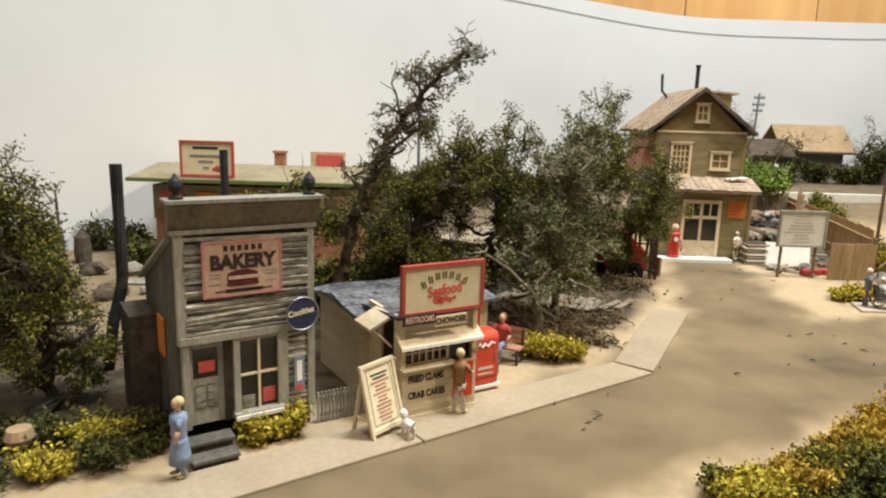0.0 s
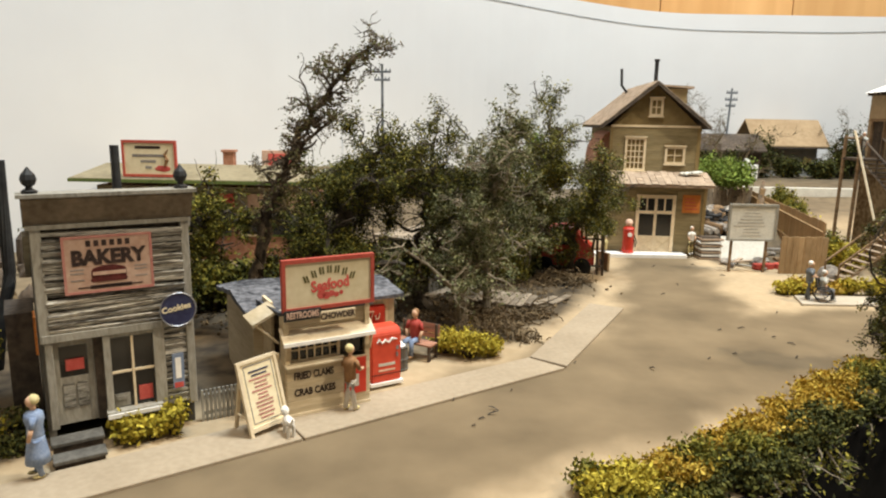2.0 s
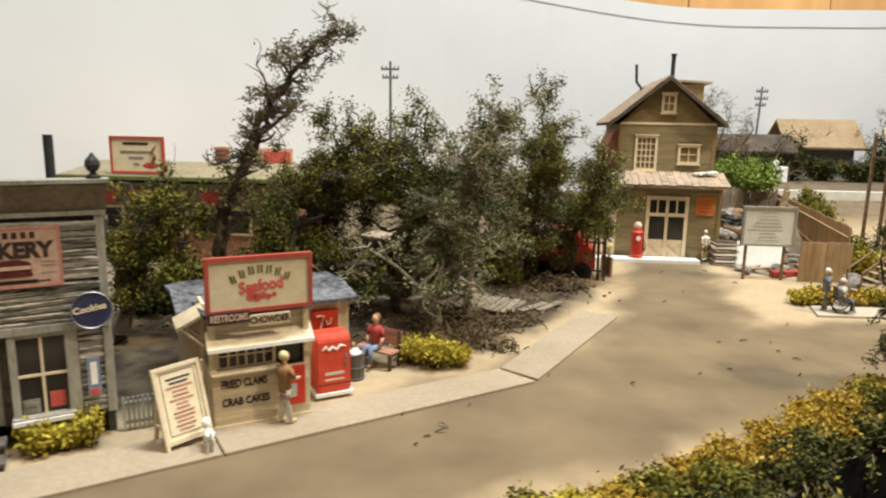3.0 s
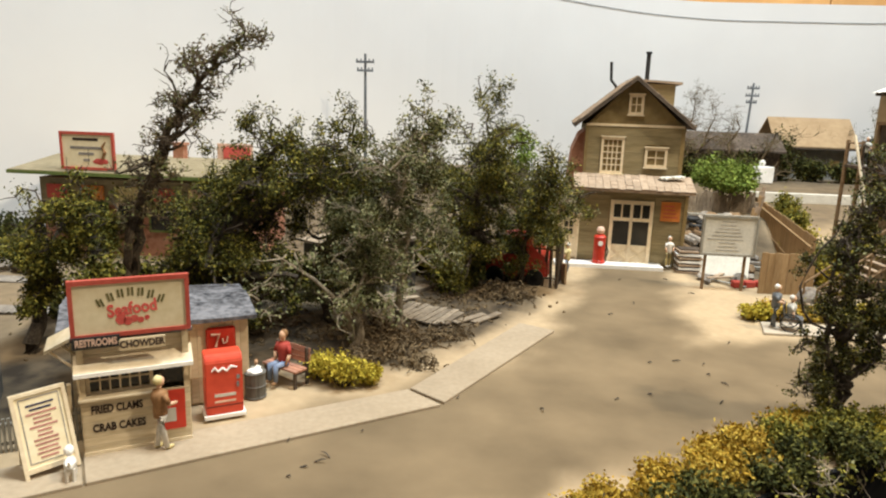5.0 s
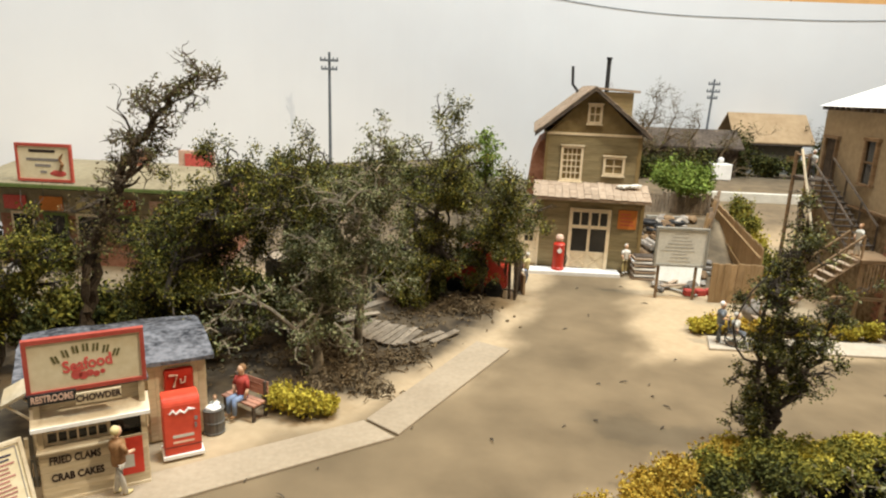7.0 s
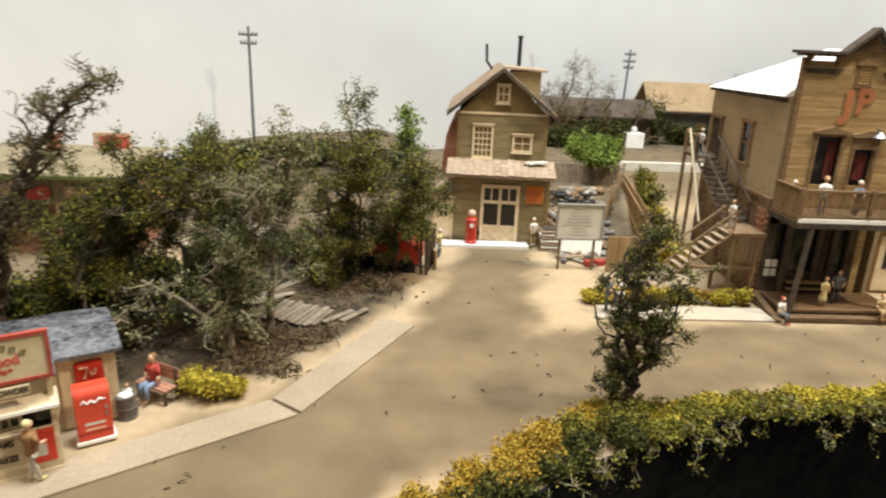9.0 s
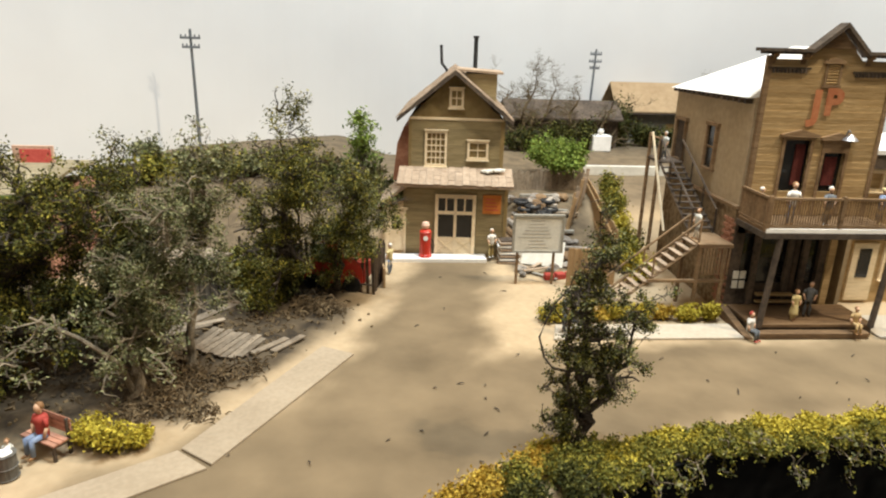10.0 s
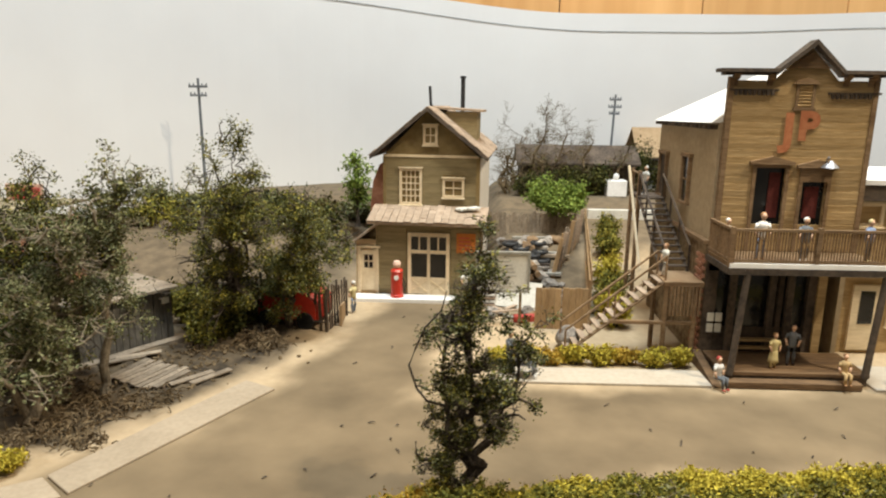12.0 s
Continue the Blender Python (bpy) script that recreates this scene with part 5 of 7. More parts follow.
def vending():
    v = thing("drinks_machine", (-0.76, 12.12, 0.05), 30.8, "tall red drinks vending machine on a white plinth", "vending machine")
    part("plinth", boxes(((2.04, 0.56, 0.0), (2.82, 1.1, 0.07))), M_WHITE, v)
    bm = bmesh.new()
    prism(bm, [(0.6, 0.07), (0.6, 1.16), (0.65, 1.25), (0.74, 1.28), (1.08, 1.28), (1.08, 0.07)], 0.7, "x", 2.08)
    bmesh.ops.bevel(bm, geom=list(bm.edges), offset=0.02, segments=2, affect="EDGES")
    b = part("cabinet", bm, M_BRIGHTRED, v)
    bm = bmesh.new()
    tube(bm, [(2.2, 0.59, 0.98), (2.26, 0.59, 1.05), (2.32, 0.59, 0.97), (2.4, 0.59, 1.03), (2.48, 0.59, 0.97), (2.56, 0.59, 1.05), (2.68, 0.59, 1.02)], [0.015, 0.03, 0.022, 0.03, 0.022, 0.03, 0.008], 5)
    part("emblem", bm, M_WHITE, b, "white plain swash")
    part("print_bar", boxes(((2.24, 0.592, 0.44), (2.64, 0.6, 0.5))), M_PAPER, b)
    part("print_bar", boxes(((2.24, 0.592, 0.32), (2.64, 0.6, 0.36))), M_SIGNPINK, b)
    part("seam", boxes(((2.08, 0.594, 0.24), (2.78, 0.6, 0.255))), M_INK, b)
    part("coin_plate", boxes(((2.66, 0.58, 0.78), (2.72, 0.6, 0.86))), M_STEEL, b)
    part("handle", boxes(((2.66, 0.57, 0.62), (2.7, 0.6, 0.72))), M_STEEL, b)


vending()

# ---------------------------------------------------------------- trees and bushes


def oak(seed, pts, r, length, count, leaf, label, bark=None, spread=0.2, size=0.06, per=13, gap=-0.08, curls=20):
    """A gnarled tree: leaves in separate clumps on the outer limbs, bare wood and hollows between them."""
    g = Growth(seed)
    g.route(pts, r, 2, length, 0.75, 0.0, count, 0.3, None, 4)
    shift = Vector((seed * 1.7, seed * 0.9, 0))
    g.tips = [t for t in g.tips if noise.noise(t[0] * 1.15 + shift) + 0.35 * noise.noise(t[0] * 3.1 + shift) > gap and g.rng.random() < 0.34]
    leafy = list(g.tips)
    crest = sorted(leafy, key=lambda t: -t[0].z)[:90]
    for k in range(curls):
        # bare curling sprigs that stand out of the crown
        q = g.rng.choice(crest)[0]
        g.limb(q, (g.rng.gauss(0, 0.6), g.rng.gauss(0, 0.5), 1.0), g.rng.uniform(0.6, 1.3), 0.035, 1, 0.05, 1.3, 3)
    g.tips = leafy + [t for t in g.tips[len(leafy):] if g.rng.random() < 0.15]
    return plant("tree", g, leaf, int(per * 4.2), spread * 0.6, size * 0.72, label, "tree", bark)


def trees():
    # the tall tree that leans with the wind
    g = Growth(101)
    g.route([(-3.0, 17.1, -0.1), (-2.8, 17.1, 1.7), (-2.35, 17.0, 3.2), (-1.95, 17.0, 4.4), (-1.35, 16.9, 5.5), (-0.8, 16.9, 6.4), (-0.2, 16.9, 7.05), (0.4, 16.9, 7.55)], 0.16, 2, 0.72, 0.95, 0.05, 31, 0.34, (0.9, 0, 0.3), 4)
    g.route([(-2.75, 16.9, -0.1), (-2.5, 16.9, 1.6), (-2.45, 16.8, 3.0), (-2.0, 16.8, 4.2), (-1.2, 16.8, 5.2), (-0.5, 16.8, 5.9)], 0.14, 2, 0.6, 0.9, 0.06, 20, 0.35, (0.7, 0, 0.3), 4)
    g.limb((-1.85, 16.9, 4.6), (-0.5, 0, 0.9), 0.9, 0.05, 1, 0.12, 0.9, 3)
    g.limb((-1.1, 16.9, 5.9), (-0.35, 0, 1.0), 1.3, 0.04, 1, 0.1, 0.9, 3)
    g.tips = [t for t in g.tips if noise.noise(t[0] * 1.4) > -0.05 and t[0].z > 2.0 and g.rng.random() < 0.6]
    plant("tree", g, [(L_RUST, 1.0)], 2, 0.05, 0.042, "tall leaning wind-bent tree with sparse rust-green leaves", "tree", M_TWIG)
    oak(102, [(-0.6, 18.6, -0.1), (-0.4, 18.7, 1.0), (-0.9, 18.9, 2.2), (-0.5, 19.1, 3.3), (0.2, 19.2, 4.8)], 0.36, 1.75, 27, [(L_GREEN, 0.7), (L_DARK, 0.6)], "broad dark green oak with a dense crown", per=16)
    oak(112, [(-1.2, 19.8, -0.1), (-1.5, 19.8, 1.0), (-1.8, 19.8, 2.0), (-1.9, 19.7, 2.7)], 0.25, 1.35, 16, [(L_GREEN, 0.5), (L_DARK, 0.7)], "dark green oak thicket", curls=5)
    oak(113, [(1.5, 20.2, -0.1), (1.4, 20.1, 1.3), (1.7, 20.0, 2.6), (1.6, 19.8, 3.9)], 0.22, 1.4, 16, [(L_GREEN, 0.5), (L_DARK, 0.7)], "dark oak in the middle of the grove")
    oak(103, [(2.75, 18.0, -0.1), (2.8, 18.1, 1.0), (2.9, 18.3, 2.2), (3.4, 18.7, 3.2), (3.9, 19.0, 4.3)], 0.17, 1.3, 24, [(L_GREY, 1.0), (L_DARK, 0.3)], "grey-green lichen-hung oak beside the lot", M_PALEBARK, 0.16, 0.055, 10, -0.12)
    g = Growth(116)
    g.route([(3.5, 19.8, -0.1), (3.7, 20.0, 1.8), (3.9, 20.1, 3.6), (4.2, 20.1, 5.0), (4.1, 20.1, 5.6)], 0.13, 2, 0.95, 1.2, 0.02, 20, 0.5, (0.2, 0, 0), 4)
    g.tips = [t for t in g.tips if noise.noise(t[0] * 1.3) > -0.05]
    plant("tree", g, [(L_GREY, 0.8), (L_GREEN, 0.3)], 5, 0.09, 0.05, "tall thin tree of curling grey twigs", "tree", M_PALEBARK)
    # bare pale tangle hanging before the grove
    g = Growth(118)
    for k in range(16):
        q = (g.rng.uniform(0.3, 3.4), g.rng.uniform(17.0, 17.8), g.rng.uniform(1.2, 2.8))
        g.limb(q, (g.rng.uniform(-1, 1), -0.5, g.rng.uniform(-0.8, 0.4)), g.rng.uniform(0.7, 1.3), 0.03, 1, -0.05, 1.3, 4)
    tube(g.bm, [(2.7, 18.0, 0.0), (2.6, 17.6, 1.2), (1.8, 17.4, 2.0), (0.9, 17.2, 2.6)], [0.09, 0.07, 0.05, 0.03], 6)
    plant("shrub", g, [(L_GREY, 1.0)], 3, 0.1, 0.05, "bare tangled pale shrub before the grove", "shrub", M_PALEBARK)
    oak(104, [(5.2, 24.9, -0.1), (5.1, 24.8, 1.3), (5.6, 24.6, 2.5), (5.5, 24.4, 3.6), (6.1, 24.3, 4.6)], 0.24, 1.75, 24, [(L_GREEN, 0.7), (L_DARK, 0.4), (L_GREY, 0.2)], "spreading oak over the dark picket fence", gap=0.0)
    oak(115, [(7.0, 25.2, -0.1), (7.2, 25.1, 1.6), (7.7, 25.0, 2.6), (8.0, 25.0, 3.1)], 0.16, 1.1, 16, [(L_GREEN, 0.5), (L_GREY, 0.4), (L_DARK, 0.3)], "small oak leaning towards the lane")
    oak(105, [(-5.0, 16.6, -0.1), (-4.7, 16.7, 1.4), (-4.2, 16.8, 2.6), (-3.6, 16.9, 3.2)], 0.2, 1.1, 14, [(L_GREEN, 1.0), (L_DARK, 0.2)], "small green tree beside the bakery", M_BARK, 0.17)
    oak(106, [(-7.9, 12.3, -0.1), (-7.9, 12.4, 1.2), (-8.2, 12.4, 2.4), (-8.4, 12.4, 3.7)], 0.2, 1.25, 22, [(L_GREEN, 0.7), (L_DARK, 0.6)], "dark tree with sprays of green on the street side", M_BARK, 0.18, 0.055, 12, -0.1)
    # undergrowth of the grove; two in three are dark-leaved to carry the shade
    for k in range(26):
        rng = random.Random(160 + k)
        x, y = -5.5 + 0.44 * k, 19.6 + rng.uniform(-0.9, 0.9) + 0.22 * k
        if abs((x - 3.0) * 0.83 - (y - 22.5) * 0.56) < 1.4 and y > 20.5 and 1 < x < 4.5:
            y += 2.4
        bush((x, y, 0.0), (0.9, 0.7, 0.9 + 0.8 * rng.random()), 1900, (L_DARK, L_DARK, L_GREEN)[k % 3], "shrub under the oaks, mostly dark-leaved to carry the shade", 160 + k, 0.08, "grove thicket")
    # gnarled tree at the table's front edge
    g = Growth(107)
    g.route([(13.3, 15.6, -0.1), (13.42, 15.6, 0.9), (13.3, 15.65, 1.9), (13.25, 15.7, 3.0), (13.2, 15.7, 4.0), (13.45, 15.7, 4.8)], 0.17, 2, 0.7, 1.1, 0.06, 26, 0.24, (0.15, 0, 0.1), 4)
    g.route([(13.4, 15.6, 0.8), (13.9, 15.6, 1.6), (14.2, 15.6, 2.4), (14.35, 15.6, 3.4)], 0.1, 2, 0.65, 0.95, 0.06, 20, 0.1, None, 3)
    g.route([(13.35, 15.6, 0.7), (12.95, 15.55, 1.5), (12.75, 15.5, 2.4), (12.85, 15.5, 3.3), (13.0, 15.5, 4.0)], 0.09, 2, 0.5, 0.95, 0.06, 15, 0.15, None, 3)
    g.route([(13.3, 15.5, 0.3), (12.9, 15.3, 0.7), (12.6, 15.2, 1.0)], 0.07, 2, 0.45, 0.95, 0.06, 8, 0.2, None, 3)
    bm = g.bm
    tube(bm, [(13.3, 15.6, 2.1), (12.9, 15.5, 2.05), (12.5, 15.4, 2.2), (12.3, 15.4, 2.45), (12.15, 15.35, 2.95), (12.28, 15.4, 3.3), (12.45, 15.4, 3.7), (12.75, 15.5, 4.0), (12.85, 15.5, 4.4)], [0.032, 0.028, 0.026, 0.024, 0.022, 0.02, 0.018, 0.016, 0.01], 6)
    tube(bm, [(13.3, 15.6, 1.2), (13.0, 15.5, 1.0), (12.7, 15.4, 0.95), (12.4, 15.3, 1.0), (12.3, 15.2, 1.2), (12.3, 15.2, 1.45)], [0.045, 0.04, 0.035, 0.03, 0.025, 0.015], 6)
    g.tips = [t for t in g.tips if noise.noise(t[0] * 2.2) > -0.1]
    plant("tree", g, [(L_DARK, 0.5), (L_GREY, 0.5), (L_GREEN, 0.4)], 7, 0.06, 0.033, "gnarled small tree rooted at the table's edge", "tree")
    # far dark trees and shrubs before the sky board
    for k, (x, y, h) in enumerate(((17.6, 45.2, 5.4), (19.0, 45.6, 4.9), (20.6, 45.5, 4.4), (22.9, 45.7, 4.2), (30.6, 49, 4.4), (15.6, 45.6, 3.8), (34, 48, 4.8), (32, 46, 4.4), (18.2, 49.5, 5.0), (16.4, 48.0, 4.6))):
        g = Growth(120 + k)
        g.route([(x, y, 1.2), (x + 0.2, y, h * 0.45), (x - 0.3, y, h * 0.8), (x + 0.4, y, h + 1.2)], 0.2, 2, 1.7, 0.9, 0.06, 14, 0.2, None, 4)
        plant("tree", g, [(L_RUST, 1.0)], 1, 0.1, 0.035, "bare brown scrubby tree before the sky board", "tree", M_BRUSH, group="far scrub")
    for k, (x, y, w, h) in enumerate(((19.6, 45.0, 1.6, 1.5), (21.4, 45.8, 1.5, 1.8), (24.6, 47.5, 1.5, 2.8), (17.4, 44.6, 1.4, 1.3), (30.8, 47.6, 1.6, 3.0), (26.4, 47.4, 1.5, 1.4), (28.6, 47.2, 1.4, 1.2))):
        bush((x, y, ground_z(x, y)), (w, 1.0, h), 3200, L_DARK, "dark thick scrub before the far houses", 700 + k, 0.1, "far scrub")
    g = Growth(140)
    g.route([(17.8, 37.4, 1.0), (17.7, 37.4, 2.4), (17.9, 37.4, 3.2)], 0.16, 2, 1.35, 0.6, 0.0, 20, 0.6, None, 4)
    g.tips = [(Vector((q.x, q.y, 3.1 + (q.z - 3.1) * 0.62)), lv) for q, lv in g.tips if q.z > 2.5]
    plant("tree", g, [(L_LIME, 1.0)], 10, 0.15, 0.085, "bright lime green rounded tree in the yard", "tree")
    g = Growth(141)
    g.route([(7.4, 38.0, 1.4), (7.4, 38.0, 3.0), (7.5, 38.0, 4.4)], 0.12, 1, 0.7, 0.5, 0.1, 10, 0.4, None, 3)
    plant("tree", g, [(L_LIME, 1.0)], 10, 0.2, 0.1, "small lime tree behind the oaks", "tree")
    for k in range(20):
        rng = random.Random(200 + k)
        x = -6 + 0.8 * k
        y = min(wall_y(x) - 2, 36 + 5 * rng.random())
        bush((x, y, ground_z(x, y)), (1.3, 1.0, 0.9 + 0.5 * rng.random()), 900, rng.choice((L_DARK, L_GREEN, L_RUST, L_GREY)), "low dull green scrub on the far rise", 200 + k, 0.12, "far scrub")
    for k in range(9):
        rng = random.Random(240 + k)
        x, y = -19 + 1.4 * k, 25 + 3 * rng.random()
        bush((x, min(y, wall_y(x) - 1.5), 0), (1.0, 0.9, 1.2), 800, L_DARK, "dark low scrub beside the café", 240 + k, 0.1, "far scrub")


trees()


def roadside():
    # yellow-green tufts
    for k, (x, y, sx, sz) in enumerate(((2.9, 15.9, 0.75, 0.65), (2.3, 16.2, 0.5, 0.5), (3.5, 16.1, 0.45, 0.4))):
        bush((x, y, 0.0), (sx, 0.5, sz), 1500, L_YELLOW, "yellow-green tufted bush by the sidewalk", 300 + k, 0.05)
    for k, (x, y, sx, sz) in enumerate(((-3.3, 11.15, 0.4, 0.5), (-2.7, 11.5, 0.4, 0.55), (-3.0, 11.3, 0.35, 0.4))):
        bush((x, y, 0.0), (sx, 0.3, sz), 1000, L_YELLOW, "yellow-green bush under the bakery window", 310 + k, 0.05)
    for k, (x, y, sx, sz) in enumerate(((-5.6, 10.2, 0.7, 0.6), (-6.4, 9.8, 0.7, 0.5), (-7.2, 9.4, 0.7, 0.6), (-5.1, 10.7, 0.4, 0.4), (-6.0, 10.8, 0.7, 0.6))):
        bush((x, y, 0.0), (sx, 0.45, sz * 0.8), 1500, (L_DARK, L_YELLOW, L_DARK)[k % 3], "olive and yellow bush beside the sidewalk", 320 + k, 0.045)
    # added low plants in dull leaf, standing for the bakery's shade
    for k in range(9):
        bush((-8.6 + 0.42 * k, 10.6 + 0.09 * k + 0.5 * (k % 2), 0.0), (0.5, 0.4, 0.28 + 0.05 * (k % 3)), 900, (L_DARK, L_RUST)[k % 2], "low growth darkened for the shade of the bakery", 350 + k, 0.045)
    for k in range(6):
        bush((15.8 + 0.8 * k, 22.85 + 0.1 * (k % 2), 0.0), (0.55, 0.35, 0.4 + 0.08 * (k % 3)), 1500, L_YELLOW if k % 3 else L_GOLD, "low yellow bush under the stairs", 330 + k, 0.06)
    for k, (x, y) in enumerate(((14.4, 22.9), (15.0, 23.1), (18.7, 28.0), (19.1, 29.6), (19.3, 31.2), (19.6, 33.0), (20.0, 35.0), (18.6, 26.6))):
        bush((x, y, ground_z(x, y)), (0.6, 0.6, 0.45) if k < 2 else (0.75, 0.8, 1.15), 1300 if k < 2 else 2600, (L_YELLOW, L_GOLD)[k % 2] if k < 2 else (L_GREEN, L_YELLOW, L_GREEN)[k % 3], "yellow-green shrub in the sandy yard", 340 + k, 0.07)
    # the thick verge along the front edge, gold at the street side, green to the rim
    rng = random.Random(77)
    k = 0
    x = 5.2
    while x < 34:
        e = edge_y(x)
        wide = 1.2 if x < 9 else 1.6 if x < 14 else 0.85
        for j in range(3):
            v = (j + 0.3 + 0.5 * rng.random()) / 3
            px, py = x + rng.uniform(-0.3, 0.3) - 0.3 * v * wide * (x < 16), e - 0.05 + v * wide * 0.95
            if math.hypot(px - 13.3, py - 15.6) < 0.35:
                continue
            leaf = (L_DARK, rng.choice((L_GOLD, L_GREEN)), L_GOLD)[j] if 6 < x < 13 else (L_GREEN if j == 0 else rng.choice((L_YELLOW, L_YELLOW, L_GREEN)))
            bush((px, py, 0.0), (0.55, 0.5, rng.uniform(0.3, 0.6) * (1.0 if j < 2 else 0.7) * (1 if x < 14 else 0.6)), 2300 if x < 20 else 1500, leaf, "tangled verge bush along the table's edge", 400 + k, 0.045, "verge bushes")
            k += 1
        x += 0.62
    # roots and moss hanging over the rim
    g = Growth(190)
    for k in range(120):
        x = rng.uniform(5.5, 30)
        q = (x, edge_y(x) - 0.05, rng.uniform(0.0, 0.25))
        g.limb(q, (rng.uniform(-0.6, 0.6), -0.7, rng.uniform(-0.9, 0.3)), rng.uniform(0.3, 0.8), 0.02, 1, -0.12, 1.0, 2)
    plant("hanging_growth", g, [(L_GREEN, 1.0), (L_GREY, 0.6)], 3, 0.08, 0.05, "mossy roots hanging over the table's edge", "undergrowth", M_PALEBARK)


roadside()

# ---------------------------------------------------------------- small things by the street


def figurine(at, turn, label, top, legs, hair, sit=False, skirt=False, height=1.65, arms=0, group="painted figurines"):
    """A painted miniature as one plain mesh."""
    bm = bmesh.new()
    k = 0.8 * height / 1.7

    def paint(n, idx):
        bm.faces.ensure_lookup_table()
        for f in bm.faces[n:]:
            f.material_index = idx
        return len(bm.faces)
    n = 0
    hip = 0.48 if sit else 0.85
    for s in (-1, 1):
        if sit:
            tube(bm, [(0.09 * s, 0.0, hip), (0.11 * s, -0.4, hip + 0.02), (0.12 * s, -0.42, 0.08)], [0.1, 0.085, 0.06], 8)
        else:
            tube(bm, [(0.09 * s, 0, hip), (0.1 * s, -0.03 * s, 0.45), (0.12 * s, 0.05 * s, 0.06)], [0.1, 0.08, 0.055], 8)
    if skirt:
        lathe(bm, [(0.24, 0.32), (0.22, 0.5), (0.17, 0.8), (0.15, 0.95)], 12)
    n = paint(n, 1)
    for s in (-1, 1):
        y = -0.42 if sit else 0.05 * s
        blob(bm, (0.12 * s, y - 0.06, 0.05), (0.06, 0.13, 0.05), 1, 0.1, 1)
    n = paint(n, 3)
    lathe(bm, [(0.15, hip - 0.05), (0.16, hip + 0.1), (0.15, hip + 0.25), (0.19, hip + 0.42), (0.17, hip + 0.55), (0.06, hip + 0.62)], 12)
    for s in (-1, 1):
        tube(bm, [(0.19 * s, 0, hip + 0.52), (0.27 * s, -0.05, hip + 0.3)], [0.065, 0.055], 7)
    n = paint(n, 0)
    for s in (-1, 1):
        reach = -0.28 if arms else -0.12
        lift = 0.25 if arms else 0.02
        tube(bm, [(0.27 * s, -0.05, hip + 0.3), (0.2 * s, reach, hip + lift)], [0.05, 0.04], 7)
    tube(bm, [(0, 0, hip + 0.6), (0, 0, hip + 0.7)], 0.055, 7)
    blob(bm, (0, -0.02, hip + 0.79), (0.1, 0.11, 0.13), 2, 0.05, 2)
    n = paint(n, 2)
    blob(bm, (0, 0.025, hip + 0.83), (0.115, 0.11, 0.12), 3, 0.1, 2)
    n = paint(n, 3)
    bm.transform(Matrix.Scale(k, 4))
    for f in bm.faces:
        f.smooth = True
    return solo("figurine", bm, [top, legs, M_FLESH, hair], label, "figurine", at, turn, group)


M_HAIR = material("brown_hair", (0.2, 0.1, 0.04), (0.3, 0.16, 0.07), 5, 0.7, 0.1)
M_WHITEFIG = material("white_figure", (0.6, 0.56, 0.5), (0.75, 0.72, 0.66), 5, 0.7, 0.05)
M_REDCLOTH = material("red_cloth", (0.35, 0.04, 0.03), (0.45, 0.08, 0.06), 5, 0.8, 0.05)
figurine((-4.18, 9.86, 0.05), -60, "figurine in a pale blue dress and straw hat on the sidewalk", M_BLUE, M_BLUE, M_YELLOWTAN, skirt=True)
figurine((0.42, 12.55, 0.05), 150, "figurine in brown top and pale trousers at the stand", M_HAIR, M_WHITEFIG, M_YELLOWTAN, arms=1)
figurine((13.2, 29.2, 0.14), 20, "white-shirted figurine on the store porch", M_WHITEFIG, M_YELLOWTAN, M_WHITEFIG, height=1.5)
figurine((8.95, 27.5, 0.0), -120, "figurine in blue trousers walking by the store", M_YELLOWTAN, M_BLUE, M_WHITEFIG, height=1.5)
figurine((21.55, 22.2, 3.58), 0, "broad white-shirted figurine at the balcony rail", M_WHITEFIG, M_BLUE, M_HAIR)
figurine((22.75, 22.2, 3.58), 0, "figurine in grey behind the balcony rail", M_GREYCLOTH, M_GREYCLOTH, M_WHITEFIG, height=1.5)
figurine((20.75, 22.6, 3.58), 30, "small pale figurine at the balcony corner", M_PAPER, M_GREYCLOTH, M_WHITEFIG, height=1.35)
figurine((24.6, 22.3, 3.58), 30, "figurine in pale blue leaning on the balcony rail", M_BLUE, M_GREYCLOTH, M_YELLOWTAN, height=1.45)
figurine((22.25, 22.1, 0.36), 10, "figurine in a yellow dress on the plank porch", M_YELLOWTAN, M_YELLOWTAN, M_HAIR, skirt=True, height=1.3)
figurine((22.9, 22.4, 0.36), -20, "dark-clad figurine on the plank porch", M_GREYCLOTH, M_GREYCLOTH, M_INK, height=1.5)
figurine((20.42, 21.4, 0.02), 30, "red-hatted figurine sitting by the porch step", M_WHITEFIG, M_GREYCLOTH, M_REDCLOTH, sit=True, height=1.4)
figurine((24.0, 21.55, 0.2), 0, "tan figurine seated on the porch step", M_TANBOARD, M_TANBOARD, M_HAIR, sit=True, height=1.3)
figurine((25.2, 21.3, 0.0), 0, "figurine in pale yellow standing by the road", M_PAPER, M_GREYCLOTH, M_YELLOWTAN, height=1.3)
figurine((25.9, 21.7, 0.0), 0, "grey figurine standing by the road", M_GREYCLOTH, M_GREYCLOTH, M_PAPER, height=1.5)
figurine((19.45, 23.95, 2.58), -80, "pale figurine climbing the outside stairs", M_PAPER, M_WHITEFIG, M_HAIR, height=1.3)
figurine((19.9, 28.6, 4.56), -60, "white-haired figurine on the stair landing", M_PAPER, M_GREYCLOTH, M_WHITEFIG, height=1.3)
figurine((1.55, 15.85, 0.06), -28, "stout figurine in red vest seated on the bench", M_REDCLOTH, M_BLUE, M_HAIR, sit=True, height=1.75)
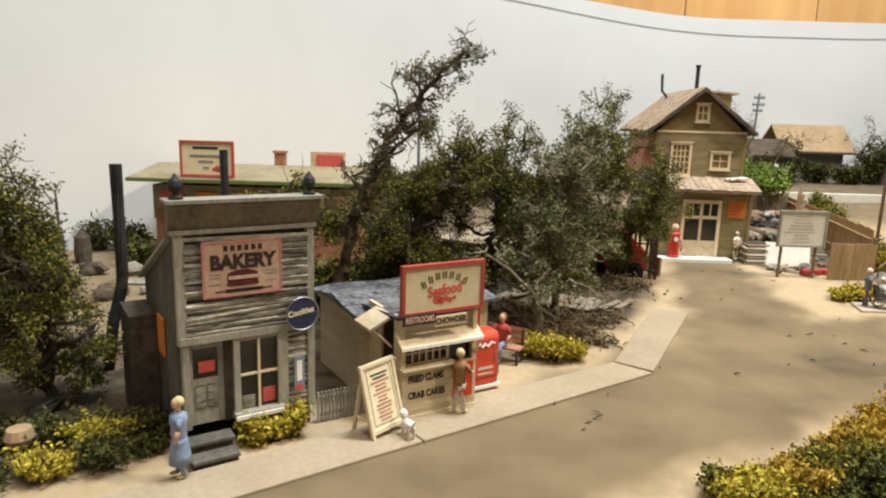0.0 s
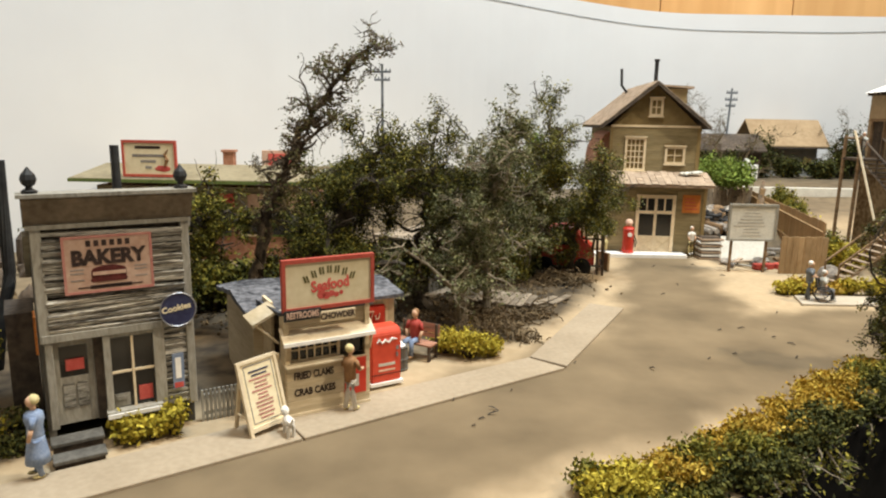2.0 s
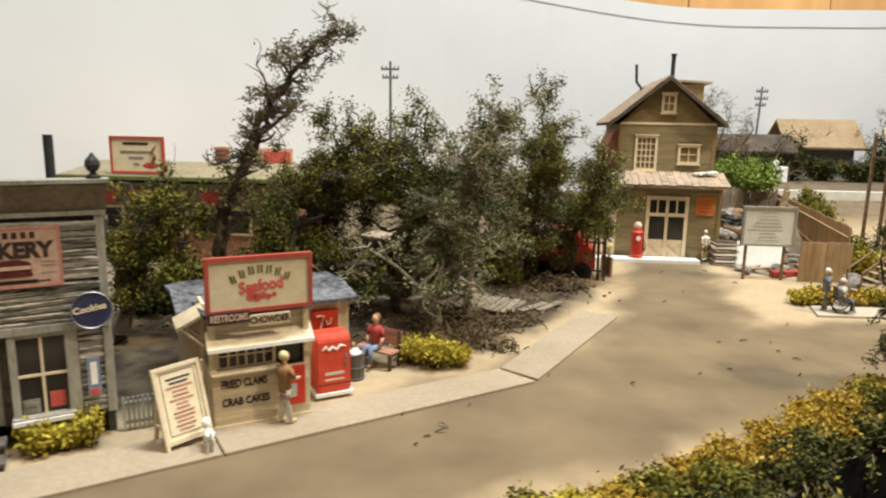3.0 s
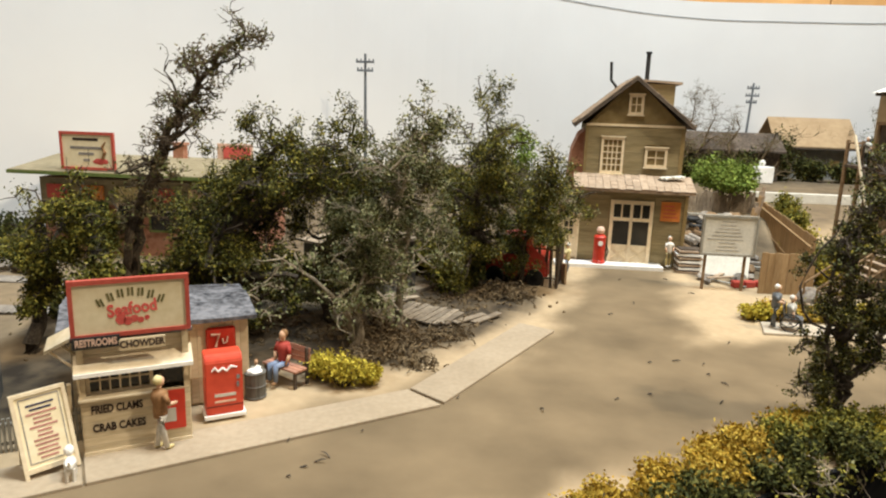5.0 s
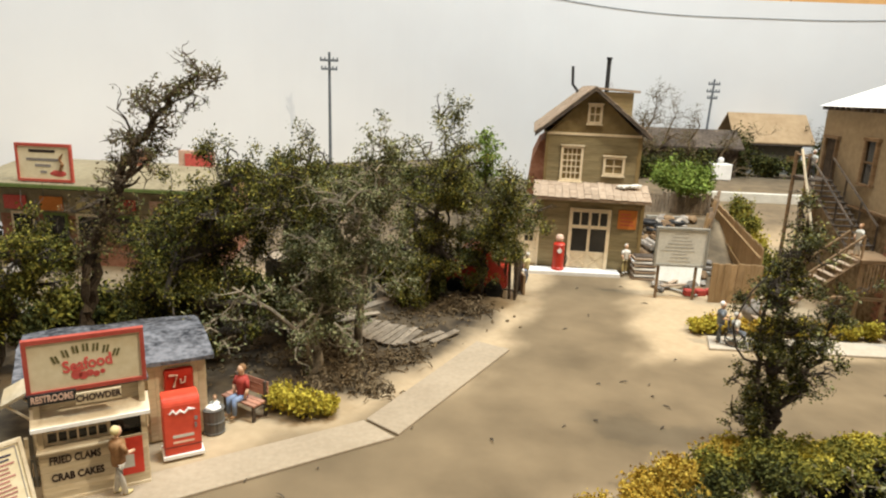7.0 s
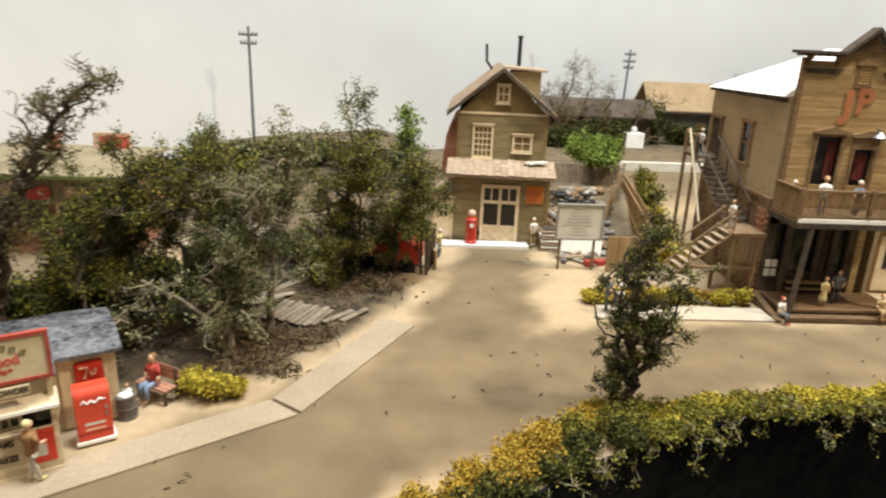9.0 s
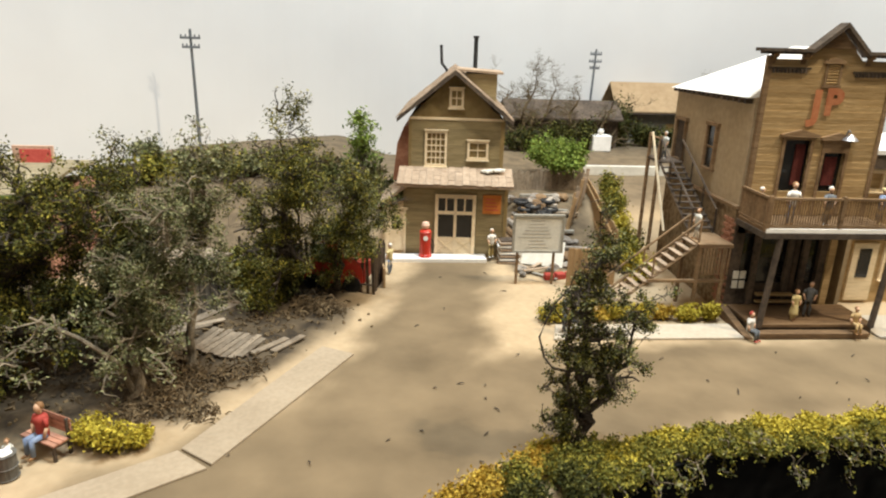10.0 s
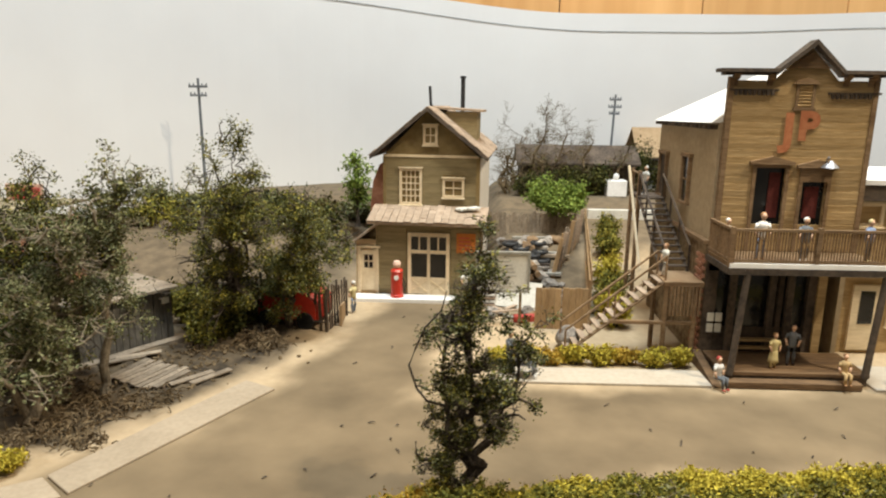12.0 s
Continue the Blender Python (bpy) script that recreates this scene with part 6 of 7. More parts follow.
figurine((1.12, 15.3, 0.0), 10, "small child figurine beside the bench", M_PAPER, M_BLUE, M_HAIR, height=0.85)


def wheelchair():
    w = thing("wheelchair", (14.95, 21.75, 0.06), 70, "black wheelchair on the card sidewalk", "wheelchair")
    for s in (-1, 1):
        bm = bmesh.new()
        tube(bm, [(0.3 * s, 0.32 * math.cos(a * 0.3927), 0.33 + 0.32 * math.sin(a * 0.3927)) for a in range(17)], 0.025, 5)
        wh = part("wheel", bm, M_BLACK, w)
        bm = bmesh.new()
        for a in range(6):
            c, d = math.cos(a * 0.5236), math.sin(a * 0.5236)
            tube(bm, [(0.3 * s, 0.31 * c, 0.33 + 0.31 * d), (0.3 * s, -0.31 * c, 0.33 - 0.31 * d)], 0.008, 4)
            part("spoke", bm, M_STEEL, wh)
            bm = bmesh.new()
        tube(bm, [(0.26 * s, 0.3, 1.0), (0.26 * s, 0.2, 0.5), (0.26 * s, -0.35, 0.5), (0.26 * s, -0.45, 0.1)], 0.02, 5)
        part("frame", bm, M_STEEL, w)
    part("seat", boxes(((-0.25, -0.3, 0.48), (0.25, 0.2, 0.54))), M_BLACK, w)
    part("backrest", boxes(((-0.25, 0.2, 0.54), (0.25, 0.26, 0.98))), M_BLACK, w)
    w.scale = (0.82, 0.82, 0.82)


wheelchair()
figurine((14.95, 21.75, 0.1), 70, "grey figurine sitting in the wheelchair", M_PAPER, M_GREYCLOTH, M_WHITEFIG, sit=True, height=1.55)
figurine((14.55, 21.9, 0.06), 70, "grey figurine pushing the wheelchair", M_GREYCLOTH, M_GREYCLOTH, M_WHITEFIG, arms=1, height=1.6)


def dog():
    bm = bmesh.new()
    blob(bm, (0, 0, 0.25), (0.2, 0.1, 0.11), 1, 0.2, 2)
    blob(bm, (-0.17, -0.02, 0.4), (0.09, 0.08, 0.09), 2, 0.2, 2)
    for x in (-0.12, 0.13):
        for y in (-0.05, 0.05):
            tube(bm, [(x, y, 0.22), (x, y, 0)], 0.03, 6)
    tube(bm, [(0.18, 0, 0.3), (0.28, 0, 0.42)], [0.03, 0.01], 5)
    solo("dog_figurine", bm, M_WHITEFIG, "small white dog figurine on the sidewalk", "figurine", (-0.55, 11.45, 0.05), -60)


dog()


def a_frame():
    a = thing("menu_board", (-0.76, 12.12, 0.05), 30.8, "folding cream menu board on the sidewalk", "signboard")
    spot = Matrix.Translation((-0.5, -0.12, 0)) @ Matrix.Rotation(radians(14), 4, "Z")
    tilt = spot @ Matrix.Translation((0, -0.3, 0)) @ Matrix.Rotation(radians(-13), 4, "X") @ Matrix.Rotation(radians(-4), 4, "Y")
    bm = bmesh.new()
    box(bm, (-0.36, -0.025, 0.12), (0.36, 0.015, 1.38), 0, tilt)
    f = part("board", bm, M_SIGNCREAM, a)
    bm = bmesh.new()
    for lo, hi in (((-0.4, -0.05, 0.0), (-0.34, 0.03, 1.42)), ((0.34, -0.05, 0.0), (0.4, 0.03, 1.42)), ((-0.34, -0.05, 1.36), (0.34, 0.03, 1.42)), ((-0.34, -0.05, 0.1), (0.34, 0.03, 0.18))):
        box(bm, lo, hi, 0, tilt)
    part("frame", bm, M_CREAM, a)
    bm = bmesh.new()
    for lo, hi in (((-0.29, -0.032, 0.24), (-0.275, -0.028, 1.32)), ((0.275, -0.032, 0.24), (0.29, -0.028, 1.32)), ((-0.275, -0.032, 1.3), (0.275, -0.028, 1.32)), ((-0.275, -0.032, 0.24), (0.275, -0.028, 0.255))):
        box(bm, lo, hi, 0, tilt)
    part("border", bm, M_GREYINK, f, "thin printed border")
    rng = random.Random(3)
    for k in range(13):
        bm = bmesh.new()
        half = rng.uniform(0.1, 0.22)
        box(bm, (-half, -0.033, 0.3 + 0.073 * k), (half, -0.028, 0.33 + 0.073 * k), 0, tilt)
        part("print_bar", bm, M_FADEDRED if k < 11 else M_NAVY, f)
    back = spot @ Matrix.Translation((0, 0.3, 0)) @ Matrix.Rotation(radians(12), 4, "X")
    bm = bmesh.new()
    for s in (-1, 1):
        box(bm, (0.37 * s - 0.03, -0.03, 0), (0.37 * s + 0.03, 0.03, 1.38), 0, back)
    part("back_leg", bm, M_CREAM, a)
    bm = bmesh.new()
    tube(bm, [spot @ Vector((-0.38, -0.24, 0.3)), spot @ Vector((-0.38, 0.24, 0.3))], 0.02, 5)
    part("stay", bm, M_CREAM, a)


a_frame()


def picket(name, a, b, height, step, mat, label, wide=0.06, base=(0, 0), rails=2, ragged=0.0, seed=1, end=None):
    """A fence of single pickets on rails from a to b."""
    rng = random.Random(seed)
    a, b = Vector(a), Vector(b)
    d = b - a
    ang = math.degrees(math.atan2(d.y, d.x))
    f = thing(name, (a.x, a.y, 0), ang, label, "fence", kind="")
    n = max(2, int(d.length / step))
    for k in range(n + 1):
        x = d.length * k / n
        z = base[0] + (base[1] - base[0]) * k / n
        tall = height + ((end or height) - height) * k / n
        piece("picket", mat, f, (x - wide / 2, -0.02, z - 0.05), (x + wide / 2, 0.02, z + tall * (1 + rng.uniform(-ragged, ragged))), (0, rng.gauss(0, 25 * ragged), 0))
    for r in range(rails):
        q = 0.2 + 0.6 * r / max(1, rails - 1)
        bm = bmesh.new()
        tube(bm, [(0, 0.05, base[0] + height * q), (d.length, 0.05, base[1] + (end or height) * q)], 0.035, 4)
        part("rail", bm, mat, f)
    return f


picket("picket_fence", (-2.35, 12.05), (-1.2, 12.75), 0.62, 0.075, M_GREYTRIM, "low grey picket fence between bakery and stand", 0.045)
picket("board_fence", (17.8, 27.0), (19.65, 39.3), 2.05, 0.17, M_FENCE, "tall brown board fence running up the yard", 0.165, (-0.05, 1.4), ragged=0.02, end=0.95)
picket("board_fence", (13.9, 36.3), (19.0, 36.6), 1.3, 0.17, M_OLDPLANK, "ragged low board fence behind the yard", 0.15, (1.2, 1.2), ragged=0.09, seed=6)
picket("picket_fence", (8.35, 25.3), (3.4, 26.6), 1.75, 0.2, M_DARKWOOD, "dark picket fence under the oak", 0.1, ragged=0.12, seed=4)
picket("picket_fence", (8.4, 25.35), (8.75, 27.2), 1.5, 0.22, M_DARKWOOD, "dark picket fence beside the store lane", 0.1, ragged=0.1, seed=5)


def gate_panel(x0, x1, y, label):
    g = thing("fence_panel", (0, 0, 0), 0, label, "fence panel", group="fence panels")
    n = 4
    for k in range(n):
        a = x0 + (x1 - x0) * k / n
        piece("board", M_FENCE, g, (a, y, -0.02), (a + (x1 - x0) / n - 0.01, y + 0.06, 1.5 - 0.02 * (k % 2)))
    part("rail", boxes(((x0, y + 0.06, 0.4), (x1, y + 0.11, 0.5)), ((x0, y + 0.06, 1.1), (x1, y + 0.11, 1.2))), M_FENCE, g)


gate_panel(15.7, 16.62, 26.2, "tan plank fence panel standing by the yard")
gate_panel(16.66, 17.6, 26.25, "tan plank fence panel beside its twin")


def notice_board():
    b = thing("notice_board", (0, 0, 0), 0, "weathered notice board on two posts", "notice board")
    for x in (13.78, 15.18):
        piece("post", M_BROWNWOOD, b, (x - 0.045, 26.4, -0.1), (x + 0.045, 26.48, 1.5))
    f = part("panel", boxes(((13.6, 26.32, 1.34), (15.42, 26.4, 2.7))), M_PAPER, b, "grey paper notices")
    part("frame", boxes(((13.54, 26.28, 2.68), (15.48, 26.44, 2.76)), ((13.54, 26.28, 1.28), (15.48, 26.42, 1.36)), ((13.54, 26.28, 1.36), (13.62, 26.42, 2.68)), ((15.4, 26.28, 1.36), (15.48, 26.42, 2.68))), M_GREYTRIM, b)
    rng = random.Random(8)
    for k in range(9):
        w = rng.uniform(0.3, 0.75)
        part("print_bar", boxes(((14.5 - w, 26.312, 1.48 + 0.13 * k), (14.5 + w * rng.uniform(0.6, 1), 26.32, 1.515 + 0.13 * k))), M_FAINTINK, f)


notice_board()


def lumber():
    s = thing("lumber_stack", (13.95, 29.0, 0.0), 0, "pale stacked boards beside the store", "lumber")
    rng = random.Random(9)
    for k in range(7):
        piece("board", M_WHITEROOF if k % 2 else M_SHINGLE, s, (-0.48 + rng.uniform(-0.05, 0.05), -0.3, 0.14 * k), (0.48 + rng.uniform(-0.05, 0.05), 0.5, 0.14 * k + 0.08), (0, 0, rng.uniform(-5, 5)))
        piece("spacer", M_DARKWOOD, s, (-0.4, -0.2, 0.14 * k + 0.08), (0.4, 0.4, 0.14 * k + 0.14))


lumber()


def junk():
    """Heaps in the yard: logs, black rubber scraps, boards and stones."""
    rng = random.Random(17)
    for k in range(22):
        bm = bmesh.new()
        row, col = (0, k) if k < 9 else (1, k - 9) if k < 16 else (2, k - 16)
        x, y = 14.35 + 0.28 * col + 0.14 * row, 31.6 + rng.uniform(-0.15, 0.15)
        z = ground_z(x, y) + 0.25 * row
        tube(bm, [(-0.7, 0, 0.12), (0, 0.03, 0.13), (0.7, 0, 0.12)], [0.13, 0.14, 0.12], 8)
        solo("log", bm, M_STONE if k % 3 else M_BROWNWOOD, "weathered log stacked in the yard", "log", (x, y, z), 90 + rng.uniform(-9, 9), "yard logs")
    for k in range(9):
        bm = bmesh.new()
        tube(bm, [(0.28 * math.cos(a * 0.5236), 0.28 * math.sin(a * 0.5236), 0.09) for a in range(13)], 0.09, 7)
        x, y = rng.uniform(14.4, 16.2), rng.uniform(30.2, 30.8)
        solo("tyre", bm, M_BLACK, "old black tyre heaped in the yard", "tyre", (x, y, ground_z(x, y) + 0.1 * (k % 3)), 0, "yard tyres")
    for k in range(10):
        x, y = rng.uniform(14.2, 17.0), rng.uniform(27.2, 30.0)
        bm = bmesh.new()
        box(bm, (-0.7, -0.08, 0), (0.7, 0.08, 0.05), 0.01)
        solo("plank", bm, (M_TANBOARD, M_GREYTRIM, M_SHINGLE)[k % 3], "loose plank lying in the yard", "plank", (x, y, ground_z(x, y) + 0.06 * k % 0.3), rng.uniform(0, 180), "loose planks")
    for k in range(12):
        # pale boards stood up against the fence
        x, y = 17.0 + 0.13 * k, 31.6 + 0.25 * k
        bm = bmesh.new()
        box(bm, (-0.09, -0.03, 0), (0.09, 0.03, rng.uniform(1.3, 1.9)), 0.01, Matrix.Rotation(radians(rng.uniform(4, 12)), 4, "Y"))
        solo("plank", bm, (M_FENCE, M_OLDPLANK, M_SHINGLE)[k % 3], "pale plank stood against the yard fence", "plank", (x, y, ground_z(x, y) - 0.02), rng.uniform(-20, 20), "standing planks")
    for k in range(14):
        # long timbers laid across the yard
        x, y = rng.uniform(15.0, 16.8), 29.5 + 0.42 * k
        bm = bmesh.new()
        box(bm, (-1.1, -0.09, 0), (1.1, 0.09, 0.14), 0.015)
        solo("timber", bm, (M_OLDPLANK, M_GREYTRIM, M_STONE, M_DARKWOOD)[k % 4], "long weathered timber lying in the yard", "timber", (x, y, ground_z(x, y) + rng.uniform(0, 0.12)), rng.uniform(-25, 25), "yard timbers")
    for k in range(12):
        bm = bmesh.new()
        tube(bm, [(0.3 * math.cos(a * 0.5236), 0.3 * math.sin(a * 0.5236), 0.1) for a in range(13)], 0.1, 7)
        x, y = 15.3 + 0.42 * (k % 4) + rng.uniform(-0.1, 0.1), 32.6 + 0.5 * (k // 4)
        solo("tyre", bm, M_BLACK, "old black tyre heaped in the yard", "tyre", (x, y, ground_z(x, y) + 0.12 * (k % 3)), 0, "yard tyres")
    for k in range(64):
        x, y = rng.uniform(14.2, 17.6), rng.uniform(26.8, 35.0)
        bm = bmesh.new()
        r = rng.uniform(0.12, 0.4)
        blob(bm, (0, 0, r * 0.5), (r, r * 0.8, r * 0.6), k, 0.5, 2)
        solo("stone", bm, M_STONE if k % 4 else M_BROWNWOOD, "rough stone in the yard", "stone", (x, y, ground_z(x, y)), rng.uniform(0, 360), "yard stones")
    for k in range(3):
        bm = bmesh.new()
        box(bm, (-0.2, -0.16, 0.0), (0.2, 0.16, 0.24), 0.03)
        solo("crate", bm, M_REDCLOTH, "small red crate by the fence panels", "crate", (15.2 + 0.45 * k, 26.9 + 0.1 * k, 0), 12 * k, "red crates")
    bm = bmesh.new()
    box(bm, (-0.9, -0.05, 0), (0.9, 0.05, 1.1), 0.01, Matrix.Rotation(radians(-30), 4, "X"))
    solo("sheet", bm, M_PAPER, "grey sheet leaning in the yard", "sheet", (15.2, 28.5, 0.0), -20)
    bm = bmesh.new()
    blob(bm, (0, 0, 0.35), (0.4, 0.4, 0.42), 5, 0.08, 3)
    solo("boulder", bm, M_STONE, "round grey boulder at the foot of the stairs", "stone", (16.6, 24.3, 0), 0)


junk()

# low white wall, tank and second pole behind the yard
solo("garden_wall", boxes(((19.8, 39.4, 1.2), (26.5, 39.7, 2.3)), bevel=0.03), M_PAPER, "low pale wall behind the yard", "wall")


def tank():
    t = thing("water_tank", (22.5, 45.2, 1.4), 0, "small white tank hut with round cap", "tank")
    part("body", boxes(((-0.6, -0.5, 0.9), (0.6, 0.5, 1.9)), bevel=0.03), M_WHITE, t)
    part("stand", boxes(((-0.5, -0.4, 0.0), (0.5, 0.4, 0.9))), M_GREYWALL, t)
    bm = bmesh.new()
    blob(bm, (0, 0, 2.1), (0.2, 0.2, 0.22), 1, 0.02, 2)
    part("cap", bm, M_WHITE, t)


tank()


def pole(x, y, z0, z1, lean, arms, label):
    p = thing("utility_pole", (x, y, z0), 0, label, "utility pole", group="utility poles")
    h = z1 - z0
    bm = bmesh.new()
    tube(bm, [(0, 0, -0.2), (lean, 0, h)], [0.1, 0.07], 8)
    part("mast", bm, M_GREYCLOTH, p)
    for k, (dz, half) in enumerate(arms):
        piece("cross_arm", M_GREYCLOTH, p, (lean * (h - dz) / h - half, -0.12, h - dz - 0.06), (lean * (h - dz) / h + half, -0.02, h - dz + 0.06))
        for j in (-0.9, -0.45, 0.45, 0.9):
            bm = bmesh.new()
            lathe(bm, [(0.03, 0), (0.05, 0.06), (0.02, 0.12)], 6, (lean * (h - dz) / h + half * j, -0.07, h - dz + 0.06))
            part("insulator", bm, M_GREYCLOTH, p)


pole(-1.63, 40.3, 1.6, 9.05, -0.06, ((0.45, 0.52), (0.92, 0.46)), "tall grey utility pole with two cross arms")
pole(23.05, 50.6, 0.8, 8.6, 0.25, ((0.35, 0.4), (0.85, 0.45), (1.3, 0.35)), "grey utility pole with three cross arms")


def far_house():
    h = thing("far_house", (0, 0, 0), 0, "plain grey house with tan card roof behind the yard", "house", group="far houses")
    part("wall", boxes(((25.3, 49.6, 0.6), (29.6, 52.2, 4.5))), M_GREYWALL, h)
    bm = bmesh.new()
    prism(bm, [(49.0, 4.4), (49.0, 4.5), (51.0, 6.4), (52.6, 5.0), (52.6, 4.9), (51.0, 6.25)], 5.5, "x", 24.65)
    part("roof", bm, M_CARDBOARD, h, "tan card roof")
    part("eaves_board", boxes(((24.65, 49.0, 4.3), (30.15, 49.1, 4.42))), M_DARKWOOD, h)
    part("window", boxes(((28.6, 49.54, 3.0), (29.2, 49.59, 3.6))), M_TANBOARD, h)
    b = thing("far_barn", (0, 0, 0), 0, "long dark barn before the sky board", "house", group="far houses")
    part("wall", boxes(((16.6, 46.4, 0.8), (24.0, 48.8, 4.15))), M_DARKWOOD, b)
    bm = bmesh.new()
    prism(bm, [(46.0, 4.1), (46.0, 4.22), (47.6, 5.3), (49.2, 4.22), (49.2, 4.1), (47.6, 5.18)], 7.9, "x", 16.3)
    part("roof", bm, M_DARKWOOD, b)
    s = thing("far_shed", (0, 0, 0), 0, "low dark shed before the sky board", "house", group="far houses")
    part("wall", boxes(((31.0, 47.0, 0.6), (36.0, 49.5, 4.0))), M_DARKWOOD, s)
    part("roof", boxes(((30.7, 46.6, 4.0), (36.3, 49.8, 4.15))), M_BLACK, s)


far_house()


def red_shed():
    s = thing("red_car", (6.9, 26.3, 0.0), -10, "old red car body half hidden behind the picket fence", "car")
    bm = bmesh.new()
    prism(bm, [(-1.0, 0.3), (-1.0, 0.9), (-0.7, 1.05), (-0.45, 1.75), (0.55, 1.8), (0.85, 1.2), (1.2, 1.1), (1.3, 0.9), (1.3, 0.3)], 1.5, "y", -0.75)
    bmesh.ops.bevel(bm, geom=list(bm.edges), offset=0.07, segments=2, affect="EDGES")
    part("body", bm, M_RED, s)
    part("window", boxes(((-0.45, -0.765, 1.12), (0.5, -0.75, 1.6))), M_GLASS, s)
    for x in (-0.6, 0.85):
        for y in (-0.72, 0.72):
            bm = bmesh.new()
            lathe(bm, [(0.2, -0.09), (0.32, -0.09), (0.32, 0.09), (0.2, 0.09)], 14)
            bm.transform(Matrix.Translation((x, y, 0.32)) @ Matrix.Rotation(radians(90), 4, "X"))
            part("wheel", bm, M_BLACK, s)
    bm = bmesh.new()
    prism(bm, [(0, 0), (1.5, 0), (1.5, 0.55), (0, 0.75)], 0.08, "x", 0)
    solo("board", bm, M_CARDBOARD, "orange-brown board leaning by the lane", "board", (8.72, 25.9, 0.0), 4)


red_shed()


def grove_shed():
    """A low grey board shed half hidden by the lichen-hung oak."""
    d = thing("shed", (1.7, 21.7, 0), 56, "low grey board shed under the oaks", "shed")
    part("frame", boxes(((0.02, 0.03, -0.1), (3.1, 0.12, 1.75)), ((0.02, 0.12, -0.1), (0.12, 2.2, 1.7)), ((3.0, 0.12, -0.1), (3.1, 2.2, 1.7)), ((0.12, 2.1, -0.1), (3.0, 2.2, 1.7))), M_GREYDARK, d)
    rng = random.Random(12)
    for k in range(14):
        piece("board", M_GREYDARK, d, (0.02 + 0.22 * k, -0.01 - 0.012 * (k % 2), -0.05), (0.22 + 0.22 * k, 0.03, 1.72 + rng.uniform(-0.05, 0.03)), (0, rng.gauss(0, 0.6), 0))
    part("roof", boxes(((-0.15, -0.25, 1.78), (3.25, 2.35, 1.86))), M_OLDPLANK, d, "pale weathered roof boards")
    part("walkway", boxes(((-0.6, -0.55, 0.0), (3.3, -0.2, 0.16))), M_OLDPLANK, d, "long plank walkway at its foot")
    part("notice", boxes(((2.72, -0.04, 1.3), (2.98, -0.024, 1.5))), M_WHITE, d, "small white notice")


grove_shed()


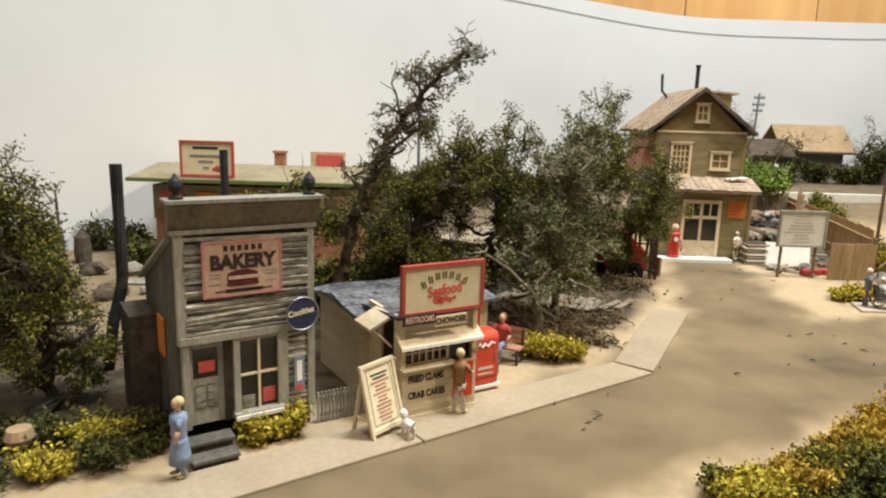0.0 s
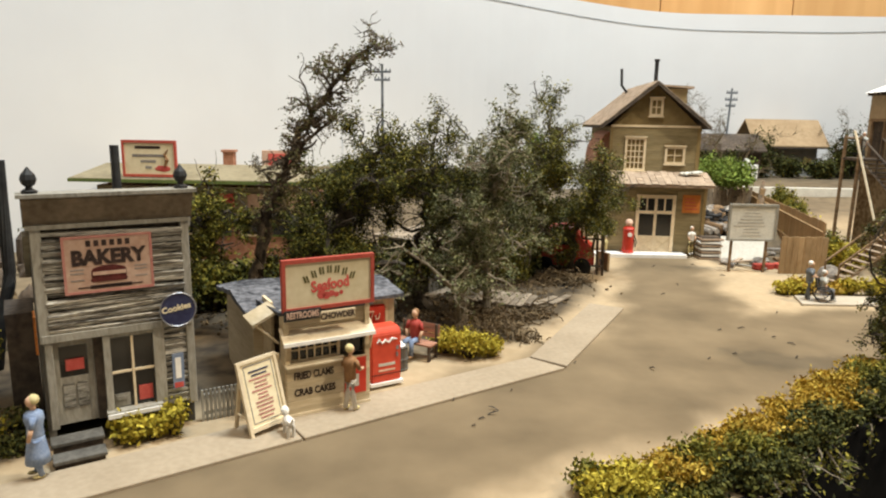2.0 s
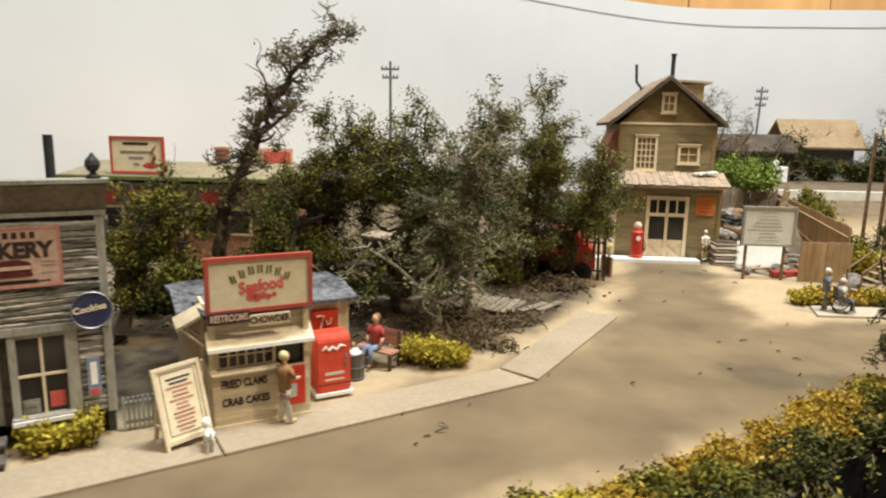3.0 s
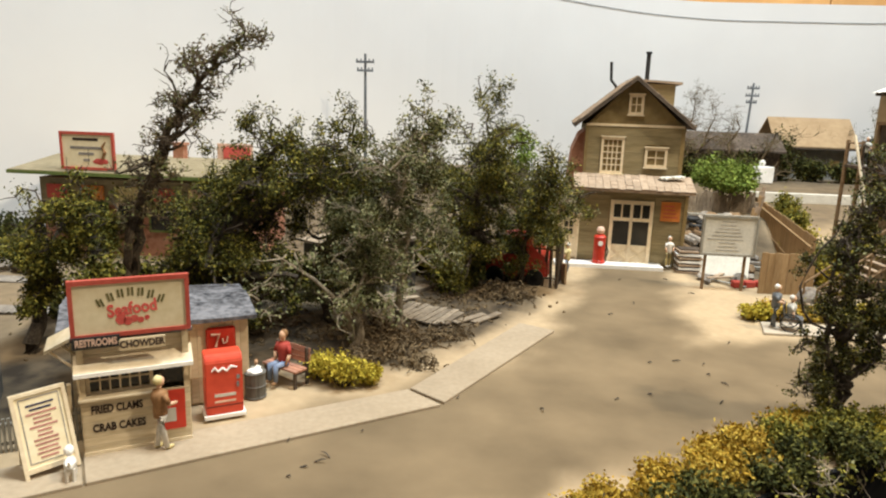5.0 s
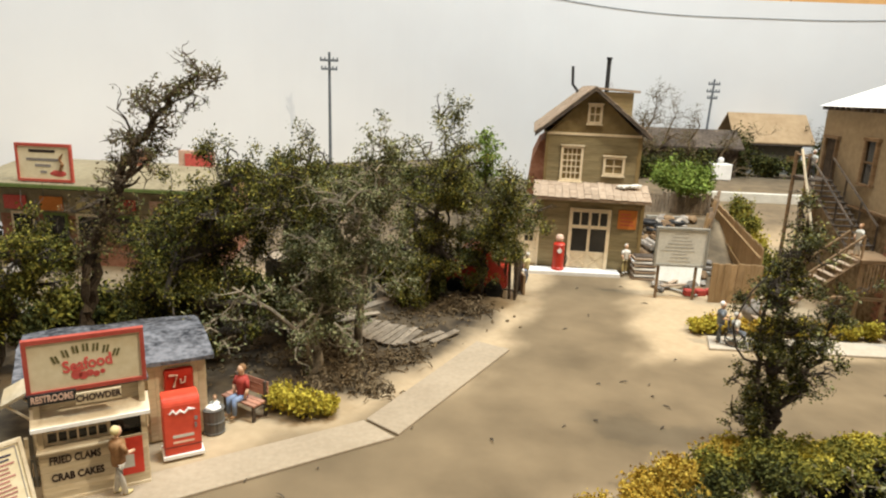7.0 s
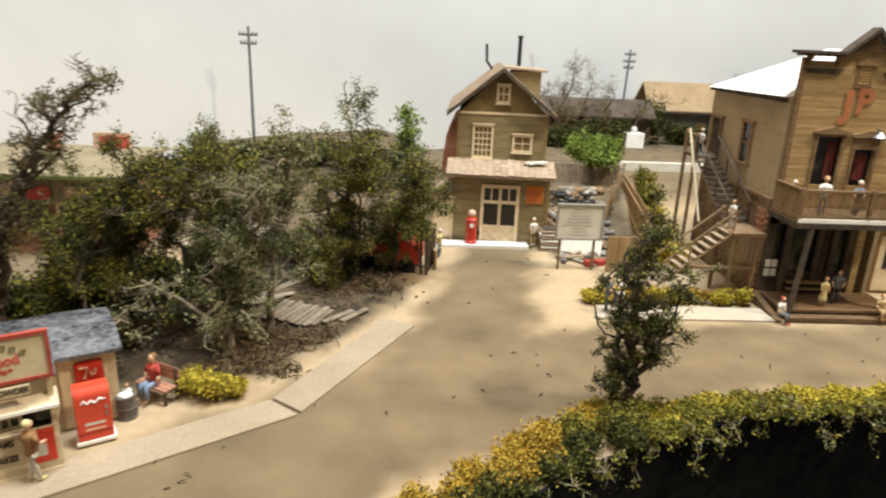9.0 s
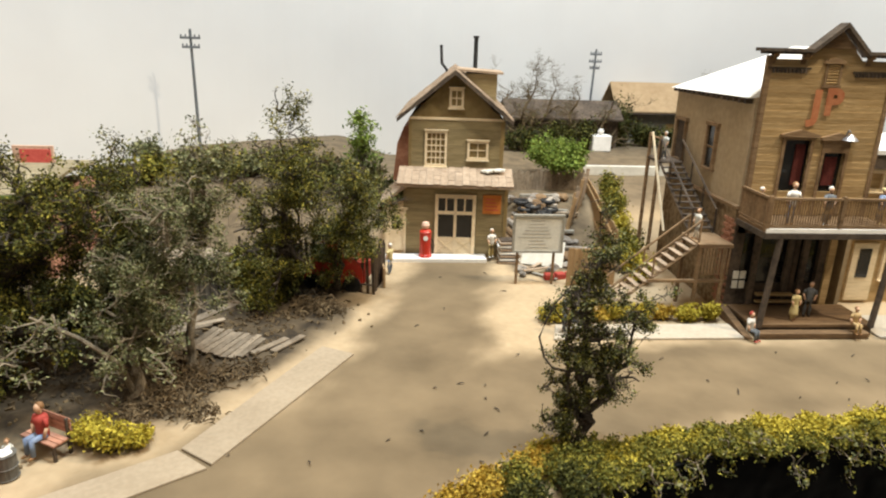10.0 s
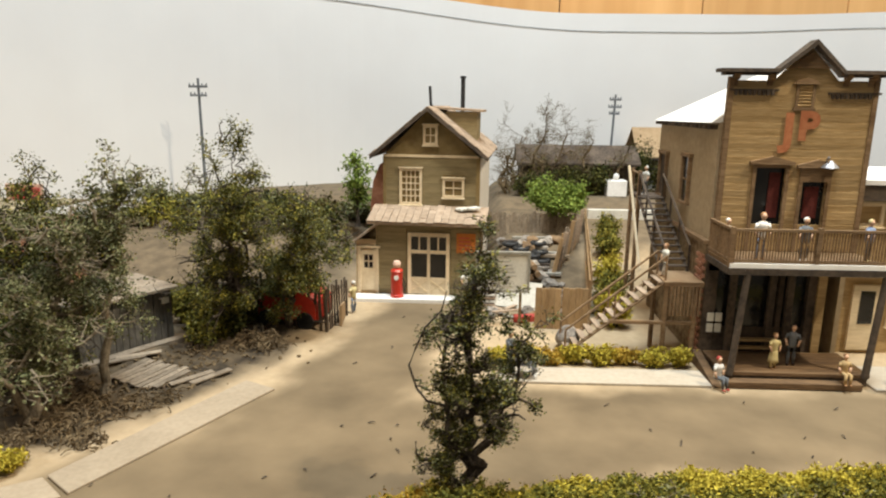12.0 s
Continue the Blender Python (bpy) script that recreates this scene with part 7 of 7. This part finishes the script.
def lot():
    """Old planks, brush heaps and litter on the dark lot under the oaks."""
    rng = random.Random(55)
    f = thing("plank_platform", (4.2, 20.9, 0.12), -20, "broken grey plank platform on the dark lot", "planks")
    for k in range(9):
        piece("plank", M_OLDPLANK, f, (-0.9 + 0.21 * k, -0.75 + rng.uniform(-0.12, 0.12), 0.05), (-0.71 + 0.21 * k, 0.7 + rng.uniform(-0.12, 0.12), 0.1), (0, rng.gauss(0, 3), rng.gauss(0, 3)))
    part("joist", boxes(((-0.9, -0.5, -0.1), (1.0, -0.4, 0.05)), ((-0.9, 0.4, -0.1), (1.0, 0.5, 0.05))), M_DARKWOOD, f)
    for k, (x, y, a) in enumerate(((5.5, 20.75, 50), (6.0, 20.9, 55), (2.9, 21.9, 35), (3.2, 22.3, 30))):
        bm = bmesh.new()
        box(bm, (-0.65, -0.11, 0), (0.65, 0.11, 0.06), 0.012)
        solo("plank", bm, M_OLDPLANK, "loose grey-brown plank beside the platform", "plank", (x, y, ground_z(x, y) + 0.05), a, "loose planks")

    def brush(x, y, size, seed, mat, label):
        nr = random.Random(seed)
        bm = bmesh.new()
        for k in range(150):
            p = Vector((nr.gauss(0, size * 0.4), nr.gauss(0, size * 0.4), abs(nr.gauss(0, size * 0.22))))
            d = Vector((nr.gauss(0, 1), nr.gauss(0, 1), nr.gauss(0, 0.5))) * size * 0.22
            tube(bm, [p, p + d * 0.5 + Vector((0, 0, 0.05)), p + d], 0.018, 3, False)
        solo("brush_heap", bm, mat, label, "brush heap", (x, y, ground_z(x, y) - 0.05), 0, kind="stuff")
    for k, (x, y, s) in enumerate(((6.5, 23.7, 0.95), (7.0, 23.4, 0.6), (3.4, 17.4, 0.7), (4.0, 17.8, 0.7), (3.7, 18.4, 0.8), (4.7, 18.9, 0.7), (4.4, 17.3, 0.5), (2.9, 17.0, 0.6), (5.2, 19.6, 0.5), (3.2, 19.2, 0.8))):
        brush(x, y, s, 500 + k, M_BRUSH, "heap of dry brown brush and roots")
    # litter of the lot and twigs on the road, past counting
    bm = bmesh.new()
    for k in range(1500):
        i = rng.randrange(len(LOT) - 1)
        u = rng.random()
        a, b = LOT[i], LOT[i + 1]
        x = a[0] + (b[0] - a[0]) * u + rng.gauss(0, 0.9)
        y = a[1] + (b[1] - a[1]) * u + rng.gauss(0, 0.9)
        if to_line(x, y, [(5.0, 15.3, 0.9), (7.6, 21.0, 0.7)]) < 0:
            continue
        r = rng.uniform(0.03, 0.1)
        z = ground_z(x, y)
        m = Matrix.Translation((x, y, z + r * 0.3)) @ Matrix.Rotation(rng.uniform(0, 6.28), 4, Vector((rng.gauss(0, 1), rng.gauss(0, 1), 1)).normalized()) @ Matrix.Diagonal((r * rng.uniform(0.8, 2), r, r * 0.6, 1))
        bmesh.ops.create_cube(bm, size=1, matrix=m)
    tagged(part("litter", bm, M_BRUSH), "brown debris and clods strewn over the lot", "debris", kind="stuff")
    bm = bmesh.new()
    for k in range(44):
        if k % 3 == 0:
            x, y = rng.uniform(9.5, 13.5), rng.uniform(15, 28)
        elif k % 3 == 1:
            u = rng.random()
            x, y = -2 + 14 * u, 9.5 + 8 * u + rng.uniform(-0.4, 2.2)
        else:
            x, y = rng.uniform(13, 26), rng.uniform(17.5, 20.8)
        a = rng.uniform(0, 6.28)
        ln = rng.uniform(0.03, 0.17)
        z = ground_z(x, y) + 0.02
        p = Vector((x, y, z))
        d = Vector((math.cos(a), math.sin(a), rng.uniform(0, 0.4))) * ln
        tube(bm, [p, p + d + Vector((0.02, 0.01, 0.02)), p + d * 1.8], [0.014, 0.018, 0.006], 4, False)
    tagged(part("twig_litter", bm, M_BARK), "dark twig scraps scattered on the road", "debris", kind="stuff")


lot()


def bench():
    b = thing("bench", (1.62, 15.95, 0.0), -28, "brown slatted bench beside the stand", "bench")
    for k in range(3):
        piece("slat", M_BRICK, b, (-0.75, -0.35 + 0.15 * k, 0.42), (0.75, -0.22 + 0.15 * k, 0.47))
    for k in range(3):
        piece("slat", M_BRICK, b, (-0.75, 0.16, 0.55 + 0.15 * k), (0.75, 0.2, 0.67 + 0.15 * k), (-12, 0, 0))
    for s in (-0.65, 0.65):
        part("leg", boxes(((s - 0.04, -0.33, -0.05), (s + 0.04, -0.25, 0.42)), ((s - 0.04, 0.1, -0.05), (s + 0.04, 0.18, 0.98)), ((s - 0.04, -0.25, 0.34), (s + 0.04, 0.1, 0.42))), M_DARKWOOD, b)
    b.scale = (0.7, 0.85, 0.85)


bench()


def barrel():
    b = thing("rubbish_barrel", (1.2, 15.0, 0.0), 0, "steel rubbish barrel full of white scraps", "barrel")
    bm = bmesh.new()
    lathe(bm, [(0.26, 0), (0.28, 0.03), (0.26, 0.05), (0.26, 0.3), (0.28, 0.32), (0.26, 0.34), (0.26, 0.62), (0.28, 0.66), (0.24, 0.67), (0.23, 0.55)], 16)
    bm.transform(Matrix.Scale(0.85, 4))
    part("drum", bm, M_GREYDARK, b)
    for k in range(5):
        bm = bmesh.new()
        blob(bm, (0.1 * math.cos(k * 1.3), 0.1 * math.sin(k * 1.3), 0.55 + 0.03 * (k % 2)), (0.09, 0.09, 0.07), k, 0.5, 1)
        part("scrap", bm, M_WHITE, b)


barrel()


# ---------------------------------------------------------------- the café behind


def cafe():
    c = thing("cafe", (0, 0, 0), 0, "long low café with flat tan roof and roof sign", "house")
    part("wall", boxes(((-11.9, 26.9, -0.1), (-3.4, 27.1, 3.0)), ((-11.9, 27.1, -0.1), (-11.7, 31.0, 3.0)), ((-3.6, 27.1, -0.1), (-3.4, 31, 3.0)), ((-11.7, 30.8, -0.1), (-3.6, 31.0, 3.0))), M_BRICK, c, "pinkish lower walls")
    part("wall_band", boxes(((-11.95, 26.84, 2.0), (-3.35, 26.9, 3.0)), ((-11.98, 26.9, 1.6), (-11.9, 31, 3.0))), M_GREENROOF, c, "tan upper wall band")
    bm = bmesh.new()
    prism(bm, [(26.0, 3.25), (26.0, 3.35), (29, 3.75), (31.5, 3.6), (31.5, 3.5), (29, 3.6)], 9.3, "x", -12.6)
    part("roof", bm, M_GREENROOF, c, "flat tan roof")
    part("roof_edge", boxes(((-12.62, 25.94, 3.2), (-3.3, 26.02, 3.32)), ((-12.66, 26.02, 3.2), (-12.6, 31.4, 3.32))), M_GREENTRIM, c, "green roof edge")
    for k in range(6):
        x = -11.4 + 1.3 * k
        w = part("window", boxes(((x, 26.78, 1.0), (x + 0.95, 26.84, 2.1))), M_GREENTRIM if k % 2 else M_CREAM, c)
        part("pane", boxes(((x + 0.1, 26.76, 1.1), (x + 0.85, 26.78, 2.0))), M_GLASS, w)
    for k, m in enumerate((M_SIGNRED, M_ORANGE, M_YELLOWTAN, M_SIGNRED, M_SIGNPINK, M_SIGNPINK)):
        part("poster", boxes(((-11.6 + 1.45 * k, 26.72, 2.2), (-10.7 + 1.45 * k, 26.76, 2.75))), m, c)
    part("side_poster", boxes(((-12.02, 27.3, 1.2), (-11.98, 28.2, 2.2))), M_SIGNRED, c)
    s = thing("roof_sign", (0, 0, 0), 0, "cream sign in a red frame standing on the café roof", "sign")
    part("board", boxes(((-10.45, 26.2, 3.5), (-8.45, 26.26, 4.8))), M_SIGNCREAM, s)
    part("frame", boxes(((-10.52, 26.16, 4.74), (-8.38, 26.28, 4.85)), ((-10.52, 26.16, 3.42), (-8.38, 26.28, 3.52)), ((-10.52, 26.16, 3.52), (-10.43, 26.28, 4.74)), ((-8.47, 26.16, 3.52), (-8.38, 26.28, 4.74))), M_FRAMERED, s)
    for z, h in ((4.52, 0.5), (4.2, 0.62), (3.98, 0.3), (3.74, 0.12)):
        part("print_bar", boxes(((-9.5 - h, 26.19, z), (-9.5 + h, 26.2, z + 0.1))), M_INK if z > 4.4 else M_GREYINK, s)
    bm = bmesh.new()
    blob(bm, (-8.95, 26.2, 3.75), (0.32, 0.02, 0.12), 2, 0.3, 2)
    part("picture", bm, M_SIGNRED, s)
    bm = bmesh.new()
    tube(bm, [(-8.85, 26.18, 3.85), (-8.75, 26.18, 4.1), (-8.85, 26.18, 4.3), (-8.7, 26.18, 4.5)], [0.05, 0.08, 0.05, 0.02], 5)
    part("picture", bm, M_HAIR, s)
    t = thing("roof_sign", (0, 0, 0), 0, "red and white sign on a far shop roof", "sign")
    part("board", boxes(((-6.2, 30.4, 3.5), (-4.6, 30.5, 4.35)), bevel=0.02), M_SIGNPINK, t)
    part("panel", boxes(((-5.9, 30.36, 3.6), (-4.7, 30.4, 4.2))), M_SIGNRED, t)
    k = thing("brick_chimney", (0, 0, 0), 0, "small red brick chimney on the café roof", "chimney")
    part("stack", boxes(((-7.5, 29.0, 3.4), (-7.05, 29.4, 4.3))), M_BRICK, k)
    part("cap", boxes(((-7.56, 28.94, 4.3), (-6.99, 29.46, 4.4))), M_BRICK, k)
    # pale paving strips before it
    for x, y, a in ((-9.5, 22.5, 0), (-6.0, 21.5, 0), (-7.5, 19.5, 6)):
        bm = bmesh.new()
        box(bm, (-1.6, -0.35, 0), (1.6, 0.35, 0.05), 0.01)
        solo("paving", bm, M_STONE, "grey paving strip before the café", "paving", (x, y, 0.0), a, "paving strips")


cafe()


def rocks():
    rng = random.Random(66)
    for k in range(42):
        x, y = rng.uniform(-21, -9.5), rng.uniform(15.5, 27)
        r = rng.uniform(0.15, 0.5)
        bm = bmesh.new()
        blob(bm, (0, 0, r * 0.4), (r, r * rng.uniform(0.6, 1), r * rng.uniform(0.5, 0.9)), k, 0.6, 2)
        solo("rock", bm, (M_STONE, M_DARKWOOD, M_BRUSH)[k % 3], "rough brown-grey rock on the waste ground", "rock", (x, y, 0), rng.uniform(0, 360), "waste ground rocks")
    for k, (x, y) in enumerate(((-17.0, 25.0), (-15.6, 26.0), (-18.4, 24.2), (-14.2, 25.4))):
        bm = bmesh.new()
        lathe(bm, [(0.3, 0), (0.32, 0.5), (0.28, 1.0), (0.1, 1.25)], 12)
        solo("drum", bm, M_DARKWOOD if k % 2 else M_STEEL, "dark upright drum on the waste ground", "drum", (x, y, 0), 0, "waste ground drums")
    bm = bmesh.new()
    lathe(bm, [(0.0, -0.22), (0.2, -0.16), (0.26, 0), (0.2, 0.16), (0.0, 0.22)], 12)
    solo("pot", bm, M_CARDBOARD, "tan clay pot beside the bushes", "pot", (-7.35, 10.7, 0.22), 0)


rocks()
